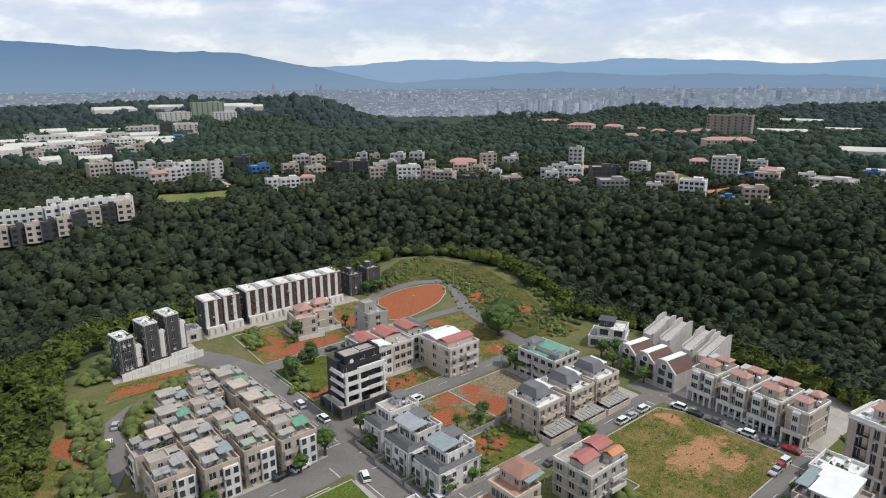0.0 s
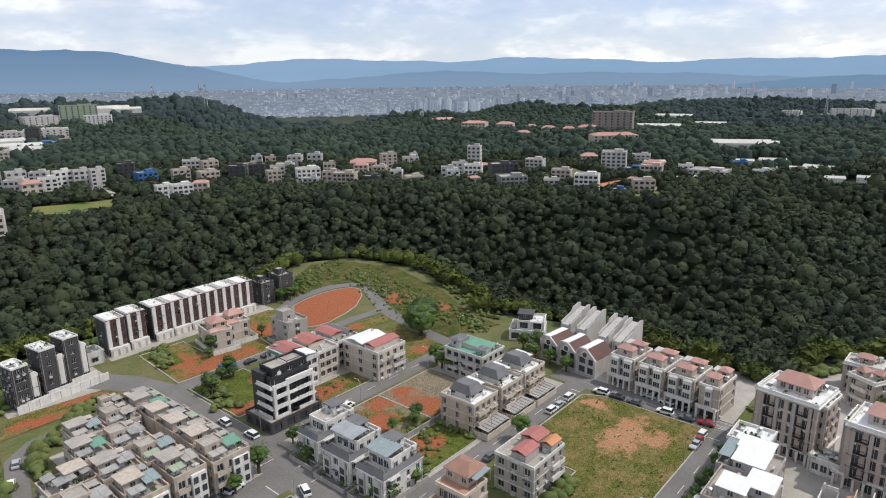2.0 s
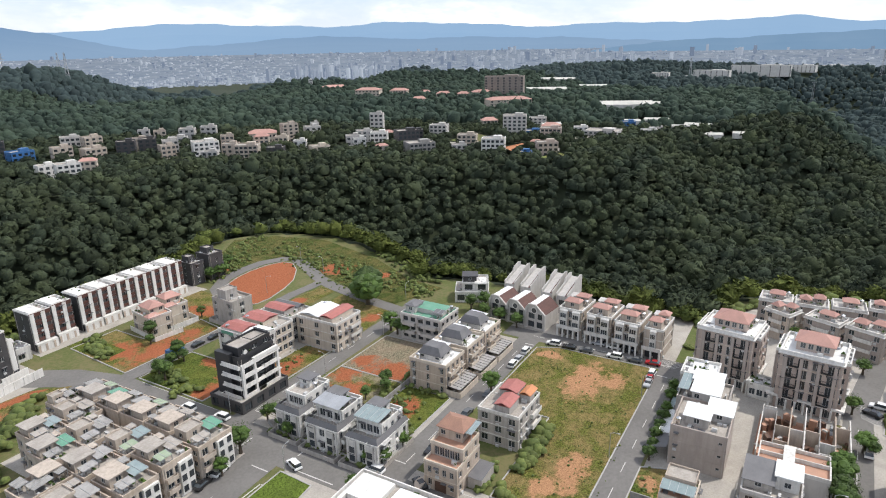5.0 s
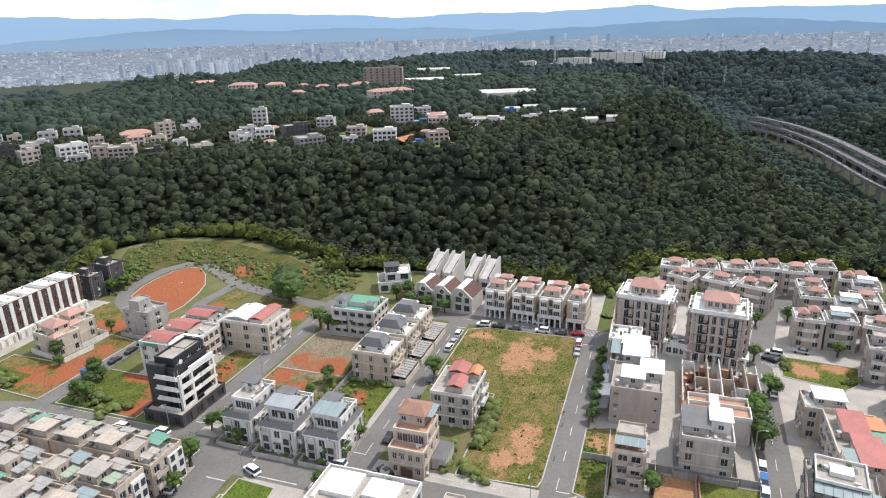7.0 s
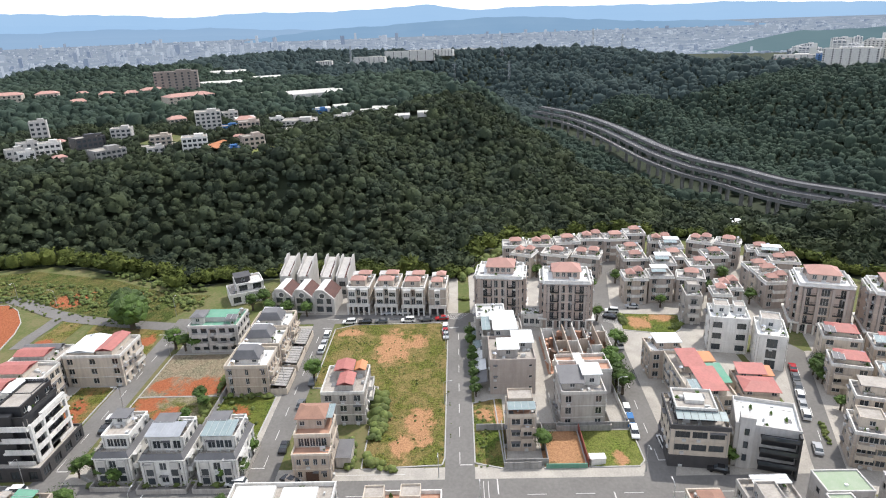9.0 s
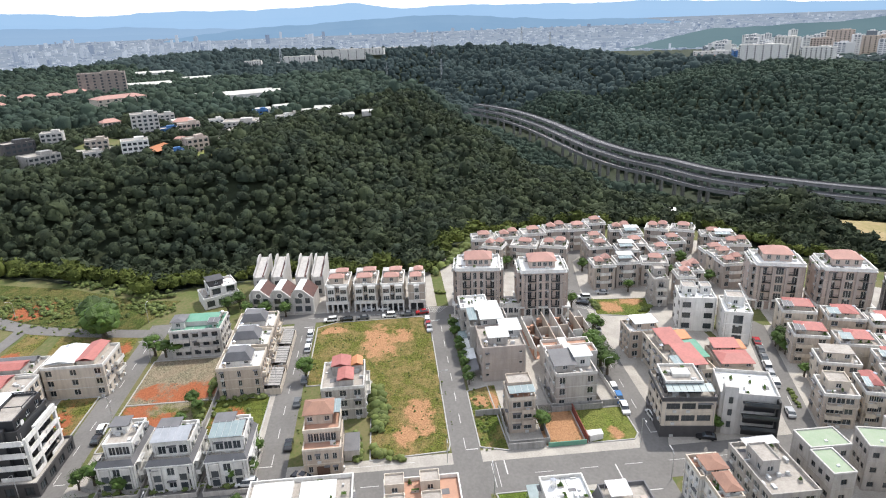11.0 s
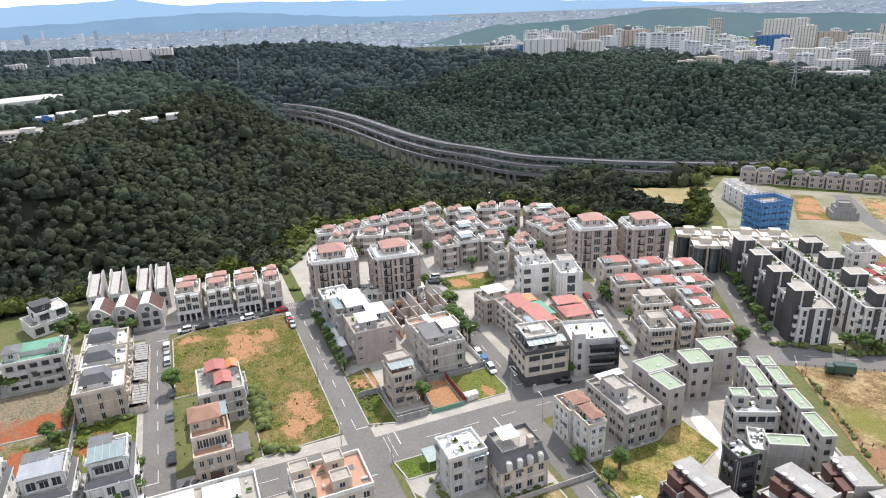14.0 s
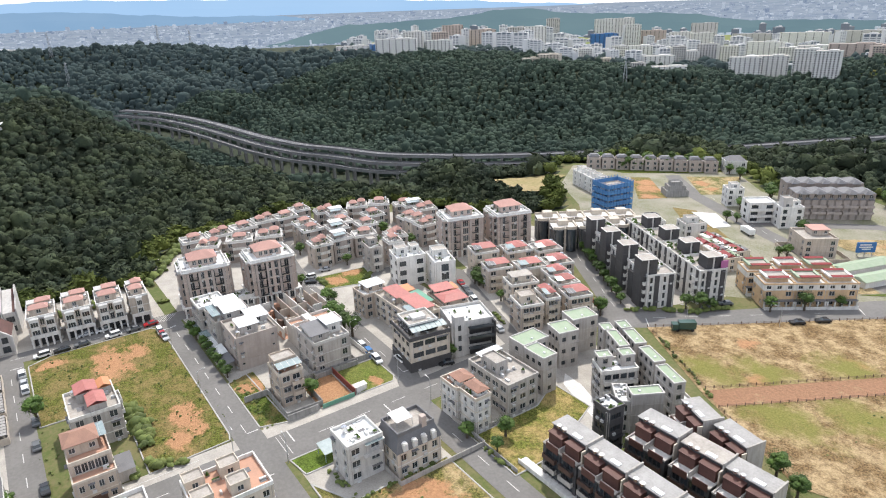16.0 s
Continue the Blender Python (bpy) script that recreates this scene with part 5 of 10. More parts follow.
def folded_house(i, x, y):
    """One bay of the zigzag-roofed row: front gables at unequal heights, a red-brown roof facet and a round porthole."""
    t = thing("townhouse", "pale grey modern townhouse with folded zigzag roof and red-brown roof facet", "house", "folded-roof row", x, y, 0, -96)
    w, d, lo, hi = 7.0, 10.0, 6.2, 8.6
    g = Geo()
    lo = 5.0
    g.box(0, 0, 0, w, d, lo)
    a, b = w / 2, d / 2
    f = [(-a, -b, lo), (a, -b, lo), (a, -b, lo + 0.5), (0, -b, hi), (-a * 0.7, -b, hi), (-a, -b, hi - 1.5)]
    k = [(p, b, q) for p, _, q in f]
    g.face(f)
    g.face(list(reversed(k)))
    for j in range(1, 6):
        m = (j + 1) % 6
        if (j, m) != (0, 1):
            g.face([f[j], k[j], k[m], f[m]], 1 if j == 2 else 2 if j in (3, 4) else 0)
    part("wall", g, ["lightgrey", "redbrown", "whiteroof"], t)
    fr = Geo()
    for p, q in zip(f[2:], f[3:]):
        fr.beam((p[0], -b - 0.25, p[2]), (q[0], -b - 0.25, q[2]), 0.6, 0.5)
    fr.box(-a, -b - 0.2, 0, 0.5, 0.9, hi - 1.5)
    fr.box(a, -b - 0.2, 0, 0.5, 0.9, lo + 0.6)
    part("fascia", fr, "lightgrey", t, "thick white folded frame")
    for u, z, ww, hh in ((-1.6, 0.6, 2.2, 2.0), (1.5, 0.6, 2.0, 2.0), (-1.5, 3.6, 2.2, 1.9), (1.6, 3.6, 1.6, 1.9)):
        window(t, pose(u, -b - 0.02, z), ww, hh, "darkframe", 2)
    o = Geo()
    o.cyl(0, 0, 0, 1.15, 0.25, 20)
    o.cyl(0, 0, 0.22, 0.85, 0.08, 20, 1)
    ob = part("porthole", o, ["white", "glass"], t)
    ob.matrix_basis = pose(-0.6, -b, 6.6, 90, 0, 0)


for i in range(3):
    folded_house(i, 174.6 - 0.9 * i, 109.6 - 7.2 * i)


def fin_house(x, y):
    t = thing("townhouse", "white narrow townhouse with tall curved side fins and red-brown sloping roof", "house", "finned row", x, y, 0, -96)
    w, d = 4.0, 11.0
    g = Geo()
    g.box(0, 0, 0, w - 0.6, d, 7.5)
    g.face([(-w / 2 + 0.3, -d / 2, 7.5), (w * 0.22, -d / 2, 7.5), (w * 0.22, d / 2, 11.4), (-w / 2 + 0.3, d / 2, 11.4)], 2)
    g.face([(w * 0.22, -d / 2, 7.5), (w / 2 - 0.3, -d / 2, 7.5), (w / 2 - 0.3, d / 2, 11.4), (w * 0.22, d / 2, 11.4)], 1)
    g.face([(w / 2 - 0.3, d / 2, 7.5), (-w / 2 + 0.3, d / 2, 7.5), (-w / 2 + 0.3, d / 2, 11.4), (w / 2 - 0.3, d / 2, 11.4)], 0)
    part("wall", g, ["lightgrey", "redbrown", "lightgrey"], t)
    for s in (-1, 1):
        q = Geo()
        prof = [(-d / 2 - 0.2, 0), (d / 2 + 0.3, 0), (d / 2 + 0.3, 12.6), (d / 2 - 1.4, 12.9), (d / 2 - 4.5, 11.8), (0, 10.4), (-d / 2 - 0.2, 8.4)]
        x0, x1 = s * (w / 2) - 0.17, s * (w / 2) + 0.17
        q.face([(x0, p, z) for p, z in reversed(prof)])
        q.face([(x1, p, z) for p, z in prof])
        for (p, z), (p2, z2) in zip(prof, prof[1:] + prof[:1]):
            q.face([(x0, p, z), (x0, p2, z2), (x1, p2, z2), (x1, p, z)])
        part("fin", q, "lightgrey", t, "tall white side fin")
    for z in (1.0, 4.2):
        window(t, pose(0, -d / 2 - 0.04, z), 2.2, 1.8, "darkframe", 3)


for fx, fy in ((190.4, 112.4), (189.6, 105.8), (188.2, 97.0), (187.4, 91.2)):
    fin_house(fx, fy)


def arcade_house(x, y, w, d, rot, narrow=False):
    t = thing("townhouse", "tan stone townhouse with arcade, bay front and coral roof rooms", "house", "arcade row", x, y, 0, rot)
    volume(t, "wall", 0, 0, w, d, 0, 9.0, "beige", "greyroof", 3, 3.0, {"f": (2 if narrow else 4, 1.0, 1.9, 0.6), "l": (3, 1.0, 1.4, 0.9), "r": (3, 1.0, 1.4, 0.9)}, trim="offwhite", parapet=0.7, ptrim="white")
    a = Geo()
    n = 2 if narrow else 4
    for k in range(n + 1):
        a.box(-w / 2 + 0.3 + k * (w - 0.6) / n, -d / 2 - 1.6, 0, 0.5, 0.5, 3.0)
    a.box(0, -d / 2 - 0.9, 3.0, w, 2.0, 0.35)
    a.box(0, -d / 2 - 1.8, 3.35, w, 0.2, 0.8)
    part("arcade", a, "offwhite", t, "pale stone arcade")
    b = Geo()
    for s in ((0,) if narrow else (-1, 1)):
        b.box(s * w * 0.27, -d / 2 - 0.45, 3.4, w * 0.32, 0.9, 5.4)
        b.hip(s * w * 0.27, -d / 2 - 0.4, 8.8, w * 0.32, 0.9, 0.6, 0, 0.1)
    part("bay", b, "offwhite", t)
    for s in ((0,) if narrow else (-1, 1)):
        for z in (3.9, 6.5):
            window(t, pose(s * w * 0.27, -d / 2 - 0.95, z), w * 0.26, 1.6, "frame", 3)
    for k in range(n):
        g = Geo()
        g.box(-w / 2 + 0.3 + (k + 0.5) * (w - 0.6) / n, -d / 2 - 0.06, 0, (w - 0.6) / n - 0.8, 0.08, 2.6)
        part("shop_door", g, "darkframe", t)
    penthouse(t, -w * 0.04, -d * 0.2, 9.0, w * 0.62, d * 0.28, 2.2, "beige", "hip", "coralroof", 1.2, over=0.3)
    penthouse(t, w * 0.12, d * 0.28, 9.0, w * 0.5, d * 0.26, 2.3, "beige", "hip", "coralroof", 1.0, over=0.3)
    pergola(t, -w * 0.3, d * 0.3, 9.0, w * 0.3, d * 0.26, 2.0, "lightgrey", 0.2)
    tank(t, w * 0.36, d * 0.06, 9.0)


arcade_house(173.6, 83.4, 7.8, 11.6, -94)
arcade_house(173.0, 73.8, 8.0, 12.2, -94)
arcade_house(171.8, 64.6, 7.8, 12.2, -94)
arcade_house(170.6, 56.4, 5.6, 11.6, -94, True)


def tower(x, y, rot):
    t = thing("apartment_block", "five-storey brown brick apartment block with pale cornices and coral hip roof", "apartment block", "apartment blocks", x, y, 0, rot)
    w, d = 16.6, 13.0
    volume(t, "wall", 0, 0, w - 2.4, d, 0, 15.4, "brick", "whiteroof", 5, 3.0, {"f": (4, 1.9, 2.1, 0.7), "l": (3, 1.4, 1.9, 0.7)}, trim="cream", parapet=0.9, ptrim="white")
    for s in (-1, 1):
        volume(t, "wing", s * (w / 2 - 1.1), 0.8, 2.2, d - 3.0, 0, 14.6, "brick", "whiteroof", 5, 2.85, {"f": (1, 1.1, 1.4, 0.8), "r" if s > 0 else "l": (3, 1.3, 1.5, 0.8)}, parapet=0.8, ptrim="white")
    g = Geo()
    for u in (-5.6, -2.0, 2.0, 5.6):
        g.box(u, -d / 2 - 0.28, 2.6, 0.8, 0.55, 12.4)
    part("pilaster", g, "taupe", t)
    for z in (3.1, 6.1, 9.1, 12.1):
        for u in (-3.8, 3.8):
            balcony(t, "f", 0, 0, w - 2.4, d, u, z + 0.35, 2.6, 0.7, "darkmetal", "rail")
    p = Geo()
    p.ring(w + 1.2, d + 1.0, 2.9, 0.5, 0.9)
    for k in range(9):
        p.box(-w / 2 + 0.2 + k * (w - 0.4) / 8, -d / 2 - 0.9, 0, 0.5, 0.5, 2.9)
    part("colonnade", p, "offwhite", t)
    c = Geo()
    c.ring(w - 1.6, d + 0.8, 15.2, 0.3, 0.8)
    part("cornice", c, "white", t)
    volume(t, "attic", 0, 1.0, 8.4, 7.0, 15.4, 2.4, "brick", "whiteroof", 1, 2.4, {"f": (4, 1.0, 1.3, 0.6), "l": (2, 1.0, 1.3, 0.6), "r": (2, 1.0, 1.3, 0.6)}, parapet=0.0)
    r = Geo()
    r.hip(0, 1.0, 17.8, 8.4, 7.0, 2.0, 0, 0.5, 0.2)
    part("roof", r, "coralroof", t, "coral tiled hip roof")
    tank(t, -5.0, 3.6, 15.4)
    tank(t, 5.0, 3.8, 15.4)


tower(164.2, 35.6, -98)
tower(158.6, 15.2, -96)
tower(150.6, -61.4, -107)
tower(142.6, -79.4, -107)
lb = thing("gatehouse", "low white-roofed gatehouse linking the apartment blocks", "gatehouse", "", 157.0, 26.0, 0, -97)
volume(lb, "wall", 0, 0, 7.0, 6.0, 0, 3.8, "offwhite", "whiteroof", 1, 3.6, {"f": (3, 1.2, 1.6, 0.9)}, parapet=0.6)


def village_house(x, y, w, d, rot, h=8.6, roofs=1, wall="taupe"):
    t = thing("townhouse", "%s townhouse with white parapet and coral hip-roofed roof room" % {"taupe": "taupe tiled", "tan": "tan tiled", "cream": "cream tiled", "beige": "beige stone"}[wall], "house", "hilltop townhouses", x, y, 0, rot)
    volume(t, "wall", 0, 0, w, d, 0, h, wall, "lightgrey", 3, h / 3, {"f": (3, 1.2, 1.4, 0.8), "l": (2, 1.3, 1.3, 0.8), "r": (2, 1.3, 1.3, 0.8)}, trim=None, parapet=0.8, ptrim="offwhite")
    c = Geo()
    c.ring(w + 0.7, d + 0.7, h - 0.25, 0.22, 0.5)
    part("cornice", c, "offwhite", t)
    balcony(t, "f", 0, 0, w, d, 0, h / 3, w * 0.5, 1.0, "offwhite")
    balcony(t, "f", 0, 0, w, d, 0, 2 * h / 3, w * 0.5, 1.0, "offwhite")
    if roofs == 1:
        penthouse(t, 0.2, d * 0.08, h, w * 0.42, d * 0.38, 1.7, wall, "hip", "coralroof", 1.2, ("f", "l"))
    elif roofs == 2:
        penthouse(t, -w * 0.2, -d * 0.1, h, w * 0.3, d * 0.36, 1.7, wall, "hip", "coralroof", 1.3, ("f", "l"))
        penthouse(t, w * 0.22, d * 0.2, h, w * 0.3, d * 0.32, 1.7, wall, "hip", "coralroof", 1.3, ("f",))
    else:
        penthouse(t, 0, d * 0.2, h, w * 0.6, d * 0.4, 2.2, wall, "slab", "whiteroof", 0.2, ("f", "l"))
        pergola(t, -w * 0.1, -d * 0.28, h, w * 0.6, d * 0.3, 2.0, "canopy", 0.3)
    tank(t, w * 0.36, d * 0.34, h)
    return t


for k, (vx, vy, rot) in enumerate(((210.6, 27.0, -62), (211.0, 16.6, -60), (213.2, 6.0, -58), (216.6, -4.4, -62), (215.6, -13.6, -60))):
    village_house(vx, vy, 9.4, 8.0, rot - 30, roofs=1 + k % 2)
for k, (vx, vy, rot, w, d) in enumerate(((199.4, 12.2, -112, 10, 7), (196.4, 1.0, -112, 10, 8), (199.2, -15.6, -92, 8.4, 7), (192.4, -15.6, -92, 8.4, 6.4), (210.4, -30.4, -100, 8.6, 7.4), (203.0, -32.4, -98, 8, 7), (193.6, -30.0, -94, 8.4, 8), (208.6, -45.6, -118, 9, 7.4), (204.4, -54.6, -118, 9, 7.4),
                                        (193.6, -45.2, -92, 8.2, 7.8), (173.4, -10.6, -92, 7.6, 8), (173.4, -19.2, -92, 8.0, 7), (173.0, -29.8, -105, 9, 7.6), (166.4, -55.4, -90, 8.8, 6.6), (173.2, -55.4, -90, 8.8, 6.6), (180.0, -55.6, -90, 8.8, 6.6), (184.6, -66.6, -104, 9.6, 6.4),
                                        (191.2, -65.2, -104, 9.6, 6.4), (197.8, -63.8, -104, 9, 6), (163.0, -38.4, -98, 7.4, 8), (157.0, -33.6, -98, 5.6, 7), (222.0, -23.0, -90, 8, 7), (199.6, 24.2, -118, 8, 7), (185.6, -24.0, -95, 8, 7.6), (184.0, -36.6, -95, 8, 7.6))):
    village_house(vx, vy, w, d, rot, 8.4 + 0.4 * (k % 3), (1, 2, 1, 1, 2, 3)[k % 6], ("taupe", "taupe", "beige", "taupe")[k % 4])
for k, (vx, vy, w, d) in enumerate(((128.6, -55.6, 9.4, 8.6), (121.8, -65.6, 10, 8.6), (115.6, -74.6, 10, 8.6), (113.4, -49.6, 9, 7.6), (106.8, -58.8, 10, 8), (103.4, -68.4, 9.4, 8), (98.4, -47.4, 9.6, 7.4), (96.4, -61.2, 8, 7), (89.2, -58.0, 8, 6.6), (80.6, -54.2, 8, 7.4), (85.6, -47.0, 4.8, 9.0), (85.8, -38.6, 7.4, 8.6))):
    t = thing("townhouse", "cream townhouse with balconies and %s roof room" % ("red-roofed" if k not in (6, 11) else "flat grey"), "house", "cream townhouses", vx, vy, 0, -108)
    volume(t, "wall", 0, 0, w, d, 0, 8.2, ("cream", "tan", "cream", "beige")[k % 4], "greyroof", 3, 2.75, {"f": (3, 1.5, 1.3, 0.9), "l": (2, 1.4, 1.3, 0.9), "r": (2, 1.4, 1.3, 0.9)}, trim="cream", parapet=0.8, ptrim="offwhite")
    balcony(t, "f", 0, 0, w, d, -w * 0.2, 2.75, w * 0.45, 1.1, "cream")
    balcony(t, "f", 0, 0, w, d, -w * 0.2, 5.5, w * 0.45, 1.1, "cream")
    if k in (6, 11):
        penthouse(t, 0, 1.0, 8.2, w * 0.66, d * 0.55, 2.2, "cream", "slab" if k == 6 else "flat", "greyroof")
    else:
        penthouse(t, w * 0.05, d * 0.1, 8.2, w * (0.5 if k % 3 else 0.7), d * 0.6, 1.4, "cream", "hip", "redroof", 1.2, ("f", "l"), over=0.6)
        pergola(t, -w * 0.32, -d * 0.2, 8.2, w * 0.3, d * 0.45, 1.9, ("slate", "canopy", "whiteroof")[k % 3], 0.3)
    tank(t, w * 0.36, d * 0.34, 8.2)


def red_row_unit(x, y):
    t = thing("townhouse", "tall red-brown townhouse with white fins and dark side wall", "house", "red-brown terrace", x, y, 0, 0)
    w, d, h = 6.6, 9.0, 12.6
    volume(t, "wall", 0, 0, w, d, 0, h, "charcoal", "greyroof", 4, 3.1, {"f": (2, 1.2, 1.6, 0.8), "l": (2, 0.8, 1.2, 0.9)}, parapet=0.5, frame="frame", ptrim="white")
    g = Geo()
    for u in (-2.6, 0.9):
        g.box(u, -d / 2 - 0.2, 3.2, 1.3, 0.35, h - 3.0, 1)
    for k in range(3):
        g.box(-0.85, -d / 2 - 0.12, 3.4 + k * 3.1, 2.0, 0.2, 1.0, 0)
        g.box(2.5, -d / 2 - 0.12, 3.4 + k * 3.1, 1.6, 0.2, 1.0, 0)
        g.box(-0.85, -d / 2 - 0.12, 5.6 + k * 3.1, 2.0, 0.2, 0.6, 0)
        g.box(2.5, -d / 2 - 0.12, 5.6 + k * 3.1, 1.6, 0.2, 0.6, 0)
    g.box(0, -d / 2 - 0.1, h - 0.6, w, 0.22, 1.0, 0)
    part("facade_panel", g, ["redbrown", "white"], t, "red-brown boards and white fins")
    c = Geo()
    c.box(-1.0, -0.3, h + 0.5, 4.2, d - 0.8, 0.3)
    part("roof_slab", c, "white", t)
    p = Geo()
    p.box(0, -d / 2 - 1.4, 0, w, 0.3, 2.6)
    p.box(0, -d / 2 - 0.8, 2.6, w, 1.6, 0.4)
    for u in (-2.9, -0.6, 2.0):
        p.box(u, -d / 2 - 1.6, 0, 0.7, 0.12, 2.3, 1)
    part("porch", p, ["white", "tan"], t)


for k in range(8):
    red_row_unit(81.2 + 7.1 * k + (2.0 if k > 1 else 0) - (0.6 if k < 1 else 0), 235.4 - 1.4 * (k < 1) + 0.1 * (k > 2))
for dx, dy, w, h in ((144.6, 236.5, 6.0, 9.0), (153.8, 236.0, 7.0, 10.4)):
    t = thing("townhouse", "charcoal grey cubic house at the end of the terrace", "house", "dark end houses", dx, dy, 0, 0)
    volume(t, "wall", 0, 0, w, 8.0, 0, h, "charcoal", "greyroof", 3, 3.0, {"f": (2, 1.2, 1.5, 0.9), "l": (2, 1.0, 1.3, 0.9)}, parapet=0.6)
    penthouse(t, 0, 1.0, h, w * 0.5, 4.0, 2.2, "charcoal", "flat")


def dark_tower(x, y, h):
    t = thing("townhouse", "narrow charcoal brick house with white stair panel and white roof slab", "house", "dark narrow houses", x, y, 0, 8)
    volume(t, "wall", -1.4, 0, 4.6, 8.0, 0, h, "charcoal", "whiteroof", 5, h / 5, {"f": (2, 1.0, 1.2, 0.8), "l": (3, 1.2, 1.1, 0.8)}, parapet=0.5, ptrim="white")
    volume(t, "wing", 2.2, 0.6, 2.8, 6.6, 0, h - 4.6, "charcoal", "whiteroof", 3, 3.0, {"f": (1, 1.2, 1.3, 0.8), "r": (2, 1.0, 1.3, 0.8)}, parapet=0.8, ptrim="white")
    g = Geo()
    g.box(2.2, -3.0, 2.4, 1.5, 0.5, h - 5.4)
    g.box(0.9, -4.3, 0, 8.0, 0.3, 2.2)
    part("stair_panel", g, "white", t, "white rendered stair panel")


dark_tower(46.4, 214.6, 13.0)
dark_tower(54.8, 217.4, 15.0)
dark_tower(62.6, 220.6, 15.4)
wl2 = Geo()
for k in range(9):
    wl2.box(44 + 3.0 * k, 208.2 + 0.42 * k, 0, 2.9, 0.3, 2.6, rot=8)
solid("retaining_wall", wl2, "white", "white rendered retaining wall along the dark houses", "wall", "structure")
sm = thing("guardhouse", "small white pavilion with dark roof beside the terrace", "pavilion", "", 71.5, 230.0, 0, 0)
volume(sm, "wall", 0, 0, 6.0, 7.0, 0, 4.2, "offwhite", "slate", 1, 3.5, {"f": (2, 1.6, 1.6, 0.9), "l": (2, 1.2, 1.4, 0.9)}, parapet=0.5)

for k, (px_, py_, w, d) in enumerate(((106.6, 210.4, 8.0, 11.0), (115.2, 212.6, 8.4, 9.6))):
    t = thing("villa", "peach rendered villa with coral tiled hip roofs behind a pale wall", "house", "peach villas", px_, py_, 0, -8)
    volume(t, "wall", 0, 0, w, d, 0, 6.6, "cream", "palette_terrace", 2, 3.2, {"f": (3, 1.1, 1.5, 0.8), "l": (3, 1.1, 1.5, 0.8), "r": (3, 1.1, 1.5, 0.8)}, trim="offwhite", parapet=0.6)
    penthouse(t, 0.6, 0.8, 6.6, w * 0.66, d * 0.55, 2.2, "cream", "hip", "coralroof", 1.6)
    r = Geo()
    r.hip(-w * 0.25, -d * 0.36, 6.9, w * 0.5, d * 0.26, 1.1, 0, 0.3)
    part("porch_roof", r, "coralroof", t)
    yard_wall(t, -w / 2 - 1, w / 2 + 1.0, -d / 2 - 4, d / 2 + 1, 1.7, "white", "b" + ("r" if k == 0 else "l"))
gh = thing("townhouse", "dark grey concrete house with stepped roof on a raised yard", "house", "", 126.0, 192.8, 0, -4)
volume(gh, "wall", 0, 0, 8.6, 10.5, 0, 8.2, "greywall", "greyroof", 3, 2.7, {"f": (2, 1.6, 1.3, 0.9), "l": (3, 1.0, 1.3, 0.9), "r": (3, 1.0, 1.3, 0.9)}, parapet=0.9)
penthouse(gh, -0.8, 1.0, 8.2, 5.0, 4.4, 3.4, "greywall", "flat")
yard_wall(gh, -6, 7, -9, 6, 1.4, "greywall")


def block_unit(x, y, w, d, rot, v, front=True):
    t = thing("townhouse", ("beige terraced house with white window bays and a cluttered roof terrace", "beige terraced house with glazed roof shelter", "beige terraced house with green sheet roof shelter", "grey-beige terraced house with roof room")[v % 4], "house", "dense terrace", x, y, 0, rot)
    h = 8.2 + 0.3 * (v % 3)
    volume(t, "wall", 0, 0, w, d, 0, h, "beige" if v % 5 else "tan", "greyroof", 3, 2.75, {"f": (3, 1.3, 1.6, 0.7), "l": (3, 1.1, 1.3, 0.8), "r": (3, 1.1, 1.3, 0.8)}, trim=None, parapet=0.8, ptrim="tan")
    f = Geo()
    f.box(w * 0.22, -d / 2 - 0.3, 0.2, w * 0.45, 0.6, h - 0.6)
    part("bay", f, "white", t, "white rendered bay")
    for z in (0.9, 3.6, 6.2):
        for u in (w * 0.10, w * 0.34):
            window(t, pose(u, -d / 2 - 0.64, z), 1.1, 1.5, "darkframe", 2)
    for z in (2.75, 5.5):
        balcony(t, "f", 0, 0, w, d, -w * 0.28, z, w * 0.36, 1.0, "beige")
    penthouse(t, -w * 0.16, d * 0.2, h, w * 0.5, d * 0.42, 2.4, "beige", "slab" if v % 3 else "flat", ("concrete", "beige", "greyroof")[v % 3], 0.2, ("f", "l", "r"))
    pergola(t, -w * 0.24, -d * 0.3, h, w * 0.4, d * 0.24, 1.7, ("concrete", "ashroof", "palegreen", "greyroof")[v % 4], 0.3)
    pergola(t, w * 0.22, d * 0.34, h, w * 0.36, d * 0.2, 2.1, ("greyroof", "concrete", "beige")[v % 3], 0.2)
    pergola(t, w * 0.24, -d * 0.08, h, w * 0.42, d * 0.42, 1.9, ("ashroof", "canopy", "greyroof", "greenroof", "concrete")[v % 5], 0.35)
    tank(t, w * 0.3, d * 0.36, h)
    ac_units(t, -w * 0.4, -d * 0.3, h, 2)


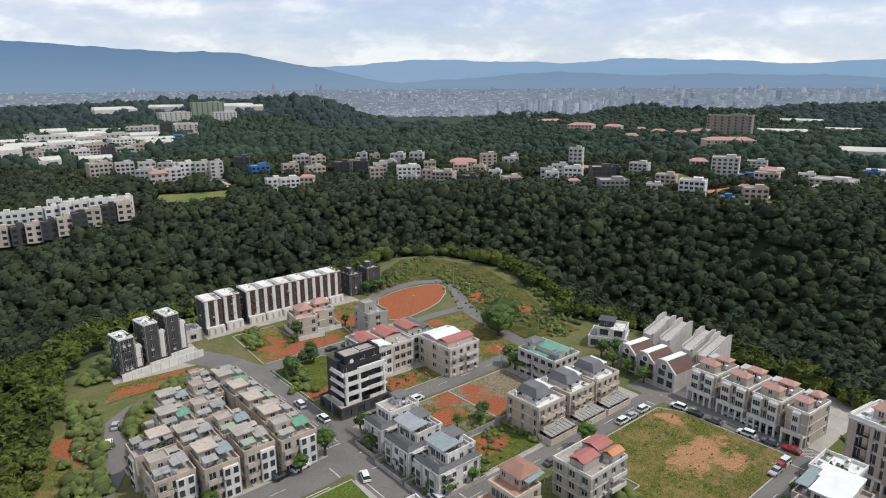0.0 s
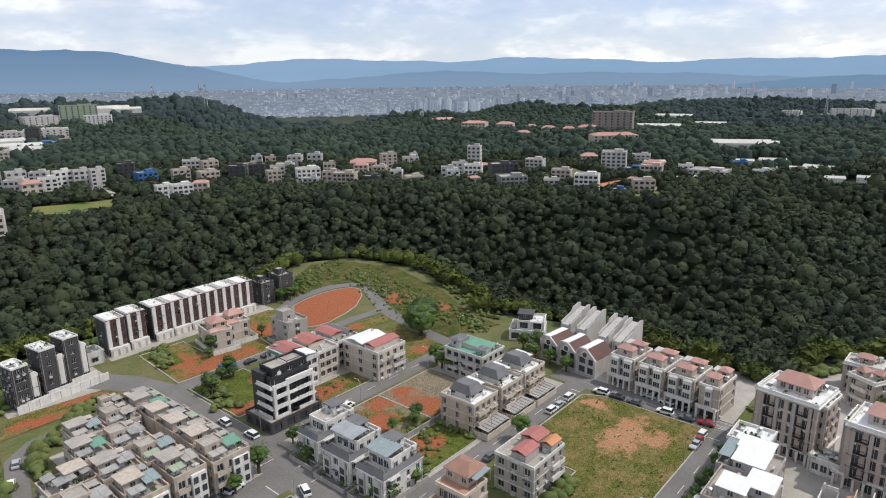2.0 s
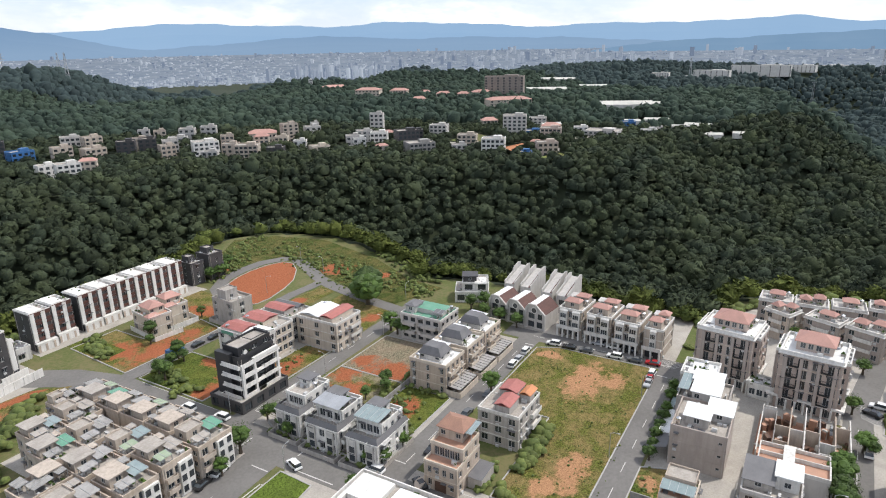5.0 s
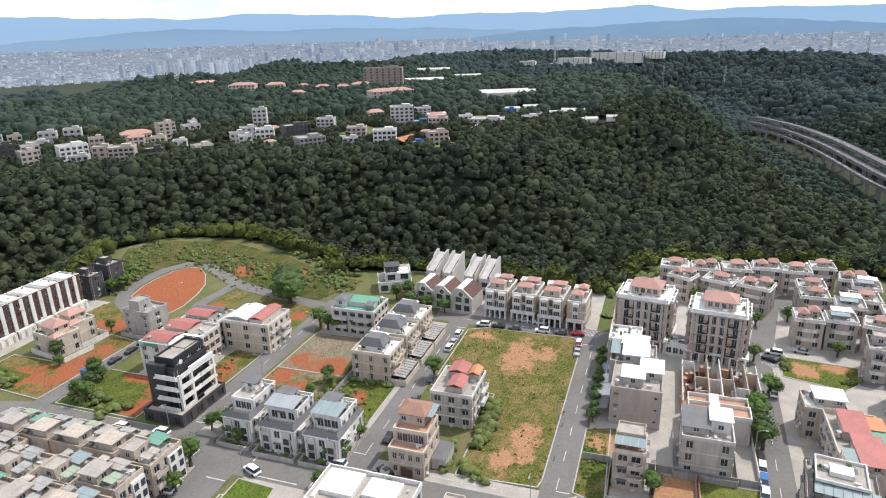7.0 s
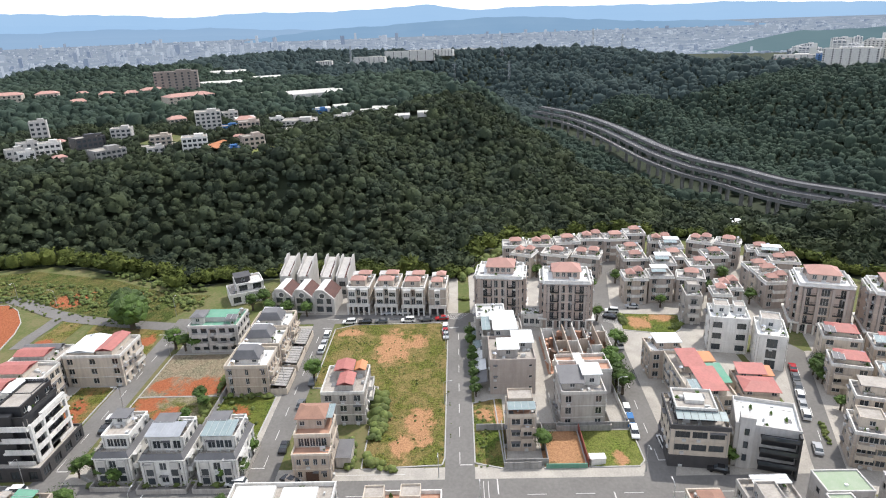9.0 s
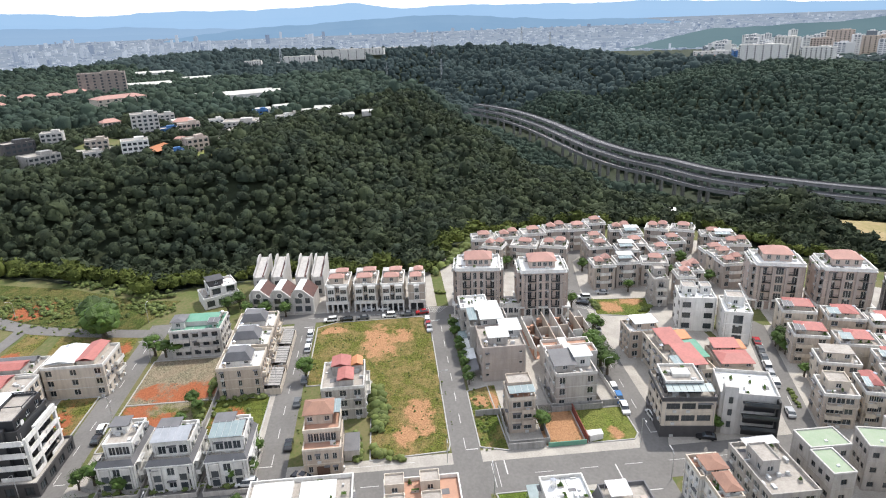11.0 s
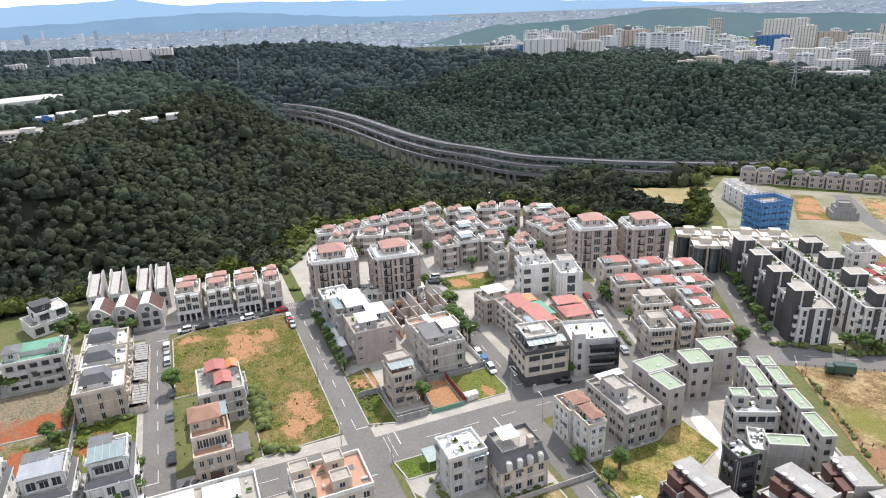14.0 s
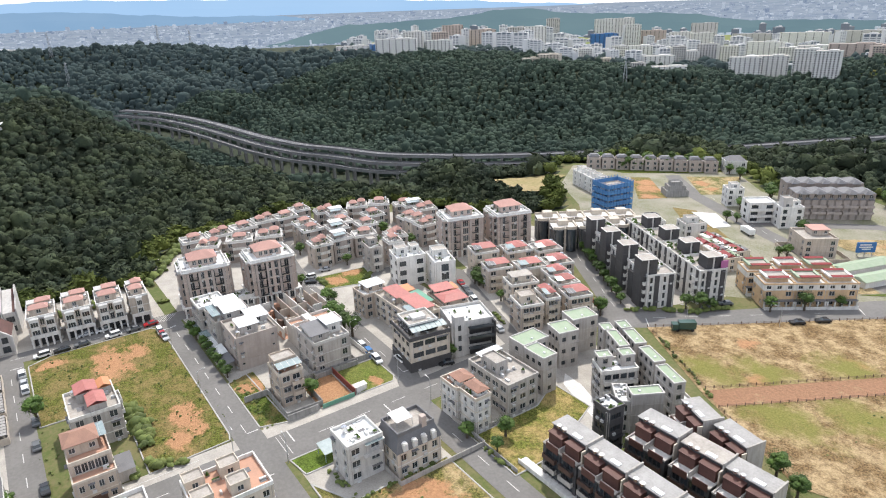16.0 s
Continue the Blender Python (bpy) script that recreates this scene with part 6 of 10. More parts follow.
for k, (bx, by, w, d, rot) in enumerate(((34.6, 137.4, 8.8, 10.4, 0), (44.0, 134.8, 8.0, 10.4, 0), (53.2, 135.4, 7.6, 10.0, 0), (63.0, 134.6, 9.4, 9.4, 0), (34.6, 148.6, 7.6, 9.6, -90), (43.6, 145.6, 8.4, 8.6, 0), (53.0, 145.8, 8.4, 8.6, 0), (63.4, 144.6, 8.8, 8.8, 90), (42.6, 157.0, 7.6, 9.4, 0),
                                          (51.2, 157.2, 8.4, 9.6, 0), (63.2, 154.0, 8.8, 8.6, 90), (45.6, 167.0, 7.6, 8.4, 0), (54.4, 168.2, 7.6, 9.0, 0), (63.0, 163.2, 8.8, 8.4, 90), (62.6, 172.2, 8.4, 8.4, 90), (56.0, 176.6, 5.6, 5.6, 0))):
    block_unit(bx, by, w, d, rot, k)


def black_building():
    t = thing("apartment_house", "five-storey black and white apartment house with wrapped balconies", "apartment house", "", 91.8, 149.4, 0, 0)
    w, d, h, fh = 13.6, 8.4, 15.2, 3.0
    volume(t, "wall", 0, 0, w - 1.0, d - 1.0, 0, h - 1.6, "black", "greyroof", 4, fh, {"f": (4, 1.9, 2.0, 0.6), "l": (1, 1.8, 1.8, 0.6), "r": (2, 1.8, 1.8, 0.6)}, parapet=1.0, frame="darkframe")
    g = Geo()
    g.box(-w / 2 + 0.5, d / 2 - 2.6, 0, 1.6, 5.4, h)
    part("stair_wall", g, "black", t, "windowless black tiled stair wall")
    s = Geo()
    for k in range(1, 5):
        z = k * fh
        s.box(0.6, -d / 2 - 0.5, z - 0.35, w - 0.4, 1.2, 0.35)
        s.box(-w / 2 - 0.1, -1.4, z - 0.35, 1.4, d - 1.4, 0.35)
        s.box(-w * 0.30, -d / 2 - 1.0, z, w * 0.34, 0.16, 0.95)
        s.box(-w / 2 - 0.7, -1.6, z, 0.16, d - 2.2, 0.95)
        if k < 4:
            s.box(w * 0.28, -d / 2 - 1.0, z, w * 0.40, 0.16, 0.8)
    s.box(-w * 0.16, -d / 2 - 0.7, 3.1, 0.7, 0.7, 9.6)
    s.box(w * 0.46, -d / 2 - 0.7, 3.1, 0.7, 0.7, 9.6)
    s.box(w * 0.15, -d / 2 - 0.7, 12.2, w * 0.66, 0.8, 1.0)
    s.box(-w * 0.47, -d / 2 - 0.7, 3.1, 0.8, 0.7, 9.6)
    part("white_frame", s, "white", t, "white balcony slabs and frames")
    volume(t, "podium", -1.0, -0.8, w + 3.4, d + 3.6, 0, 3.0, "charcoal", "paving", 1, 3.0, {"f": (4, 2.0, 1.8, 0.6), "l": (3, 1.6, 1.8, 0.6)}, parapet=0.6, frame="darkframe")
    volume(t, "crown", 0.6, 0.2, w - 2.0, d - 2.6, h - 1.6, 2.4, "black", "greyroof", 1, 2.4, {"f": (3, 1.4, 1.2, 0.6)}, parapet=0.6)
    c = Geo()
    c.cyl(0, 0, 0, 0.65, 0.08, 20)
    ob = part("round_sign", c, "white", t, "plain round white sign")
    ob.matrix_basis = pose(-3.6, -d / 2 + 0.6, 15.1, 90, 0, 0)
    g = Geo()
    for a, b, cx_, cy_ in ((6.4, 0.14, 0.5, -2.6), (0.14, 5.2, 3.6, 0.2), (0.14, 5.2, -2.6, 0.2)):
        g.box(cx_ + 2.6, cy_ + 0.4, h + 1.6, a, b, 0.2)
    for k in range(4):
        g.box(0.2 + (k % 2) * 5.8, -2.0 + (k // 2) * 4.6, h + 0.8, 0.14, 0.14, 0.9)
    part("roof_frame", g, "black", t)


black_building()


def plain_block(name, label, x, y, w, d, rot, h, wall, roof, grid, extras, group="", trim=None, frame="frame", floors=3, ptrim=None):
    t = thing(name, label, "house", group, x, y, 0, rot)
    volume(t, "wall", 0, 0, w, d, 0, h, wall, roof, floors, h / floors, grid, trim=trim, parapet=0.8, frame=frame, ptrim=ptrim)
    for e in extras:
        e(t)
    return t


G3 = {"f": (3, 1.3, 1.4, 0.85), "l": (3, 1.1, 1.3, 0.9), "r": (3, 1.1, 1.3, 0.9)}
plain_block("townhouse", "brown-grey townhouse with blank side wall and white sheet-roofed rooms", 121.0, 35.8, 11.8, 13.4, -90, 9.6, "taupe", "greyroof", {"f": (2, 0.7, 0.6, 1.6), "l": (3, 1.3, 1.3, 0.9)},
            [lambda t: penthouse(t, -1.0, -1.5, 9.6, 5.0, 5.0, 2.4, "greywall", "mono", "whiteroof", 0.5), lambda t: penthouse(t, 3.2, 3.0, 9.6, 5.0, 6.0, 2.2, "lightgrey", "mono", "whiteroof", 0.4), lambda t: tank(t, -4.6, -5.0, 9.6)], "white-roofed terrace")
plain_block("townhouse", "grey townhouse with white sheet-roofed rooms", 133.6, 37.4, 11.4, 11.2, -90, 9.4, "greywall", "greyroof", {"l": (3, 1.4, 1.3, 0.9), "r": (3, 1.1, 1.3, 0.9)},
            [lambda t: penthouse(t, 0.6, -2.2, 9.4, 6.0, 5.6, 2.6, "lightgrey", "mono", "whiteroof", 0.5), lambda t: penthouse(t, 0.2, 3.4, 9.4, 6.4, 4.4, 2.8, "lightgrey", "mono", "whiteroof", 0.4), lambda t: pergola(t, -4.6, 0, 9.4, 2.4, 8.0, 2.0, "canopy", 0.3)], "white-roofed terrace")
plain_block("townhouse", "grey tiled townhouse with bay windows and white roof edge", 144.2, 40.2, 8.6, 9.0, -90, 10.0, "greywall", "whiteroof", {"f": (3, 1.7, 1.5, 0.8), "l": (3, 1.5, 1.5, 0.8), "r": (2, 1.2, 1.4, 0.8)}, [lambda t: tank(t, 1, 2, 10.0)], "white-roofed terrace", "lightgrey", ptrim="white")
ln = thing("lean_to_roof", "long pale sheet lean-to roofs beside the grey terrace", "lean-to", "", 128.0, 44.0, 0, 0)
for k, (lx, key) in enumerate(((-9.5, "slate"), (-3.0, "whiteroof"), (3.5, "whiteroof"), (10.0, "canopy"), (15.5, "canopy"))):
    g = Geo()
    g.face([(lx - 3.1, -1.6, 3.3), (lx + 3.1, -1.6, 3.3), (lx + 3.1, 1.7, 2.7), (lx - 3.1, 1.7, 2.7)])
    g.face([(lx - 3.1, 1.7, 2.6), (lx + 3.1, 1.7, 2.6), (lx + 3.1, -1.6, 3.2), (lx - 3.1, -1.6, 3.2)])
    g.box(lx - 2.9, 1.5, 0, 0.12, 0.12, 2.65)
    g.box(lx + 2.9, 1.5, 0, 0.12, 0.12, 2.65)
    part("roof_sheet", g, key, ln)
plain_block("townhouse", "narrow beige townhouse with glazed roof terrace and pink roof tiles", 94.0, 35.8, 6.4, 7.6, -90, 9.0, "tan", "palette_terrace", {"f": (2, 1.6, 1.4, 0.9), "l": (2, 1.0, 1.3, 0.9), "r": (2, 1.2, 1.3, 0.9)},
            [lambda t: penthouse(t, 0, 1.4, 9.0, 5.6, 4.2, 2.6, "tan", "flat", "tan"), lambda t: pergola(t, 0, -2.4, 9.0, 6.2, 2.8, 2.0, "canopy", 0.4), lambda t: balcony(t, "f", 0, 0, 6.4, 7.6, 1.2, 3.0, 3.0, 1.1, "tan"), lambda t: balcony(t, "f", 0, 0, 6.4, 7.6, 1.2, 6.0, 3.0, 1.1, "tan"), lambda t: yard_wall(t, -4.0, 5.4, -9.0, 6.0, 1.8, "concrete", "b")], "", "cream")
plain_block("townhouse", "grey concrete townhouse with slate lean-to and white stair room", 104.6, 20.4, 10.4, 12.2, -90, 9.4, "greywall", "greyroof", {"f": (2, 1.2, 1.6, 0.8), "r": (2, 0.7, 1.0, 1.0), "l": (3, 1.0, 1.3, 0.9)},
            [lambda t: penthouse(t, -2.4, -0.6, 9.4, 5.0, 7.0, 2.0, "greywall", "mono", "slate", 0.7), lambda t: penthouse(t, 2.6, 0.4, 9.4, 4.0, 5.0, 3.0, "offwhite", "slab", "whiteroof"), lambda t: tank(t, 3.4, 4.4, 9.4), lambda t: yard_wall(t, -6.4, 6.6, -7.2, 8, 1.6, "concrete", "b")], "", "lightgrey")
cs = thing("building_site", "half-built house of bare concrete walls and terracotta court floors", "building site", "", 127.0, 17.0, 0, 0)
for x0, x1, z in ((-13.4, -8.4, 6.4), (-8.4, -3.4, 5.6)):
    g = Geo()
    g.box((x0 + x1) / 2, 0, 0, x1 - x0, 13.6, z, 0, 1)
    part("court_block", g, ["lightgrey", "palette_terrace"], cs, "terracotta-tiled roof court")
    g = Geo()
    g.ring(x1 - x0 + 0.1, 13.7, z - 0.02, 0.9, 0.25, (x0 + x1) / 2, 0)
    g.box((x0 + x1) / 2, 1.0, z, x1 - x0 - 1.0, 2.2, 1.5)
    part("court_wall", g, "offwhite", cs)
r2 = random.Random(3)
for k in range(7):
    g = Geo()
    g.box(8.2, -11.0 + k * 3.1, 0, 22.0 - (k % 3) * 2.5, 0.24, r2.uniform(3.4, 6.0))
    part("bare_wall", g, ("offwhite", "tan", "concrete")[k % 3], cs, "unfinished stained wall")
for k in range(12):
    g = Geo()
    g.box(-1.5 + r2.uniform(0, 20), -9.4 + 3.1 * (k % 6), 0, 0.24, 3.0, r2.uniform(2.6, 5.6))
    part("cross_wall", g, ("tan", "offwhite")[k % 2], cs)
g = Geo()
for k in range(70):
    g.box(r2.uniform(-2, 19), r2.uniform(-11, 8), 0, r2.uniform(0.5, 2.0), r2.uniform(0.4, 1.5), r2.uniform(0.3, 3.0), k % 3, rot=r2.uniform(0, 90))
tagged(part("rubble", g, ["palette_terrace", "offwhite", "wood"], cs, "heaps of boards, bricks and rubble"), kind="stuff")
g = Geo()
g.box(8.2, -1.5, 0.05, 22.4, 19.4, 0.1)
part("slab", g, "palette_terrace", cs, "dusty pink floor slab")


def bw_house():
    t = thing("apartment_house", "cream and black office house with stepped glazed top", "house", "", 89.6, -2.4, 0, -98)
    w, d = 12.0, 12.4
    volume(t, "wall", 0, 0, w, d, 0, 9.6, "cream", "greyroof", 3, 3.2, {"f": (3, 2.6, 1.4, 0.9), "l": (4, 1.6, 1.3, 0.9), "r": (4, 1.8, 1.3, 0.9)}, parapet=0.9, frame="darkframe")
    g = Geo()
    g.ring(w + 0.5, d + 0.5, 0, 2.9, 0.3)
    g.ring(w + 0.4, d + 0.4, 9.5, 1.1, 0.3)
    part("black_band", g, "charcoal", t, "black cladding at base and roof edge")
    volume(t, "upper_floor", -0.4, 1.0, 8.6, 8.0, 9.6, 2.7, "charcoal", "greyroof", 1, 2.7, {"f": (4, 1.7, 1.7, 0.5), "l": (3, 1.7, 1.7, 0.5)}, parapet=0.6, frame="frame", ptrim="offwhite")
    pergola(t, 0.4, -4.2, 9.6, 10.6, 3.0, 2.1, "canopy", 0.4, "darkmetal")
    g = Geo()
    g.box(-0.4, 1.0, 12.3, 4.0, 3.0, 0.9)
    part("plant_box", g, "offwhite", t)


bw_house()


def grey_mod():
    t = thing("apartment_house", "pale grey modern house with stair tower and black balconies", "house", "", 87.4, -16.8, 0, -108)
    w, d = 12.6, 11.0
    volume(t, "wall", 0, 0, w, d, 0, 10.0, "lightgrey", "whiteroof", 3, 3.3, {"l": (3, 0.9, 1.1, 1.0), "r": (3, 1.4, 1.3, 0.9)}, parapet=0.9)
    g = Geo()
    g.box(-w * 0.32, -d / 2 + 0.8, 0, 3.0, 2.6, 12.6)
    part("stair_tower", g, "lightgrey", t)
    b = Geo()
    for k in range(3):
        z = 1.0 + k * 3.2
        b.box(w * 0.18, -d / 2 - 0.9, z + 1.2, 7.2, 1.9, 0.3, 0)
        b.box(w * 0.18, -d / 2 - 1.8, z + 1.5, 7.2, 0.1, 0.9, 1)
        b.box(w * 0.18, -d / 2 - 0.05, z - 0.9, 6.6, 0.14, 2.0, 2)
    b.box(w * 0.48, -d / 2 - 0.9, 0, 0.5, 1.9, 10.4, 0)
    part("balcony", b, ["darkmetal", "glass", "black"], t, "black framed recessed balconies")
    for z in (2.0, 5.2, 8.4):
        window(t, pose(-w * 0.32, -d / 2 - 0.56, z), 0.9, 1.6, "darkframe", 1)


grey_mod()
plain_block("shop_row", "cream workshop terrace with patched red, green and orange sheet roofs", 109.4, -10.2, 10.4, 22.6, -90, 7.6, "cream", "greyroof", {"f": (3, 1.6, 1.4, 0.9), "l": (6, 1.6, 1.4, 0.9)},
            [lambda t: penthouse(t, 0.4, -5.5, 7.6, 5.0, 10.0, 2.0, "cream", "mono", "redroof", 0.5, ("f", "l")), lambda t: penthouse(t, -0.6, 5.0, 7.6, 4.6, 8.0, 2.0, "cream", "mono", "redroof", 0.5, ("l",)), lambda t: penthouse(t, 4.0, -2.0, 7.6, 3.0, 8.0, 1.4, "cream", "mono", "greenroof", 0.5, ()),
             lambda t: penthouse(t, 3.4, 6.0, 7.6, 3.6, 4.0, 1.6, "cream", "mono", "orangeroof", 0.4, ()), lambda t: pergola(t, -3.6, -8, 7.6, 2.6, 5.0, 1.8, "canopy", 0.3), lambda t: tank(t, -4.0, 1.0, 7.6)])
plain_block("townhouse", "tan and white terraced house behind a parking apron", 124.6, -6.0, 9.0, 8.0, -90, 7.6, "tan", "whiteroof", G3, [lambda t: penthouse(t, 1.0, 1.0, 7.6, 6.0, 5.0, 2.0, "tan", "slab", "whiteroof"), lambda t: tank(t, -3, 2, 7.6)])
plain_block("shop_row", "tan house with crimson sheet roof and orange eaves", 103.8, -21.6, 8.2, 12.0, -98, 7.6, "tan", "greyroof", G3, [lambda t: penthouse(t, 0.2, -2.5, 7.6, 7.6, 6.4, 1.8, "tan", "hip", "redroof", 1.0), lambda t: penthouse(t, 0, 4.0, 7.6, 6.0, 4.0, 2.2, "tan", "mono", "redroof", 0.6), lambda t: penthouse(t, 3.6, 3.8, 7.6, 2.0, 4.0, 2.0, "tan", "mono", "orangeroof", 0.3, ())])
plain_block("townhouse", "white modern townhouse with dark window bands", 138.6, -28.8, 10.6, 9.6, -104, 10.4, "white", "whiteroof", {"f": (3, 2.0, 1.6, 0.8), "l": (3, 1.6, 1.5, 0.8), "r": (2, 1.4, 1.5, 0.8)}, [lambda t: penthouse(t, -2.0, 1.4, 10.4, 4.0, 4.6, 2.4, "white", "flat"), lambda t: penthouse(t, 3.0, 2.0, 10.4, 3.0, 4.0, 2.2, "white", "flat")], frame="darkframe")
plain_block("townhouse", "white rendered house with plain side wall and green sign", 129.6, -37.0, 7.6, 11.6, -108, 9.6, "white", "whiteroof", {"f": (1, 2.2, 2.4, 0.5), "l": (2, 1.0, 1.2, 0.9)}, [lambda t: penthouse(t, 0, 2.6, 9.6, 5.0, 5.0, 2.6, "white", "flat"), lambda t: tank(t, -2, -2, 9.6)], frame="darkframe")
plain_block("townhouse", "slim grey townhouse with planted balconies", 157.4, -24.8, 5.0, 9.0, -98, 9.0, "greywall", "greyroof", {"f": (2, 1.4, 1.5, 0.8), "l": (3, 1.1, 1.3, 0.8)}, [lambda t: penthouse(t, 0.4, 2.0, 9.0, 3.6, 4.0, 2.4, "greywall", "flat"), lambda t: balcony(t, "f", 0, 0, 5.0, 9.0, 0, 3.0, 3.4, 1.2, "lightgrey"), lambda t: balcony(t, "f", 0, 0, 5.0, 9.0, 0, 6.0, 3.4, 1.2, "lightgrey")])

# peach twins, grey office, mansard house, terrace house and white flat roof by the main street
for k, (x, y, w, d) in enumerate(((62.0, 4.6, 6.6, 6.2), (56.4, 4.6, 8.0, 4.6))):
    plain_block("townhouse", "pale peach townhouse with clay-tiled roof patches and small windows", x, y, w, d, 180, 8.8, "offwhite", "tileroof", {"f": (3, 0.9, 1.2, 0.9), "l": (2, 0.8, 1.1, 0.9), "r": (2, 0.8, 1.1, 0.9)}, [lambda t, w=w, d=d: penthouse(t, w * 0.1, 0.4, 8.8, w * 0.6, d * 0.6, 1.6, "offwhite", "hip", "tileroof", 0.9)], "peach twins", "cream")
plain_block("office_house", "bare grey concrete office house with flat roof and stair room", 60.2, -7.6, 15.6, 9.6, 180, 8.6, "greywall", "greyroof", {"f": (5, 1.8, 1.3, 0.9), "l": (3, 1.3, 1.3, 0.9), "r": (3, 1.5, 1.3, 0.9)}, [lambda t: penthouse(t, -1.0, -1.6, 8.6, 5.6, 3.6, 3.0, "greywall", "flat"), lambda t: pergola(t, -6.0, 0.6, 8.6, 2.6, 7.0, 2.0, "metal", 0.1)])
plain_block("townhouse", "pale grey townhouse with white flat roof and glazed balcony", 58.6, 34.2, 8.4, 7.8, -90, 9.0, "lightgrey", "whiteroof", {"f": (2, 1.6, 1.4, 0.8), "l": (2, 1.1, 1.3, 0.8), "r": (3, 1.1, 1.3, 0.8)}, [lambda t: pergola(t, 2.0, -3.0, 6.6, 4.4, 3.2, 2.0, "canopy", 0.4), lambda t: tank(t, -2.0, 1.6, 9.0), lambda t: balcony(t, "f", 0, 0, 8.4, 7.8, 1.4, 6.0, 4.4, 1.2, "lightgrey", "rail")], ptrim="offwhite")
mh = thing("townhouse", "cream townhouse with steep dark slate mansard roof and dormers", "house", "", 54.6, 23.8, 0, -90)
volume(mh, "wall", 0, 0, 11.0, 9.0, 0, 6.4, "cream", "greyroof", 2, 3.2, {"f": (4, 1.1, 1.5, 0.8), "l": (3, 1.1, 1.5, 0.8), "r": (3, 1.1, 1.5, 0.8)}, trim="offwhite", parapet=0)
g = Geo()
base = [(-5.7, -4.7), (5.7, -4.7), (5.7, 4.7), (-5.7, 4.7)]
top = [(-4.6, -3.5), (4.6, -3.5), (4.6, 3.5), (-4.6, 3.5)]
for j in range(4):
    n = (j + 1) % 4
    g.face([(*base[j], 6.4), (*base[n], 6.4), (*top[n], 9.6), (*top[j], 9.6)])
g.face([(*p, 9.6) for p in top], 1)
g.ring(9.2, 7.0, 9.6, 0.9, 0.25)
part("mansard_roof", g, ["slate", "greyroof"], mh, "dark slate mansard")
for u in (-3.6, -1.2, 1.2, 3.6):
    g = Geo()
    g.box(0, 0.3, 0, 1.1, 1.2, 1.6)
    g.cyl(0, 0.3, 1.6, 0.55, 0.2, 12)
    ob = part("dormer", g, "offwhite", mh)
    ob.matrix_basis = pose(u, -4.7, 6.7)
    window(mh, pose(u, -5.0, 6.9), 0.8, 1.2, "frame", 1)
g = Geo()
g.box(2.0, -3.0, 9.6, 1.2, 1.2, 2.6)
part("chimney", g, "brick", mh)
pergola(mh, -1.5, 0.6, 9.6, 4.0, 4.0, 2.0, "whiteroof", 0.3)
yard_wall(mh, -6.2, 16.0, -6.6, 6, 1.3, "greywall", "b")
g = Geo()
g.face([(64.2, 31, 2.4), (68.6, 31, 2.9), (68.6, 39.6, 2.9), (64.2, 39.6, 2.4)])
g.face([(64.2, 39.6, 2.3), (68.6, 39.6, 2.8), (68.6, 31, 2.8), (64.2, 31, 2.3)])
for a, b in ((64.4, 31.2), (68.4, 31.2), (68.4, 39.4), (64.4, 39.4)):
    g.box(a, b, 0, 0.12, 0.12, 2.4)
solid("carport", g, "canopy", "pale green sheet-roofed carport beside the grey townhouse", "carport")
th = thing("villa", "cream villa with four square roof pavilions and terracotta terraces", "house", "", 63.2, 61.0, 0, -90)
volume(th, "wall", 0, 0, 15.0, 11.4, 0, 6.4, "cream", "palette_terrace", 2, 3.2, {"f": (5, 1.1, 1.4, 0.8), "l": (4, 1.1, 1.4, 0.8), "r": (4, 1.1, 1.4, 0.8)}, trim="offwhite", parapet=0.9, ptrim="white")
for a, b in ((-5.4, 3.2), (1.6, 3.4), (-5.4, -2.8), (1.6, -2.8)):
    penthouse(th, a, b, 6.4, 3.8, 3.4, 2.4, "cream", "flat", "white", 0.2, ("f",))
fw = thing("villa", "white flat-roofed modern house with skylights and roof planting", "house", "", 66.2, 85.0, 0, -90)
volume(fw, "wall", 0, 0, 20.6, 11.0, 0, 6.4, "white", "greyroof", 2, 3.2, {"f": (5, 2.0, 1.8, 0.7), "l": (3, 1.8, 1.8, 0.7), "r": (3, 1.8, 1.8, 0.7)}, parapet=1.0, ptrim="white")
g = Geo()
g.box(-5.0, 1.0, 6.4, 7.0, 7.0, 1.0, 0, 1)
part("skylight", g, ["white", "whiteroof"], fw)
for k in range(6):
    g = Geo()
    g.box(-7.6 + k * 1.1, 1.0, 7.4, 0.12, 6.6, 0.1, 0)
    part("skylight_bar", g, "white", fw)
g = Geo()
g.box(-9.0, 0, 6.4, 0.8, 9.0, 0.9, 0)
part("roof_planter", g, "white", fw)
g = Geo()
g.box(3.5, 1.5, 6.4, 7.0, 5.4, 0.8, 0, 1)
part("skylight", g, ["white", "whiteroof"], fw)


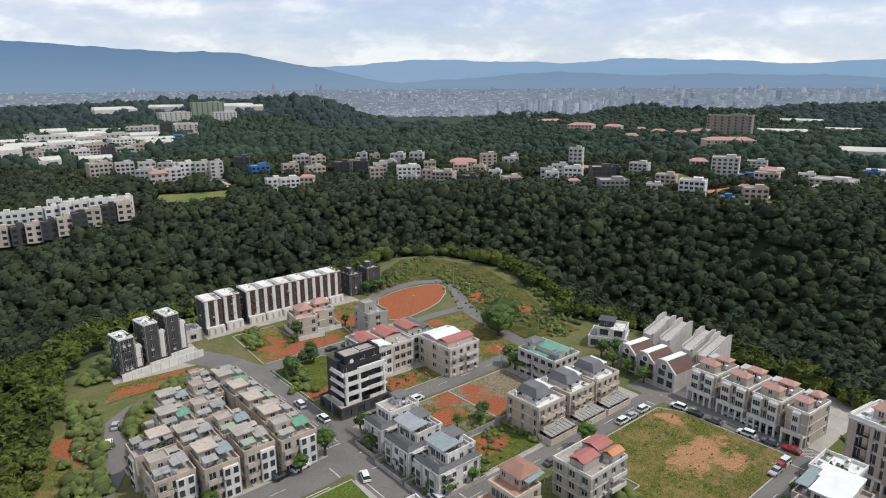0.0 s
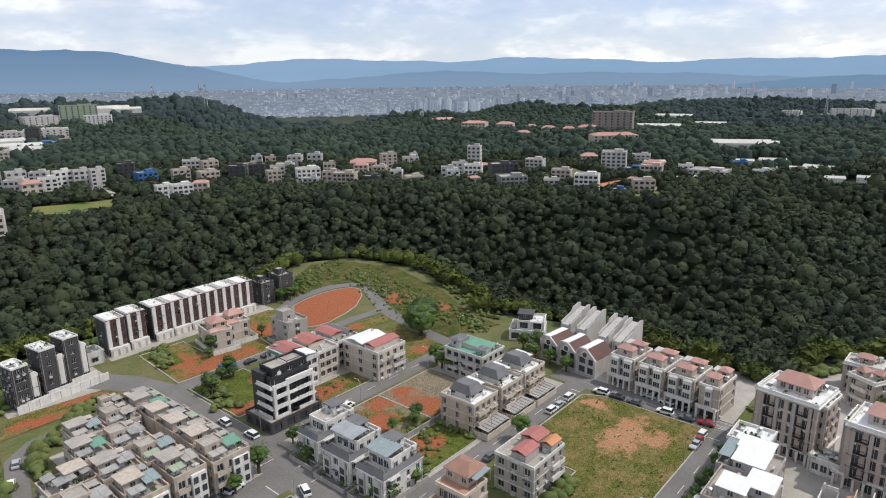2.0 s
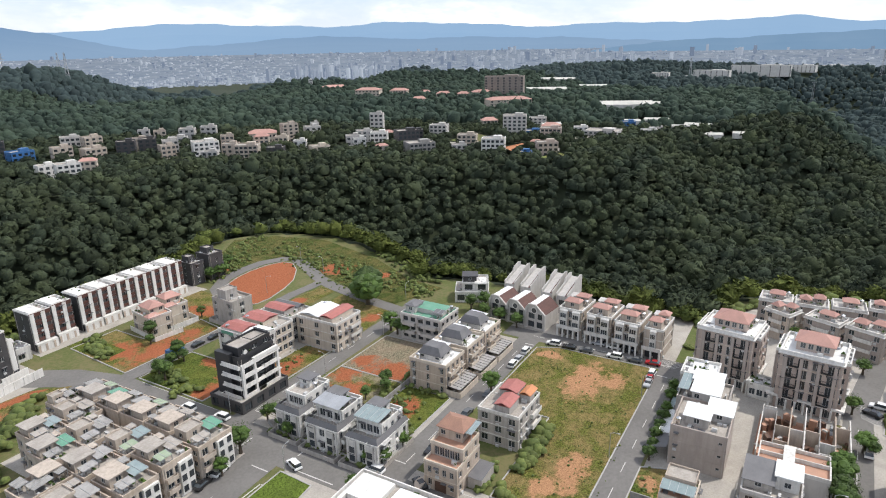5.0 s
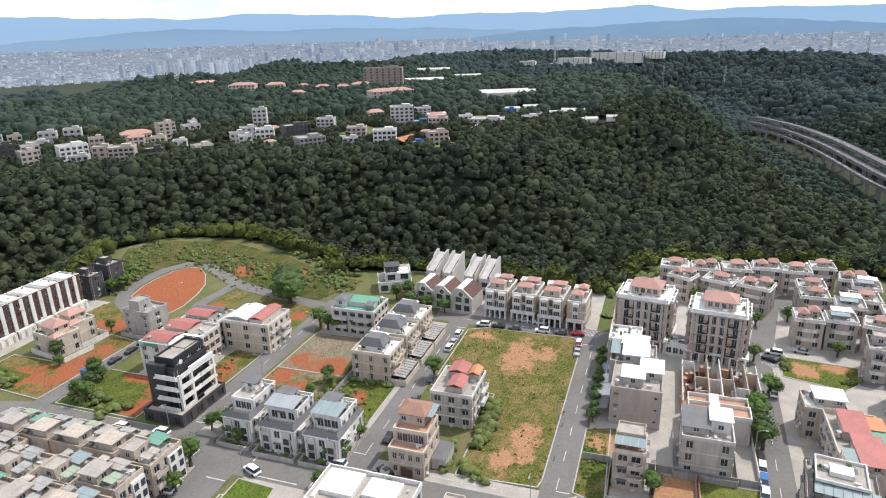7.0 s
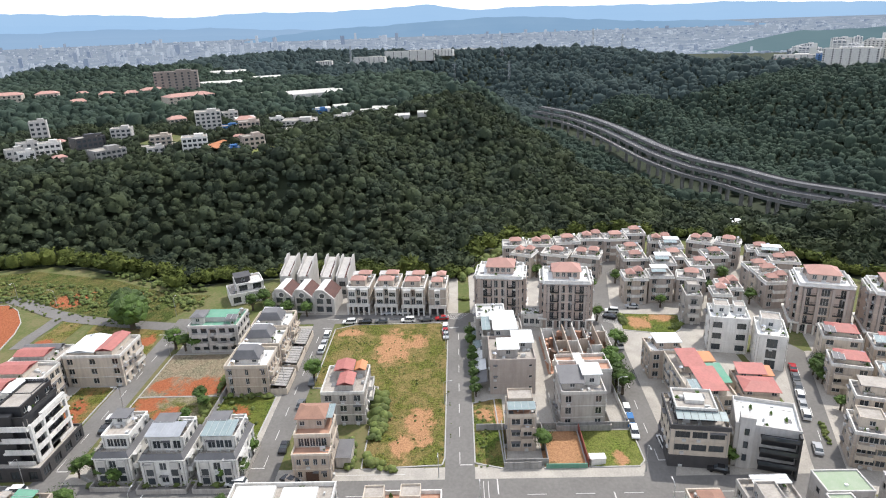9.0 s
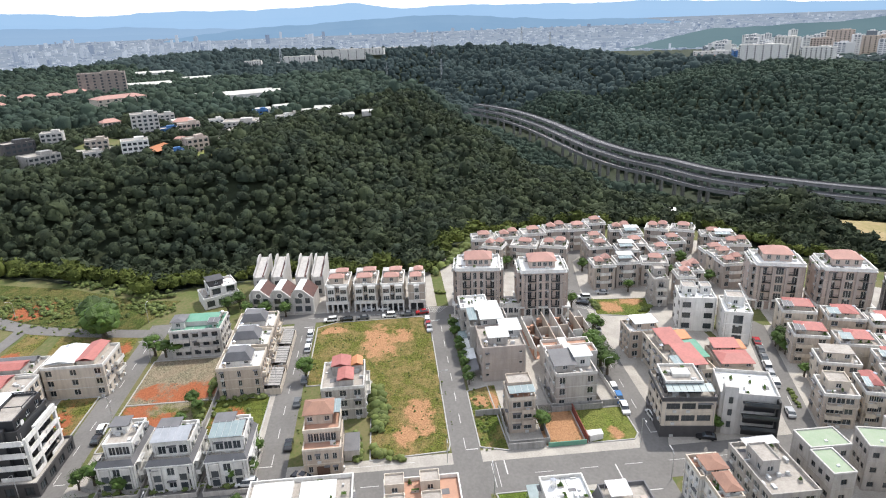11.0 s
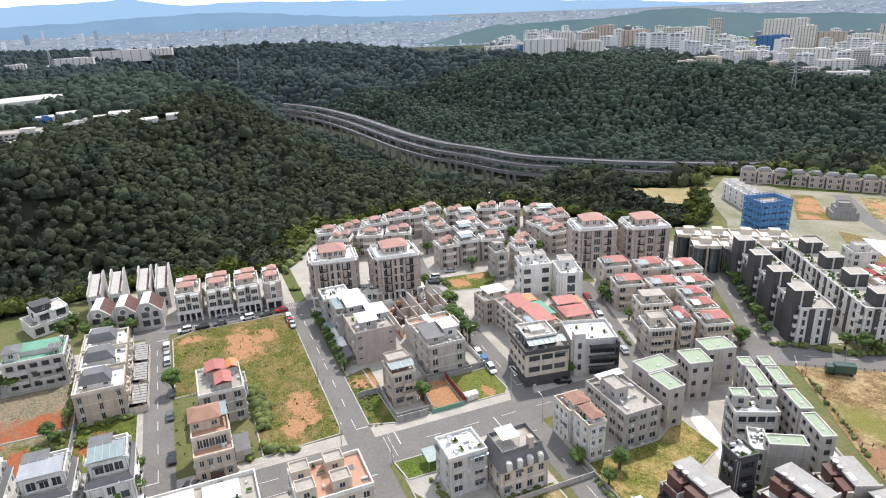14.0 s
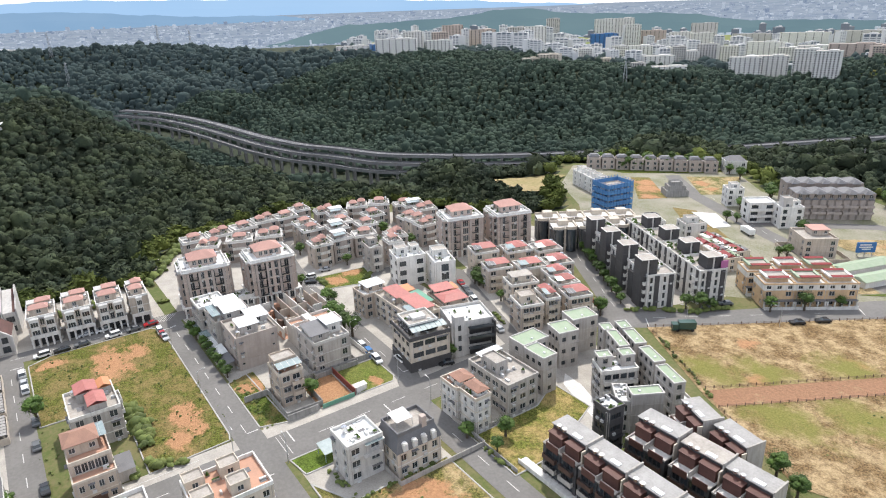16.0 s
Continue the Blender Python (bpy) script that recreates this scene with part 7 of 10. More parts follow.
# brown slatted houses
def brown_unit(x, y, w, terr, rot, v):
    t = thing("townhouse", "charcoal townhouse with red-brown boxes, pale flat roof and stepped terraces", "house", "brown-panelled houses", x, y, 0, rot)
    h, dr = 11.4, 3.9
    volume(t, "wall", 0, 0, w, dr, 0, h, "charcoal", "greyroof", 4, h / 4, {"r": (1, 0.8, 1.5, 0.7)}, parapet=0, frame="darkframe")
    volume(t, "terrace_wing", 0, -dr / 2 - terr / 2, w, terr, 0, 7.9, "charcoal", "offwhite", 3, 2.6, {"f": (4, 1.5, 1.6, 0.5), "r": (1, 0.8, 1.2, 0.8)}, parapet=0.35, frame="darkframe", ptrim="greywall")
    s = Geo()
    s.box(-0.1, 0.15, h, w + 0.5, dr + 0.7, 0.2)
    part("roof_slab", s, "greyroof" if v == 5 else "ashroof", t, "grey flat roof slab")
    for u in (-0.25, 0.25):
        b = Geo()
        b.box(u * w, -dr / 2 - 0.85, 7.9, w * 0.40, 1.7, 2.7)
        b.box(u * w, -dr / 2 - 1.0, 10.6, w * 0.42, 2.0, 0.14)
        part("roof_box", b, "redbrown", t, "red-brown boarded roof box")
        b = Geo()
        b.box(u * w + 0.3, -dr / 2 - terr - 0.1, 7.3, w * 0.36, 0.16, 1.6)
        part("terrace_panel", b, "redbrown", t, "red-brown boarded parapet")
        for z in (2.6, 5.2):
            balcony(t, "f", 0, -dr / 2 - terr / 2, w, terr, u * w, z, w * 0.38, 0.9, "greywall" if z < 5 else "brownpanel")
    f = Geo()
    f.box(0, -dr / 2 - terr / 2, 7.9, 0.25, terr, 1.3)
    f.box(w / 2 + 0.16, 0, 0, 0.3, dr + 0.9, h + 0.75)
    part("fin_wall", f, "greywall", t)
    c = Geo()
    c.box(w / 2 + 0.14, -dr / 2 - 1.1, 0, 0.28, 1.1, h - 0.6)
    part("pale_strip", c, "cream", t, "narrow cream wall strip")
    for k in range(2):
        g = Geo()
        g.cyl(-w * 0.3 + k * 1.5, -dr / 2 - 0.2, h + 0.2, 0.5, 0.55, 12)
        part("vent", g, "steel", t)
    g = Geo()
    g.box(w * 0.16, -dr / 2 + 0.6, h + 0.2, 2.2, 1.0, 0.18)
    part("skylight", g, "whiteroof", t)


for k, (x, y, w, terr, rot) in enumerate(((28.6, -0.9, 9.4, 2.8, 180), (18.6, -0.8, 9.4, 2.8, 180), (8.8, -0.7, 9.2, 2.8, 180), (-1.0, -0.8, 9.2, 2.8, 180), (19.3, -16.8, 9.5, 4.2, 182), (9.0, -16.8, 8.8, 4.2, 182), (-0.6, -16.9, 9.0, 4.2, 182), (17.6, -27.0, 8.2, 3.0, 158), (8.2, -25.6, 8.4, 3.0, 169))):
    brown_unit(x, y, w, terr, rot, k)
plain_block("townhouse", "tall narrow charcoal house with white panel and pale roof", 29.9, -12.0, 4.6, 4.6, 174, 12.4, "charcoal", "whiteroof", {"f": (2, 1.0, 1.2, 0.8), "r": (2, 1.2, 1.2, 0.8)}, [lambda t: balcony(t, "r", 0, 0, 4.6, 4.6, 0, 6.2, 3.6, 1.3, "darkmetal", "rail"), lambda t: balcony(t, "r", 0, 0, 4.6, 4.6, 0, 3.1, 3.6, 1.3, "darkmetal", "rail")], "brown-panelled houses", frame="darkframe", floors=4)
g = Geo()
g.box(13.0, 5.6, 0, 52, 0.3, 1.1)
g.box(13.0, 4.4, 0, 52, 2.0, 0.5)
solid("planter_wall", g, "offwhite", "low pale planter wall along the brown houses", "wall", "structure")

# grey houses with pale green roof membranes
for k, (x, y, w, d, rot, h) in enumerate(((58.2, -18.4, 7.4, 4.6, 180, 10.6), (65.6, -21.2, 6.0, 8.6, 180, 10.4), (63.8, -32.0, 6.6, 6.0, 166, 10.6), (66.6, -41.4, 6.0, 8.0, 166, 10.6), (56.4, -41.0, 3.9, 3.1, 154, 10.8), (54.4, -45.4, 4.2, 3.1, 154, 10.8), (50.2, -38.4, 8.6, 2.8, 154, 10.8), (48.2, -42.5, 7.7, 3.1, 154, 10.8),
                                          (39.6, -38.6, 7.6, 3.0, 158, 10.8), (31.1, -34.6, 8.2, 3.0, 158, 10.8), (30.3, -24.8, 7.4, 3.4, 60, 10.6), (47.0, -29.3, 3.2, 3.6, 154, 10.8), (44.2, -34.5, 3.4, 3.4, 154, 10.8))):
    t = thing("townhouse", "grey rendered townhouse with pale green roof membrane", "house", "green-roofed houses", x, y, 0, rot)
    volume(t, "body", 0, 0, w, d, 0, h, "greywall", "palegreen", 4 if k > 3 else 3, h / (4 if k > 3 else 3), {"f": (3 if w > 6 else 1, 1.0, 1.1, 0.9), "r": (1 if d < 5 else 2, 1.0, 1.1, 0.9), "l": (1, 0.8, 1.0, 0.9)}, parapet=0.3, frame="darkframe", ptrim="lightgrey")
    g = Geo()
    g.box(w * 0.2, 0, h, 0.5, 0.5, 0.3)
    part("roof_hatch", g, "whiteroof", t)
    if 5 < k < 10:
        g = Geo()
        for z in (3.0, 5.8, 8.4):
            g.box(0, -d / 2 - 0.05, z, w, 0.1, 0.12)
        part("ledge", g, "lightgrey", t)
        low = Geo()
        low.box(0, d / 2 + 2.0, 0, w, 4.0, 3.2, 0, 1)
        low.ring(w, 4.0, 3.2, 0.8, 0.2, 0, d / 2 + 2.0)
        part("garden_terrace", low, ["lightgrey", "whiteroof"], t, "low pale garden terrace")
cw = thing("townhouse", "pale grey court house with balconies and white roof terrace", "house", "green-roofed houses", 44.6, -31.2, 0, 154)
volume(cw, "wall", 0, 0, 6.2, 9.6, 0, 7.8, "lightgrey", "whiteroof", 3, 2.6, {"f": (3, 1.6, 1.4, 0.8), "r": (4, 1.4, 1.3, 0.8)}, parapet=0.9, ptrim="offwhite", frame="darkframe")
for z in (2.6, 5.2):
    balcony(cw, "r", 0, 0, 6.2, 9.6, 0, z, 8.6, 1.2, "lightgrey")
plain_block("townhouse", "low grey house with pale flat roof and glass shelter", 35.2, -22.6, 7.4, 3.4, 140, 7.8, "lightgrey", "whiteroof", {"f": (3, 1.2, 1.4, 0.8), "r": (1, 1.2, 1.4, 0.8)}, [], "green-roofed houses", frame="darkframe")
g = Geo()
g.face([(58.5, -28.0, 0.10), (55.0, -24.0, 0.10), (40.0, -19.0, 0.10), (38.5, -22.5, 0.10), (52.0, -27.5, 0.10)])
solid("pavement_drive", g, "offwhite", "bright pale driveway between the grey houses", "driveway", "structure")


# dark slab houses along the tree lane
def dark_slab(ox, oy, k, near_side, h, first):
    c, s = math.cos(radians(-25.3)), math.sin(radians(-25.3))
    a, b = 13.9 * k + 6.95, 4.75
    t = thing("townhouse", "townhouse with tall charcoal slab, pale windowed wing and planted roof terrace", "house", "dark slab houses", ox + c * a + s * b, oy + s * a - c * b, 0, -25.3)
    sy = 3.7 if near_side else -1.0
    volume(t, "wing", 0, 0, 13.9, 9.5, 0, 11.2, "offwhite", "greyroof", 4, 2.8, {"l": (5, 0.75, 1.7, 0.6), "b": (5, 1.2, 1.5, 0.7)} if first else {"b": (5, 1.2, 1.5, 0.7)}, parapet=0.7, frame="darkframe", ptrim="offwhite")
    for u in (-3.2, 1.6) if first else ():
        g = Geo()
        g.box(-7.1, u, 0, 0.35, 1.5, 11.4)
        part("dark_strip", g, "charcoal", t, "charcoal facade strip")
    volume(t, "slab", -2.9, sy, 5.2, 5.4, 0, h, "charcoal", "greyroof", 5, h / 5, {"l": (1, 0.6, 1.0, 0.9)}, parapet=0.15, frame="darkframe", ptrim="offwhite")
    g = Geo()
    g.box(-5.55, sy + 0.5, 0.5, 0.16, 0.5, h - 0.6)
    g.box(0.0, sy + 0.8, 11.2, 0.3, 3.2, h - 12.4)
    part("pale_strip", g, "lightgrey", t)
    g = Geo()
    if near_side:
        g.box(3.4, 4.9, 0, 3.4, 1.6, 9.4)
        g.box(1.2, 5.0, 0, 0.5, 1.4, 12.0)
    else:
        for u in (-5.6, 1.4, 5.6):
            g.box(u, 4.85, 0, 1.1, 0.4, 11.6)
    part("recess_panel", g, "charcoal", t)
    for z in (2.6, 5.4, 8.2):
        balcony(t, "b", 0, 0, 13.9, 9.5, 5.2, z, 2.4, 1.0, "offwhite")
    for u, v in ((3.6, -2.6), (4.6, 2.0), (1.8, 3.2 if not near_side else -3.4)):
        p = Geo()
        p.box(u, v, 11.2, 3.6, 1.6, 0.5, 0)
        for j in range(9):
            p.cyl(u + rng.uniform(-1.6, 1.6), v + rng.uniform(-0.6, 0.6), 11.65, rng.uniform(0.35, 0.6), rng.uniform(0.2, 0.7), 6, 1, r2=0.2)
        part("planter", p, ["offwhite", "leafpot"], t, "roof planter with low shrubs")


for k in range(4):
    dark_slab(70.3, -75.6, k, True, 16.4, k == 0)
for k in range(4):
    dark_slab(62.4, -91.2, k, False, 15.4, k == 0)
g = Geo()
g.box(59.4, -99.4, 9.2, 0.3, 2.4, 5.0, rot=-25)
solid("banner", g, "pink", "tall magenta banner on the slab house corner", "banner")
for k in range(4):
    for r, (ax, ay) in enumerate(((138.6, -97.6), (126.6, -94.6))):
        t = thing("townhouse", "dark grey townhouse with curved cream roof edge and tall bay windows", "house", "grey curved-top row", ax - 5.6 * k, ay - 8.6 * k, 0, -123)
        volume(t, "wall", 0, 0, 9.4, 7.8, 0, 9.6, "charcoal", "offwhite", 3, 3.1, {"f": (4, 1.3, 2.2, 0.5), "l": (2, 1.2, 1.4, 0.8)}, parapet=0, frame="frame")
        for s in (-1, 1):
            g = Geo()
            arcs = [(math.cos(math.pi * j / 8), math.sin(math.pi * j / 8)) for j in range(9)]
            g.prism([(s * 2.4 - 2.3 * p, -4.0 - 1.3 * q) for p, q in arcs] + [(s * 2.4 - 1.8 * p, -4.0 - 0.7 * q) for p, q in reversed(arcs)], 9.5, 10.6)
            part("curved_cornice", g, "cream", t, "curved cream roof edge")
            b = Geo()
            b.cyl(s * 2.4, -3.9, 0.4, 1.7, 8.6, 10)
            part("bay_window", b, "glass", t, "dark rounded bay window")
        g = Geo()
        g.box(0, 3.8, 9.6, 9.6, 0.3, 0.9)
        g.box(4.6, 0, 9.6, 0.4, 7.6, 0.9)
        g.box(0, 1.4, 9.6, 4.0, 3.2, 2.0)
        part("roof_wall", g, "cream", t)
        g = Geo()
        g.box(4.75, -3.0, 0, 0.3, 1.2, 9.6)
        g.box(0, -4.05, 0, 0.7, 0.4, 9.6)
        part("pilaster", g, "cream", t)

for k in range(6):
    a, (sx, sy) = 4.8 + 9.7 * (k % 3), ((48.3, -104.8), (57.4, -110.1))[k // 3]
    t = thing("townhouse", "ochre townhouse with cream upper band and dark-red roof edging", "house", "ochre row", sx - 0.613 * a + 3.3, sy - 0.79 * a - 2.5, 0, -128)
    volume(t, "wall", 0, 0, 9.6, 8.2, 0, 6.0, "ochre", "greyroof", 2, 3.0, {"f": (3, 1.4, 1.4, 0.9), "r": (3, 1.0, 1.3, 0.9), "l": (3, 1.0, 1.3, 0.9)}, parapet=0)
    volume(t, "upper_band", 0, 0, 9.7, 8.3, 6.0, 1.9, "offwhite", "offwhite", 1, 1.9, {"f": (4, 1.2, 1.0, 0.5)}, trim=None, parapet=0.5, ptrim="ochre")
    g = Geo()
    g.box(0, 0.6, 7.9, 6.6, 5.0, 1.5, 0, 1)
    part("roof_room", g, ["ochre", "greyroof"], t)
    g = Geo()
    g.ring(7.6, 5.8, 9.3, 0.5, 0.9, 0, 0.6, 0)
    part("roof_edge", g, "palegreen" if k % 2 else "offwhite", t)
    for y0 in (-2.2, 3.4):
        g = Geo()
        g.hip(0, y0, 9.8, 5.8, 1.3, 0.5, 0, 0.2, 0.9)
        part("red_roof_strip", g, "crimson", t, "dark red roof strip")
    g = Geo()
    g.box(0, -4.7, 2.6, 9.4, 1.4, 0.3)
    part("porch_roof", g, "slate", t, "dark grey porch roof")
    for j in range(5):
        g = Geo()
        g.box(-4.5 + j * 2.25, -5.2, 0, 0.4, 0.4, 2.6)
        part("pillar", g, "offwhite", t)
    y0 = Geo()
    y0.box(0, -6.0, 0, 9.4, 0.25, 1.1)
    part("front_wall", y0, "offwhite", t)
for k, (x, y) in enumerate(((88.0, -131.0), (81.0, -128.6), (74.0, -125.4), (89.6, -138.6), (82.6, -136.4), (75.6, -133.6))):
    t = thing("cottage", "low terraced house with crimson ridge and pale sheet roofs", "house", "low red-roofed terrace", x, y, 0, -112)
    volume(t, "wall", 0, 0, 7.0, 6.4, 0, 5.0, "cream", "greyroof", 2, 2.5, {"f": (2, 1.2, 1.1, 0.7), "l": (2, 1.2, 1.1, 0.7)}, parapet=0.2)
    r = Geo()
    r.hip(0, 0.4, 5.2, 2.4, 5.0, 1.0, 0, 0.4, 0.8)
    part("roof", r, "crimson", t, "crimson sheet roof")
    for s, key in ((-1, "whiteroof"), (1, "slate" if k % 2 else "palegreen")):
        r = Geo()
        r.box(s * 2.4, 0.3, 5.3, 1.9, 5.2, 0.14)
        part("side_roof", r, key, t)
plain_block("townhouse", "cream house with dark roof edge beside the low terrace", 100.6, -141.4, 9.0, 8.0, -118, 7.4, "offwhite", "greyroof", G3, [lambda t: penthouse(t, 0, 1, 7.4, 5, 4, 2, "offwhite", "flat")])
plain_block("townhouse", "pale house with dark glass roof room", 112.0, -131.0, 8.0, 8.0, -118, 7.6, "offwhite", "whiteroof", G3, [lambda t: penthouse(t, 0, 0.6, 7.6, 4.6, 4.4, 2.2, "slate", "flat")])

# scaffolded building and the far streets
bs = thing("scaffolded_house", "unfinished house wrapped in blue scaffold net and poles", "building site", "", 149.4, -149.4, 0, -100)
volume(bs, "wall", 0, 0, 12.0, 9.0, 0, 11.6, "greywall", "greyroof", 4, 2.9, {"f": (4, 1.6, 1.6, 0.7), "r": (3, 1.6, 1.6, 0.7), "l": (3, 1.6, 1.6, 0.7)}, parapet=0.5)
for z in (0.4, 3.2, 6.0, 8.8, 11.6):
    g = Geo()
    g.ring(14.4, 11.4, z, 2.0, 0.08)
    part("scaffold_net", g, "scaffold", bs, "blue safety net")
g = Geo()
for k in range(9):
    for yy in (-5.8, 5.8):
        g.box(-7.3 + k * 1.83, yy, 0, 0.12, 0.12, 14.6)
for k in range(7):
    for xx in (-7.3, 7.3):
        g.box(xx, -5.8 + k * 1.93, 0, 0.12, 0.12, 14.6)
for z in (2.8, 5.6, 8.4, 11.2, 14.0):
    g.ring(14.8, 11.8, z, 0.12, 0.12)
part("scaffold_frame", g, "bluepaint", bs)
for k in range(5):
    plain_block("townhouse", "white cubic townhouse with stepped roof rooms", 190.0 - 5.4 * k, -171.4 + 1.9 * k, 7.4, 5.2, 72, 7.2, "white", "whiteroof", {"b": (2, 1.2, 1.4, 0.8), "l": (2, 1.2, 1.4, 0.8), "r": (2, 1.0, 1.3, 0.8)}, [lambda t: penthouse(t, 0, 0, 7.2, 4, 3.4, 2.2, "white", "flat", "white", 0.2, ("b",))], "white cubic row")
for k in range(9):
    plain_block("townhouse", "grey-pink terraced house with slate mansard top", 210.6 - 6.2 * k, -203.4 - 5.0 * k, 7.2, 8.0, -131, 5.6, "taupe", "slate", {"f": (3, 1.2, 1.5, 0.8), "l": (2, 1.0, 1.3, 0.8)}, [lambda t: penthouse(t, 0, 0.6, 5.6, 5.6, 5.0, 1.2, "taupe", "mansard", "slate", 1.3, ("f",), 0.3)], "far terrace", floors=2)
plain_block("hall", "pale hall with steep grey gabled roof", 151.6, -252.0, 11.0, 9.0, -131, 6.4, "offwhite", "slate", {"f": (3, 1.4, 1.6, 0.8), "l": (2, 1.4, 1.6, 0.8)}, [lambda t: penthouse(t, 0, 0, 6.4, 10.0, 8.0, 0.6, "offwhite", "hip", "slate", 2.6, ())], floors=2)
st = thing("unfinished_house", "stepped bare concrete house under construction", "building site", "", 145.0, -191.0, 0, -126)
for k, (w, d, z, h) in enumerate(((11.0, 9.0, 0, 2.6), (8.4, 6.8, 2.6, 2.2), (5.6, 4.6, 4.8, 1.8))):
    g = Geo()
    g.box(0, 0, z, w, d, h)
    g.ring(w, d, z + h, 0.5, 0.2)
    part("storey", g, "concrete", st)
plain_block("townhouse", "white narrow house with grey roof rooms", 117.4, -197.0, 7.6, 7.0, -128, 8.0, "white", "greyroof", G3, [lambda t: penthouse(t, 0, 0, 8.0, 4, 4, 2.2, "white", "flat")])
plain_block("townhouse", "white modern house with dark window bands and stepped balconies", 97.6, -184.6, 11.0, 9.0, -128, 8.4, "white", "whiteroof", {"f": (3, 2.4, 1.4, 0.8), "l": (2, 2.0, 1.4, 0.8), "r": (2, 1.6, 1.4, 0.8)}, [lambda t: balcony(t, "f", 0, 0, 11.0, 9.0, 0, 2.8, 10, 1.2, "white"), lambda t: balcony(t, "f", 0, 0, 11.0, 9.0, 0, 5.6, 10, 1.2, "white")], frame="darkframe")
plain_block("townhouse", "white townhouse with tall grey stair tower", 85.4, -186.6, 9.4, 8.0, -128, 8.6, "white", "whiteroof", {"f": (3, 1.4, 1.5, 0.8), "l": (2, 1.2, 1.4, 0.8)}, [lambda t: penthouse(t, -2.0, -1.0, 8.6, 3.6, 4.4, 4.2, "lightgrey", "flat"), lambda t: penthouse(t, 2.6, 1.0, 8.6, 3.0, 4.0, 2.2, "white", "flat")], frame="darkframe")
for row in range(2):
    for k in range(5):
        ax, ay = 88.0 - 0.68 * (3.2 + 6.4 * k) + 0.731 * (4.5 + 12.0 * row), -197.0 - 0.73 * (3.2 + 6.4 * k) - 0.682 * (4.5 + 12.0 * row)
        t = thing("apartment_house", "grey-brown apartment terrace with projecting hooded balconies and slate roofs", "apartment house", "apartment terrace", ax, ay, 0, -133)
        volume(t, "wall", 0, 0, 6.4, 9.0, 0, 11.6 + 1.4 * row, "umber", "slate", 4, 2.9, {"f": (3, 1.2, 1.5, 0.8), "l": (2, 1.2, 1.4, 0.8)}, parapet=0)
        top = 11.6 + 1.4 * row
        g = Geo()
        g.hip(0, 0.4, top, 6.0, 8.0, 1.5, 0, 0.4, 0.2)
        part("roof", g, "slate", t)
        for s in (-1, 1):
            g = Geo()
            g.box(s * 1.6, -4.2, 0, 2.2, 1.2, top - 2.6)
            part("bay", g, "taupe", t)
            g = Geo()
            g.hip(s * 1.6, -4.2, top - 2.6, 2.2, 1.6, 0.9, 0, 0.3, 0.1)
            part("hood", g, "slate", t)
        g = Geo()
        g.hip(0, -4.0, top - 0.2, 2.4, 2.2, 1.4, 0, 0.4, 0.1)
        part("dormer", g, "slate", t)
        for z in (2.9, 5.8):
            balcony(t, "f", 0, 0, 6.4, 9.0, 0, z, 5.8, 1.7, "taupe")
plain_block("villa", "beige house with stepped terraces and coral roof slab", 63.0, -163.4, 12.0, 13.0, -128, 7.2, "beige", "greyroof", G3, [lambda t: penthouse(t, 2.0, 2.0, 7.2, 6.0, 6.0, 2.2, "beige", "slab", "coralroof"), lambda t: yard_wall(t, -10, 9, -11, 8, 1.5, "beige")])
bb = thing("billboard", "dark blue roadside billboard on steel posts", "billboard", "", 48.6, -174.4, 0, -128)
g = Geo()
g.box(0, 0, 1.6, 7.0, 0.3, 4.0)
part("panel", g, "bluepaint", bb)
g = Geo()
for k, (w, z) in enumerate(((4.2, 4.4), (5.0, 3.5), (3.2, 2.7))):
    g.box(0.2 * k - 0.3, -0.19, z, w, 0.06, 0.45)
part("lettering_bar", g, "white", bb)
g = Geo()
for u in (-2.6, 0, 2.6):
    g.box(u, 0.3, 0, 0.25, 0.25, 5.0)
part("post_frame", g, "metal", bb)
for k in range(2):
    t = thing("greenhouse_shed", "long low shed with pale green sheet roof", "shed", "long sheds", 43.0 - 9 * k, -160.0 + 4.0 * k, 0, -108)
    g = Geo()
    g.box(0, 0, 0, 24, 6.0, 2.4)
    part("wall", g, "offwhite", t)
    r = Geo()
    r.hip(0, 0, 2.4, 24, 6.0, 1.0, 0, 0.4, 0.9)
    part("roof", r, "palegreen", t)
pad = Geo()
pad.prism([(121.7, -172.4), (102.5, -160.2), (98.8, -167.6), (113.3, -178.5)], 0.0, 0.3)
solid("concrete_pad", pad, "white", "new white concrete slab on the building plot", "slab", "structure")


# ---- the viaduct in the deep valley ----
DECK = [(1163, -99), (1070, -142), (947, -170), (817, -185), (746, -193), (671, -210), (623, -232), (561, -256), (515, -295), (480, -331), (440, -384), (402, -440), (366, -494), (330, -549), (293, -625), (251, -706), (205, -800)]


def smooth_line(pts, n=6):
    """A curve through the points."""
    out = []
    p = [Vector((x, y, 0)) for x, y in pts]
    p = [p[0] * 2 - p[1]] + p + [p[-1] * 2 - p[-2]]
    for i in range(1, len(p) - 2):
        for k in range(n):
            t = k / n
            a, b, c, d = p[i - 1], p[i], p[i + 1], p[i + 2]
            out.append(0.5 * ((2 * b) + (c - a) * t + (2 * a - 5 * b + 4 * c - d) * t * t + (3 * b - a - 3 * c + d) * t ** 3))
    out.append(p[-2])
    return out


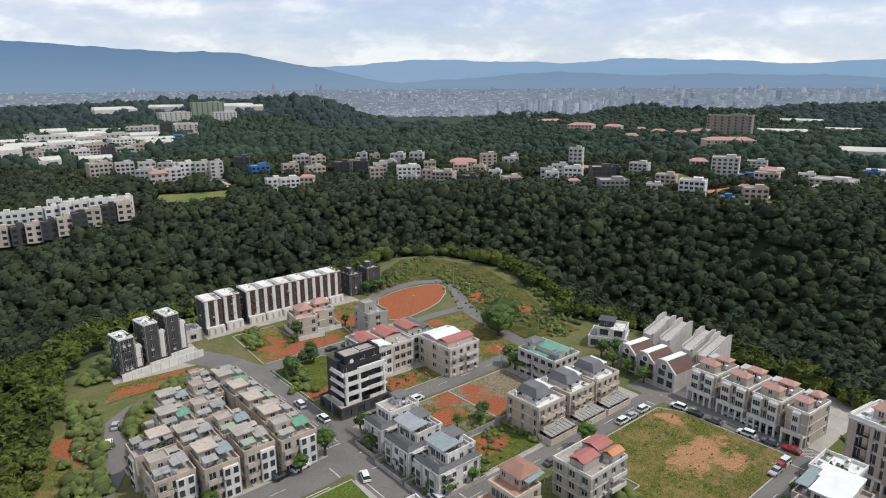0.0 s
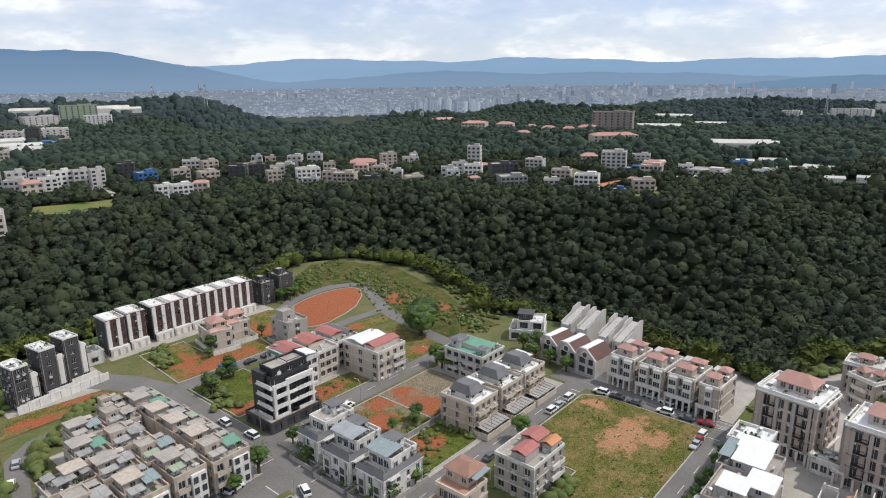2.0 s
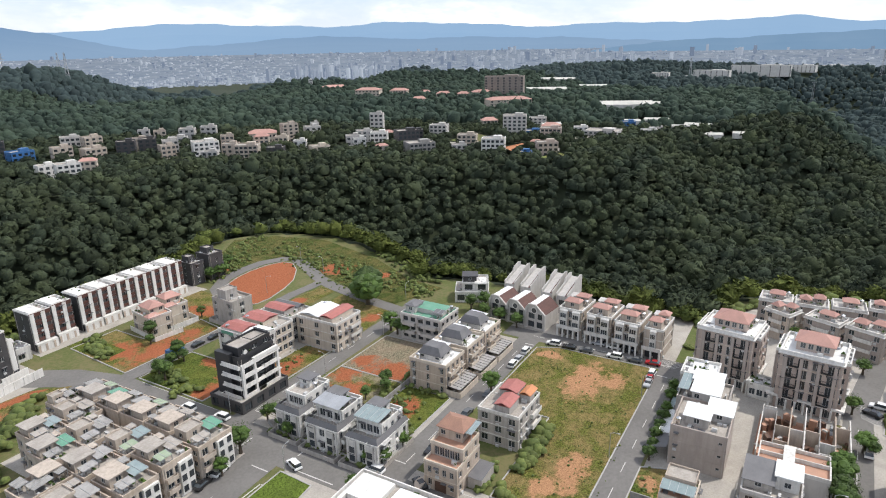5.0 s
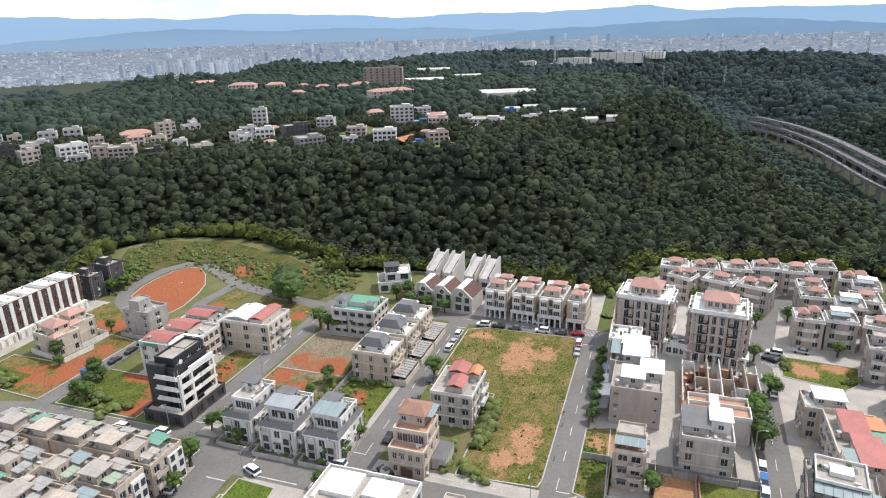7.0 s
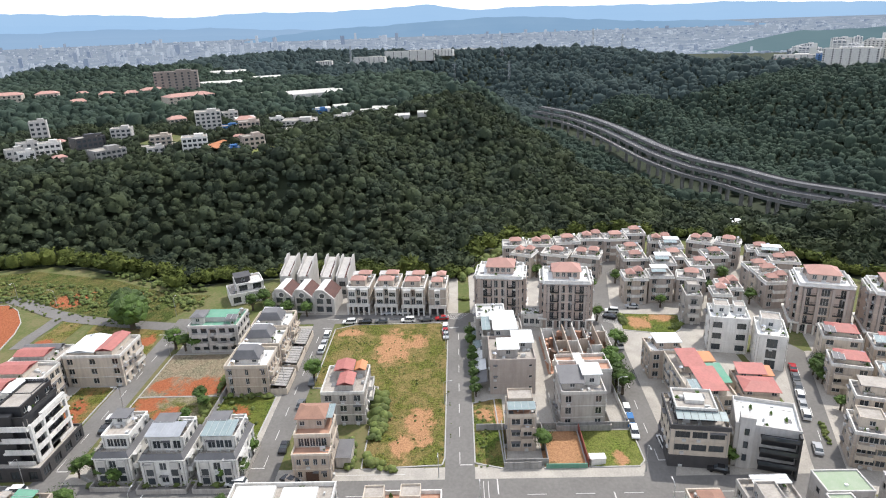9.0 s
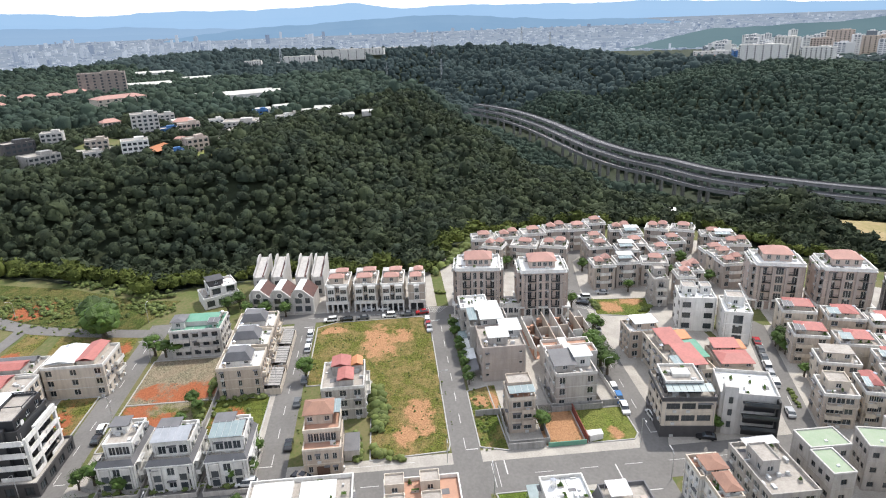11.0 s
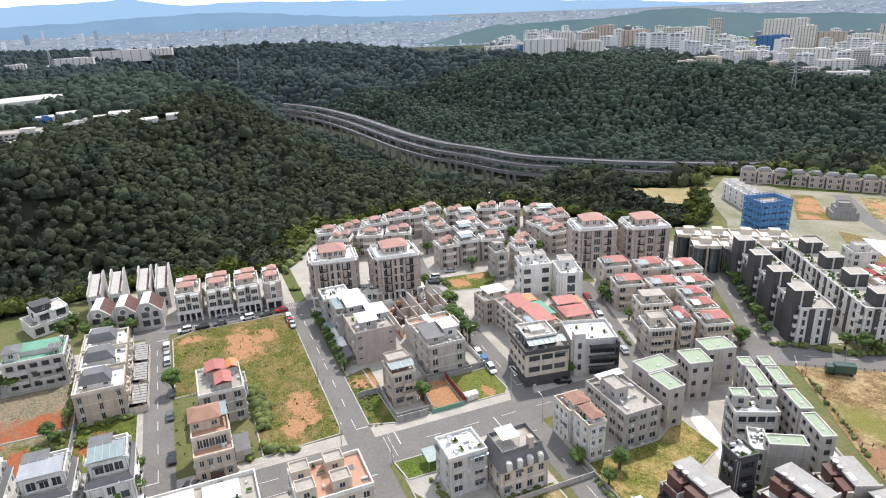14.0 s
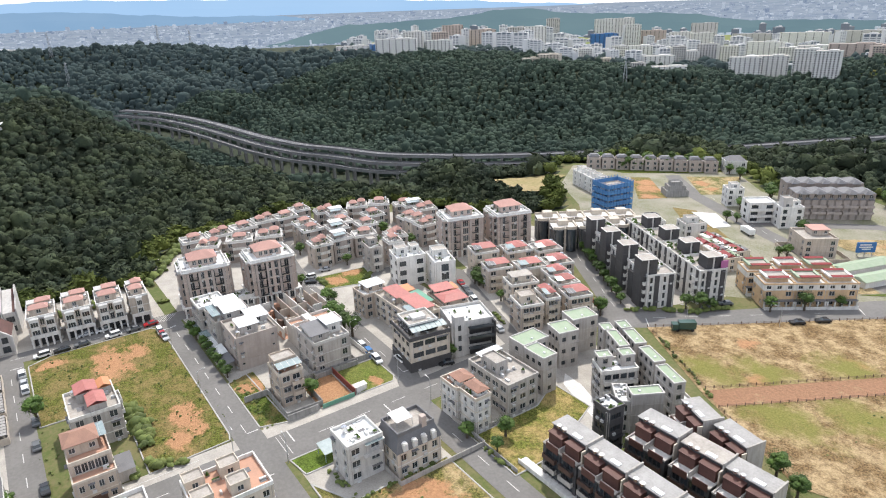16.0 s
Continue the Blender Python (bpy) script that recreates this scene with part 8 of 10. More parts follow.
def viaduct():
    t = thing("viaduct", "double-decked grey concrete motorway viaduct on tall piers", "viaduct")
    line = smooth_line(DECK)
    for off, z, w in ((-5.5, -58.5, 12.0), (6.0, -65.0, 12.0), (18.0, -71.5, 7.0)):
        g = Geo()
        left, right = [], []
        for i, q in enumerate(line):
            d = (line[min(i + 1, len(line) - 1)] - line[max(i - 1, 0)]).normalized()
            n = Vector((-d.y, d.x, 0))
            left.append(q + n * (w / 2 - off))
            right.append(q + n * (-w / 2 - off))
        for i in range(len(line) - 1):
            a, b, c, e = right[i], right[i + 1], left[i + 1], left[i]
            g.face([(v.x, v.y, z) for v in (a, b, c, e)], 0)
            g.face([(v.x, v.y, z - 2.0) for v in (e, c, b, a)], 1)
            for u, v in ((a, b), (c, e)):
                g.face([(u.x, u.y, z - 2.0), (v.x, v.y, z - 2.0), (v.x, v.y, z + 1.1), (u.x, u.y, z + 1.1)], 1)
                g.face([(v.x, v.y, z + 1.1), (v.x, v.y, z), (u.x, u.y, z), (u.x, u.y, z + 1.1)], 1)
        part("deck", g, ["motorway", "viaduct"], t)
        m = Geo()
        for i in range(0, len(line) - 1):
            for f in (0.28, 0.5, 0.72):
                a, b = right[i].lerp(left[i], f), right[i + 1].lerp(left[i + 1], f)
                c = a.lerp(b, 0.6)
                m.face([(a.x - 0.1, a.y - 0.15, z + 0.05), (c.x - 0.1, c.y - 0.15, z + 0.05), (c.x + 0.1, c.y + 0.15, z + 0.05), (a.x + 0.1, a.y + 0.15, z + 0.05)])
        part("lane_marking", m, "line", t)
    for i in range(2, len(line) - 2, 3):
        q = line[i]
        d = (line[i + 1] - line[i - 1]).normalized()
        n = Vector((-d.y, d.x, 0))
        ang = math.degrees(math.atan2(n.y, n.x))
        for off, z in ((-5.5, -60.5), (6.0, -67.0)):
            c = q - n * off
            g = Geo()
            base = float(height(c.x, c.y)) - 3
            g.box(c.x, c.y, base, 3.6, 2.4, z - 2.0 - base, rot=ang)
            g.box(c.x, c.y, z - 2.0, 9.6, 2.6, 2.0, rot=ang)
            part("pier", g, "concrete", t)


viaduct()


# ---- far villages, sheds and the city on the next ridge ----
TONE = {"tan": "beige", "grey": "lightgrey", "white": "white", "dark": "charcoal", "cream": "cream", "blue": "bluepaint", "concrete": "concrete", "brick": "brick", "redtop": "cream", "green": "palegreen", "glass": "slate"}
SAY = {"tan": "beige", "grey": "grey", "white": "white", "dark": "dark", "cream": "cream", "blue": "blue", "concrete": "concrete", "brick": "brick-red", "redtop": "cream red-roofed", "green": "green", "glass": "grey"}
BUILT = []


def far_block(x, y, w, h, tone, group):
    z = float(height(x, y)) - 1.5
    BUILT.append((x, y, max(w, 12)))
    rot = -math.degrees(math.atan2(x, y)) + rng.uniform(-18, 18)
    d = min(w * 0.75, 24) if tone not in ("shed", "slab") else min(w * 0.4, 26)
    h = h + 1.5
    if tone == "shed":
        t = thing("factory_shed", "long low shed with pale sheet-metal roof among the trees", "shed", group, x, y, z, rot)
        g = Geo()
        g.box(0, 0, 0, w, d, h * 0.75)
        part("wall", g, "offwhite", t)
        bays = max(1, int(d / 11))
        for k in range(bays):
            r = Geo()
            yy = -d / 2 + (k + 0.5) * d / bays
            r.hip(0, yy, h * 0.75, w, d / bays - 0.4, max(0.8, h * 0.3), 0, 0.2, 0.95)
            part("roof", r, "shedroof", t)
        return
    floors = max(1, round(h / 3.4))
    t = thing("slab_block" if tone == "slab" else "house", "large grey slab block with long window bands on the wooded ridge" if tone == "slab" else "distant %s house on the wooded plateau" % SAY[tone], "building", group, x, y, z, rot)
    wall = "umber" if tone == "slab" else {"tan": "offwhite", "glass": "lightgrey"}.get(tone, TONE[tone]) if group == "ridge city" else TONE[tone]
    fh = h / floors
    cols = max(2, min(7, int(w / 3.6)))
    holes = {"f": openings(w, 0, floors, fh, cols, min(2.4, w / cols * 0.68), min(1.9, fh * 0.56), fh * 0.26, 0.8), "l": openings(d, 0, floors, fh, 2, 1.6, min(1.6, fh * 0.5), fh * 0.3, 1.2), "r": openings(d, 0, floors, fh, 2, 1.6, min(1.6, fh * 0.5), fh * 0.3, 1.2)}
    g = Geo()
    shell(g, 0, 0, w, d, 0, h, holes, 0, 1, 0.3)
    if tone != "redtop":
        g.ring(w, d, h, 0.8, 0.3)
        g.box(w * 0.18, 0, h, w * 0.36, d * 0.4, 2.4)
    for side, cuts in holes.items():
        for u, ww, zz, hh in cuts:
            m = side_pose(side, 0, 0, w, d, u, zz, 0.2)
            g.face([tuple(m @ Vector(q)) for q in ((-ww / 2, 0, 0), (ww / 2, 0, 0), (ww / 2, 0, hh), (-ww / 2, 0, hh))], 2)
    part("wall", g, [wall, "greyroof", "glass"], t)
    r = Geo()
    if tone == "redtop":
        r.hip(0, 0, h, w, d, min(3.0, d * 0.25), 0, 0.5)
        part("roof", r, "coralroof", t)


FAR_A = [(132, 619, 18.6, 13, "tan"), (150, 610, 15, 12, "grey"), (166, 601, 14, 12, "grey"), (180, 592, 13, 11, "grey"), (159, 579, 15, 10, "grey"), (162, 557, 14, 10, "redtop"), (175, 560, 13, 11, "white"), (189, 570, 12.6, 13, "white"), (200, 562, 12.5, 13, "grey"), (207, 549, 10.6, 14, "grey"), (240, 571, 13, 12, "dark"), (240, 537, 16, 9, "blue"), (234, 468, 15, 11, "white"), (229, 486, 12, 8.5, "white"), (254, 476, 11.4, 9.7, "redtop"), (262, 521, 13.8, 11, "tan"), (297, 567, 15, 9.4, "grey"), (302, 545, 14, 11, "tan"), (279, 508, 16, 9, "tan")]
FAR_B = [(304, 503, 13.9, 11, "dark"), (322, 501, 13.7, 11, "dark"), (360, 557, 10, 8.7, "grey"), (366, 543, 10.4, 8.7, "tan"), (359, 510, 16, 6, "grey"), (343, 457, 20, 12, "white"), (378, 520, 13.4, 10, "grey"), (393, 509, 13.5, 10, "grey"), (373, 464, 11, 9.4, "tan"), (347, 413, 18, 11, "tan"), (407, 456, 24, 7, "redtop"), (421, 437, 14, 14, "tan"), (324, 480, 12, 9, "tan"), (390, 440, 12, 8, "redtop"), (330, 436, 12, 8, "grey")]
FAR_C = [(438, 425, 14, 9, "grey"), (451, 433, 7, 10, "grey"), (447, 373, 13.8, 7.7, "grey"), (487, 387, 12.4, 17, "grey"), (439, 351, 14.8, 10, "white"), (447, 328, 19, 12, "dark"), (427, 303, 22, 8, "concrete"), (497, 325, 15.7, 11, "grey"), (465, 279, 15.8, 11, "tan"), (434, 270, 12, 7.6, "grey"), (441, 243, 18, 12, "white"), (560, 305, 15, 7.4, "redtop"), (531, 265, 21, 18, "grey"), (459, 206, 15.9, 9, "brick"), (477, 222, 8, 5, "redtop"), (432, 214, 13, 5, "blue"), (593, 254, 20, 3.4, "shed")]
FAR_D = [(805, 694, 38, 7, "redtop"), (738, 580, 34, 10, "redtop"), (770, 550, 24, 7, "redtop"), (711, 480, 18, 6.3, "redtop"), (772, 508, 14, 7, "redtop"), (743, 462, 18, 9, "redtop"), (750, 436, 15, 8, "redtop"), (778, 423, 26, 9, "redtop"), (685, 342, 50, 9, "redtop"), (812, 405, 52, 27, "slab"), (949, 408, 80, 8, "shed"), (1128, 446, 60, 6, "shed"), (1080, 372, 58, 6, "shed"), (737, 219, 74, 8, "shed"), (773, 312, 30, 4, "shed"), (1045, 462, 50, 5, "shed"), (846, 780, 6, 12, "white")]
FAR_E = [(620, 121, 24, 7.6, "shed"), (562, 99, 14, 4, "shed"), (566, 78, 14, 4, "shed"), (627, 187, 14, 6, "blue"), (667, 169, 24, 4, "shed"), (621, 154, 14, 4, "grey"), (575, 196, 30, 4, "grey"), (580, 219, 13, 4, "white"), (757, 292, 24, 5, "shed"), (604, 272, 17, 4, "grey"), (531, 230, 18, 9, "brick"), (575, 247, 16, 5, "redtop"), (536, 250, 18, 5, "blue"), (640, 140, 16, 4, "shed"), (650, 190, 18, 4, "shed"), (600, 160, 14, 5, "white")]
IND = [(169, 832, 30, 9, "shed"), (213, 904, 40, 11, "grey"), (167, 783, 20, 9, "tan"), (200, 992, 50, 10, "shed"), (325, 1340, 74, 14, "shed"), (197, 801, 25, 12, "white"), (275, 995, 40, 12, "grey"), (301, 970, 16, 18, "dark"), (400, 1240, 56, 16, "grey"), (413, 1320, 60, 12, "shed"), (471, 1261, 60, 26, "green"), (530, 1290, 80, 14, "shed"), (560, 1270, 50, 10, "shed"), (478, 1200, 42, 16, "white"), (256, 884, 50, 8, "shed"), (284, 892, 30, 7, "blue"), (143, 743, 18, 10, "white"), (160, 764, 18, 11, "tan")]
IND2 = [(602, 1413, 70, 6, "shed"), (692, 1393, 70, 6, "shed"), (753, 1420, 64, 6, "shed"), (166, 730, 13, 12, "dark"), (230, 860, 40, 9, "shed"), (300, 1080, 60, 12, "shed"), (350, 1100, 50, 14, "white"), (240, 1050, 60, 12, "shed"), (180, 880, 40, 10, "grey"), (380, 1160, 60, 14, "shed"), (120, 770, 20, 10, "grey"), (110, 840, 40, 10, "shed"), (150, 930, 50, 12, "white"), (260, 940, 40, 10, "shed"), (330, 1010, 50, 12, "grey"), (140, 800, 24, 10, "white"), (205, 760, 20, 9, "tan"), (185, 740, 18, 9, "grey")]
RIDGE = [(578, -963, 48, 34, "white"), (555, -1002, 48, 37, "white"), (505, -1018, 38, 43, "white"), (462, -994, 35, 38, "white"), (769, -986, 57, 20, "white"), (902, -1096, 51, 27, "white"), (956, -1094, 28, 23, "white"), (921, -906, 31, 21, "white"), (919, -947, 31, 23, "white"), (845, -775, 40, 15, "cream"), (814, -701, 27, 6, "cream"), (772, -1051, 25, 35, "grey"), (787, -1110, 34, 24, "white"), (1268, -1391, 53, 69, "tan"), (1242, -1440, 53, 72, "tan"), (1185, -1298, 72, 35, "blue"), (1151, -1366, 43, 58, "tan"), (1201, -1513, 74, 40, "brick"), (1184, -1052, 51, 47, "white"), (1183, -992, 40, 44, "glass")]
RIDGE1 = [(1153, -864, 57, 40, "brick"), (1249, -851, 48, 47, "brick"), (1434, -1352, 38, 63, "glass"), (1049, -1433, 53, 43, "tan"), (1019, -1478, 60, 41, "tan"), (1159, -1696, 70, 58, "glass"), (765, -1137, 38, 38, "grey"), (785, -1238, 38, 30, "tan"), (760, -1336, 72, 37, "white"), (679, -1283, 37, 32, "tan"), (645, -1322, 65, 26, "white"), (528, -1224, 83, 26, "brick"), (450, -1139, 29, 21, "brick"), (903, -1775, 121, 34, "white"), (725, -1699, 122, 26, "grey"), (1033, -1737, 102, 32, "grey"), (876, -1149, 26, 24, "white"), (727, -876, 24, 14, "grey"), (688, -910, 57, 11, "white"), (843, -916, 39, 10, "cream")]
RIDGE2 = [(1093, -603, 80, 30, "white"), (1048, -674, 50, 26, "white"), (1176, -619, 50, 18, "blue"), (1274, -600, 70, 16, "white"), (1218, -560, 44, 8, "redtop"), (1320, -512, 72, 5, "shed"), (1401, -482, 84, 5, "shed"), (1150, -680, 40, 40, "tan"), (1110, -720, 34, 38, "brick")]
RIDGE3 = [(1642, -449, 60, 6, "shed"), (1665, 381, 40, 14, "tan"), (1742, 275, 84, 18, "tan"), (1891, 180, 140, 26, "tan"), (1971, 87, 64, 16, "white"), (1747, 328, 40, 10, "white"), (2070, 26, 84, 12, "white")]
ROWS_LEFT = [(106 - 8.2 * (k % 12) + 5 * (k // 12), 445 + 2.4 * (k % 12) + 17 * (k // 12), 8.6, 9.5, ("cream", "dark")[k % 2] if k < 12 else "white") for k in range(30)]
for table, group in ((FAR_A, "far plateau houses"), (FAR_B, "far plateau houses"), (FAR_C, "far plateau houses"), (FAR_D, "ridge buildings"), (FAR_E, "ridge buildings"), (IND, "industrial quarter"), (IND2, "industrial quarter"), (RIDGE, "ridge city"), (RIDGE1, "ridge city"), (RIDGE2, "ridge city"), (RIDGE3, "ridge city"), (ROWS_LEFT, "terraces at the wood's edge")):
    for row in table:
        far_block(*row, group)
ri = random.Random(21)
for k in range(150):
    f = ri.random()
    x, y = 60 + 250 * f + ri.uniform(-80, 100), 725 + 380 * f + ri.uniform(-60, 80)
    if all(math.hypot(x - bx, y - by) > 0.5 * bw + 14 for bx, by, bw in BUILT) and to_polygon(np.float64(x), np.float64(y), FAR) < -8:
        kind = ri.choice(("shed", "shed", "white", "grey", "tan", "white", "cream"))
        far_block(x, y, ri.uniform(20, 36) if kind == "shed" else ri.uniform(10, 22), ri.uniform(6, 13), kind, "industrial quarter")
for k in range(46):
    f = ri.random()
    x, y = 300 + 160 * f + ri.uniform(-30, 50), 500 - 210 * f + ri.uniform(-20, 60)
    if all(math.hypot(x - bx, y - by) > 0.5 * bw + 9 for bx, by, bw in BUILT) and to_polygon(np.float64(x), np.float64(y), FAR) < -8:
        far_block(x, y, ri.uniform(9, 15), ri.uniform(5, 10), ri.choice(("tan", "grey", "white", "redtop", "cream", "dark")), "far plateau houses")
# clearings, sheds by the river and other open ground on the far side
for name, pts, key, label in (("ground_clearing", [(418, 190), (448, 178), (462, 196), (436, 206)], "meadow", "open grass terrace at the plateau edge"), ("ground_clearing", [(452, 232), (470, 224), (486, 238), (466, 248)], "soil", "bare orange plot among the far houses"),
                              ("ground_clearing", [(356, 430), (372, 424), (384, 440), (366, 448)], "soil", "bare orange plot among the far houses"), ("ground_clearing", [(128, 470), (176, 452), (196, 500), (150, 520)], "meadow", "bright green park lawn beyond the wood"),
                              ("ground_clearing", [(470, 268), (500, 262), (520, 300), (482, 306)], "grass", "rough grass among the far houses"), ("ground_clearing", [(196, -146), (222, -132), (236, -160), (206, -176)], "straw", "tan grass clearing on the knoll")):
    g = Geo()
    for a in range(8):
        for b in range(8):
            def at(u, v):
                x = (pts[0][0] * (1 - u) + pts[1][0] * u) * (1 - v) + (pts[3][0] * (1 - u) + pts[2][0] * u) * v
                y = (pts[0][1] * (1 - u) + pts[1][1] * u) * (1 - v) + (pts[3][1] * (1 - u) + pts[2][1] * u) * v
                return (x, y, float(height(x, y)) + 0.9)
            g.face([at(a / 8, b / 8), at((a + 1) / 8, b / 8), at((a + 1) / 8, (b + 1) / 8), at(a / 8, (b + 1) / 8)])
    solid(name, g, key, label, "clearing", "structure")
for pts in ([(392, 420), (420, 360), (470, 300), (500, 250), (540, 210)], [(300, 470), (340, 440), (392, 420)], [(200, 540), (206, 470), (214, 446)], [(452, 214), (470, 200), (500, 196), (560, 200)], [(410, 440), (470, 400), (500, 360), (560, 330)]):
    q = smooth_line(pts, 6)
    g = Geo()
    for a, b in zip(q[:-1], q[1:]):
        d = (b - a).normalized()
        n = Vector((-d.y, d.x, 0)) * 3.2
        g.face([(v.x, v.y, float(height(v.x, v.y)) + 1.2) for v in (a - n, b - n, b + n, a + n)])
    solid("road_far", g, "paving", "pale concrete lane between the far houses", "road", "structure")

# the city on the plain
cg = Geo()
cr2 = random.Random(11)


def city_block(az, dist, w, h):
    x, y = dist * math.sin(radians(az)), dist * math.cos(radians(az))
    cg.box(x, y, float(plain_height(np.float64(math.hypot(x - 60, y - 30)))) - 2, w, w * cr2.uniform(0.5, 1.1), h, rot=cr2.uniform(0, 90))


for k in range(11000):
    big = cr2.random() < 0.06
    far = cr2.random() ** 0.85
    city_block(cr2.uniform(-2, 172), 2420 + 2150 * far, cr2.uniform(6, 20), cr2.uniform(12, 26) if big else cr2.uniform(2.5, 9))
for k in range(60):
    city_block(cr2.gauss(50.5, 2.2), cr2.uniform(2700, 3300), cr2.uniform(9, 17), cr2.uniform(30, 62))
for k in range(60):
    city_block(cr2.gauss(68, 8), cr2.uniform(3400, 4300), cr2.uniform(12, 20), cr2.uniform(26, 52))
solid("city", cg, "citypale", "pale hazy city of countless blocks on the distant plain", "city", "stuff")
# the town on the ridge behind the towers
cg = Geo()
for k in range(760):
    az = cr2.uniform(116, 172)
    dist = np.interp(az, [c[0] for c in CREST], [c[1] for c in CREST]) + 120 + 1200 * cr2.random() ** 1.1
    x, y = dist * math.sin(radians(az)) - 25, dist * math.cos(radians(az)) + 40
    w, d, h, rot = cr2.uniform(14, 34), cr2.uniform(12, 20), cr2.choice((5, 6, 8, 10, 12, 16, 24, 34)) * cr2.uniform(0.8, 1.2), cr2.uniform(0, 90)
    if any(math.hypot(x - bx, y - by) < bw * 0.6 + 14 for bx, by, bw in BUILT):
        continue
    z = float(height(x, y)) - 1
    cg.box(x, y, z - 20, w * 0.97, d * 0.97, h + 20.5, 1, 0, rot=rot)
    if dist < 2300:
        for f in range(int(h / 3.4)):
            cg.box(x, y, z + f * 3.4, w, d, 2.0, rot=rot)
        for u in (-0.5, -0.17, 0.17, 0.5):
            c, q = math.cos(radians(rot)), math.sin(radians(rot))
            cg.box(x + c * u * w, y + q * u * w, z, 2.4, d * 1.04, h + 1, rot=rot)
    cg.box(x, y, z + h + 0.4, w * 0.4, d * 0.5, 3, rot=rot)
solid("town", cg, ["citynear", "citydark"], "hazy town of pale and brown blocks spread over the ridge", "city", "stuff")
wg = Geo()
for az0, az1, d0, d1, w in ((8, 34, 3300, 2600, 40), (34, 52, 2600, 2900, 34), (-2, 14, 3000, 3500, 70), (14, 30, 3500, 3900, 60)):
    for k in range(12):
        quad = []
        for f, s in ((k / 12, -1), ((k + 1) / 12, -1), ((k + 1) / 12, 1), (k / 12, 1)):
            az, dd = radians(az0 + (az1 - az0) * f), d0 + (d1 - d0) * f + s * w / 2
            x, y = dd * math.sin(az), dd * math.cos(az)
            quad.append((x, y, float(plain_height(np.float64(math.hypot(x - 60, y - 30)))) + 6))
        wg.face(quad)
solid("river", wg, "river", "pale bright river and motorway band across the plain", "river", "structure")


def pylon(x, y, h):
    t = thing("pylon", "steel lattice power pylon on a wooded ridge", "pylon", "power line", x, y, float(height(x, y)) - 1, rng.uniform(0, 90))
    g = Geo()
    for a, b in ((-1, -1), (1, -1), (1, 1), (-1, 1)):
        g.beam((a * 3.2, b * 3.2, 0), (a * 0.8, b * 0.8, h), 0.5, 0.5)
    for k in range(6):
        z0, z1 = h * k / 6, h * (k + 1) / 6
        r0, r1 = 3.2 - 2.4 * k / 6, 3.2 - 2.4 * (k + 1) / 6
        for s in (-1, 1):
            g.beam((-r0, s * r0, z0), (r1, s * r1, z1), 0.3, 0.3)
            g.beam((s * r0, -r0, z0), (s * r1, r1, z1), 0.3, 0.3)
    part("mast", g, "metal", t)
    for z, w in ((h * 0.72, 8), (h * 0.84, 7), (h * 0.96, 5.5)):
        g = Geo()
        g.beam((-w, 0, z), (w, 0, z), 0.5, 0.5)
        part("cross_arm", g, "metal", t)


for x, y, h in ((718, 1260, 52), (653, 1352, 40), (756, 1348, 42), (1793, -318, 60), (1790, 53, 60), (1932, -85, 60), (1691, -87, 56), (1670, 314, 56), (641, -741, 34), (1806, -400, 56)):
    pylon(x, y, h)


# ---- woods ----
def blob(rs, subdiv, rough):
    bm = bmesh.new()
    bmesh.ops.create_icosphere(bm, subdivisions=subdiv, radius=1.0)
    v = np.array([p.co[:] for p in bm.verts])
    f = np.array([[q.index for q in face.verts] for face in bm.faces])
    bm.free()
    low = v[:, 2] > -0.45
    f = f[low[f].all(1)]
    v = v * (1 + rs.uniform(-rough, rough, (len(v), 1)))
    v[:, 2] = np.where(v[:, 2] < 0, v[:, 2] * 0.5, v[:, 2] * 0.72)
    return v, f


def dome(rs, seg, rings, lumps, size, tall=0.8, tufts=10):
    """A crown of leaf heaps: a dome that swells round each heap and sinks between them."""
    v, f = [(0.0, 0.0, 1.0)], []
    for i in range(1, rings + 1):
        a = radians(112) * (i / rings) ** (1.0 if rings > 3 else 1.15)
        for k in range(seg):
            b = 2 * math.pi * (k + 0.5 * (i % 2)) / seg
            v.append((math.sin(a) * math.cos(b), math.sin(a) * math.sin(b), math.cos(a)))
    for k in range(seg):
        f.append((0, 1 + k, 1 + (k + 1) % seg))
    for i in range(rings - 1):
        p, q = 1 + i * seg, 1 + (i + 1) * seg
        for k in range(seg):
            j = (k + 1) % seg
            if i % 2:
                f += [(p + k, q + k, p + j), (p + j, q + k, q + j)]
            else:
                f += [(p + k, q + k, q + j), (p + k, q + j, p + j)]
    v, f = np.array(v), np.array(f)
    heads = rs.normal(size=(lumps, 3)) + np.array([0, 0, 0.7])
    heads /= np.linalg.norm(heads, axis=1)[:, None]
    near = np.arccos(np.clip(v @ heads.T, -1, 1)) / size
    swell = np.exp(-near ** 2) * rs.uniform(0.6, 1.0, lumps)
    r = 0.70 + 0.46 * swell.max(1) + rs.uniform(-0.10, 0.10, len(v))
    v = v * r[:, None] * np.array([1, 1, tall])
    # tufts of leaves that break the outline
    upper = np.where(v[:, 2] > 0.05)[0]
    base, tip = v[rs.choice(upper, tufts)] * rs.uniform(0.94, 1.08, (tufts, 1)), []
    for k in range(3):
        tip.append(base + rs.normal(size=(tufts, 3)) * np.array([0.20, 0.20, 0.13]) + (0.03 if k else 0.0))
    n = len(v)
    v = np.vstack([v, np.stack(tip, 1).reshape(-1, 3)])
    f = np.vstack([f, n + np.arange(3 * tufts).reshape(-1, 3)])
    return v, f


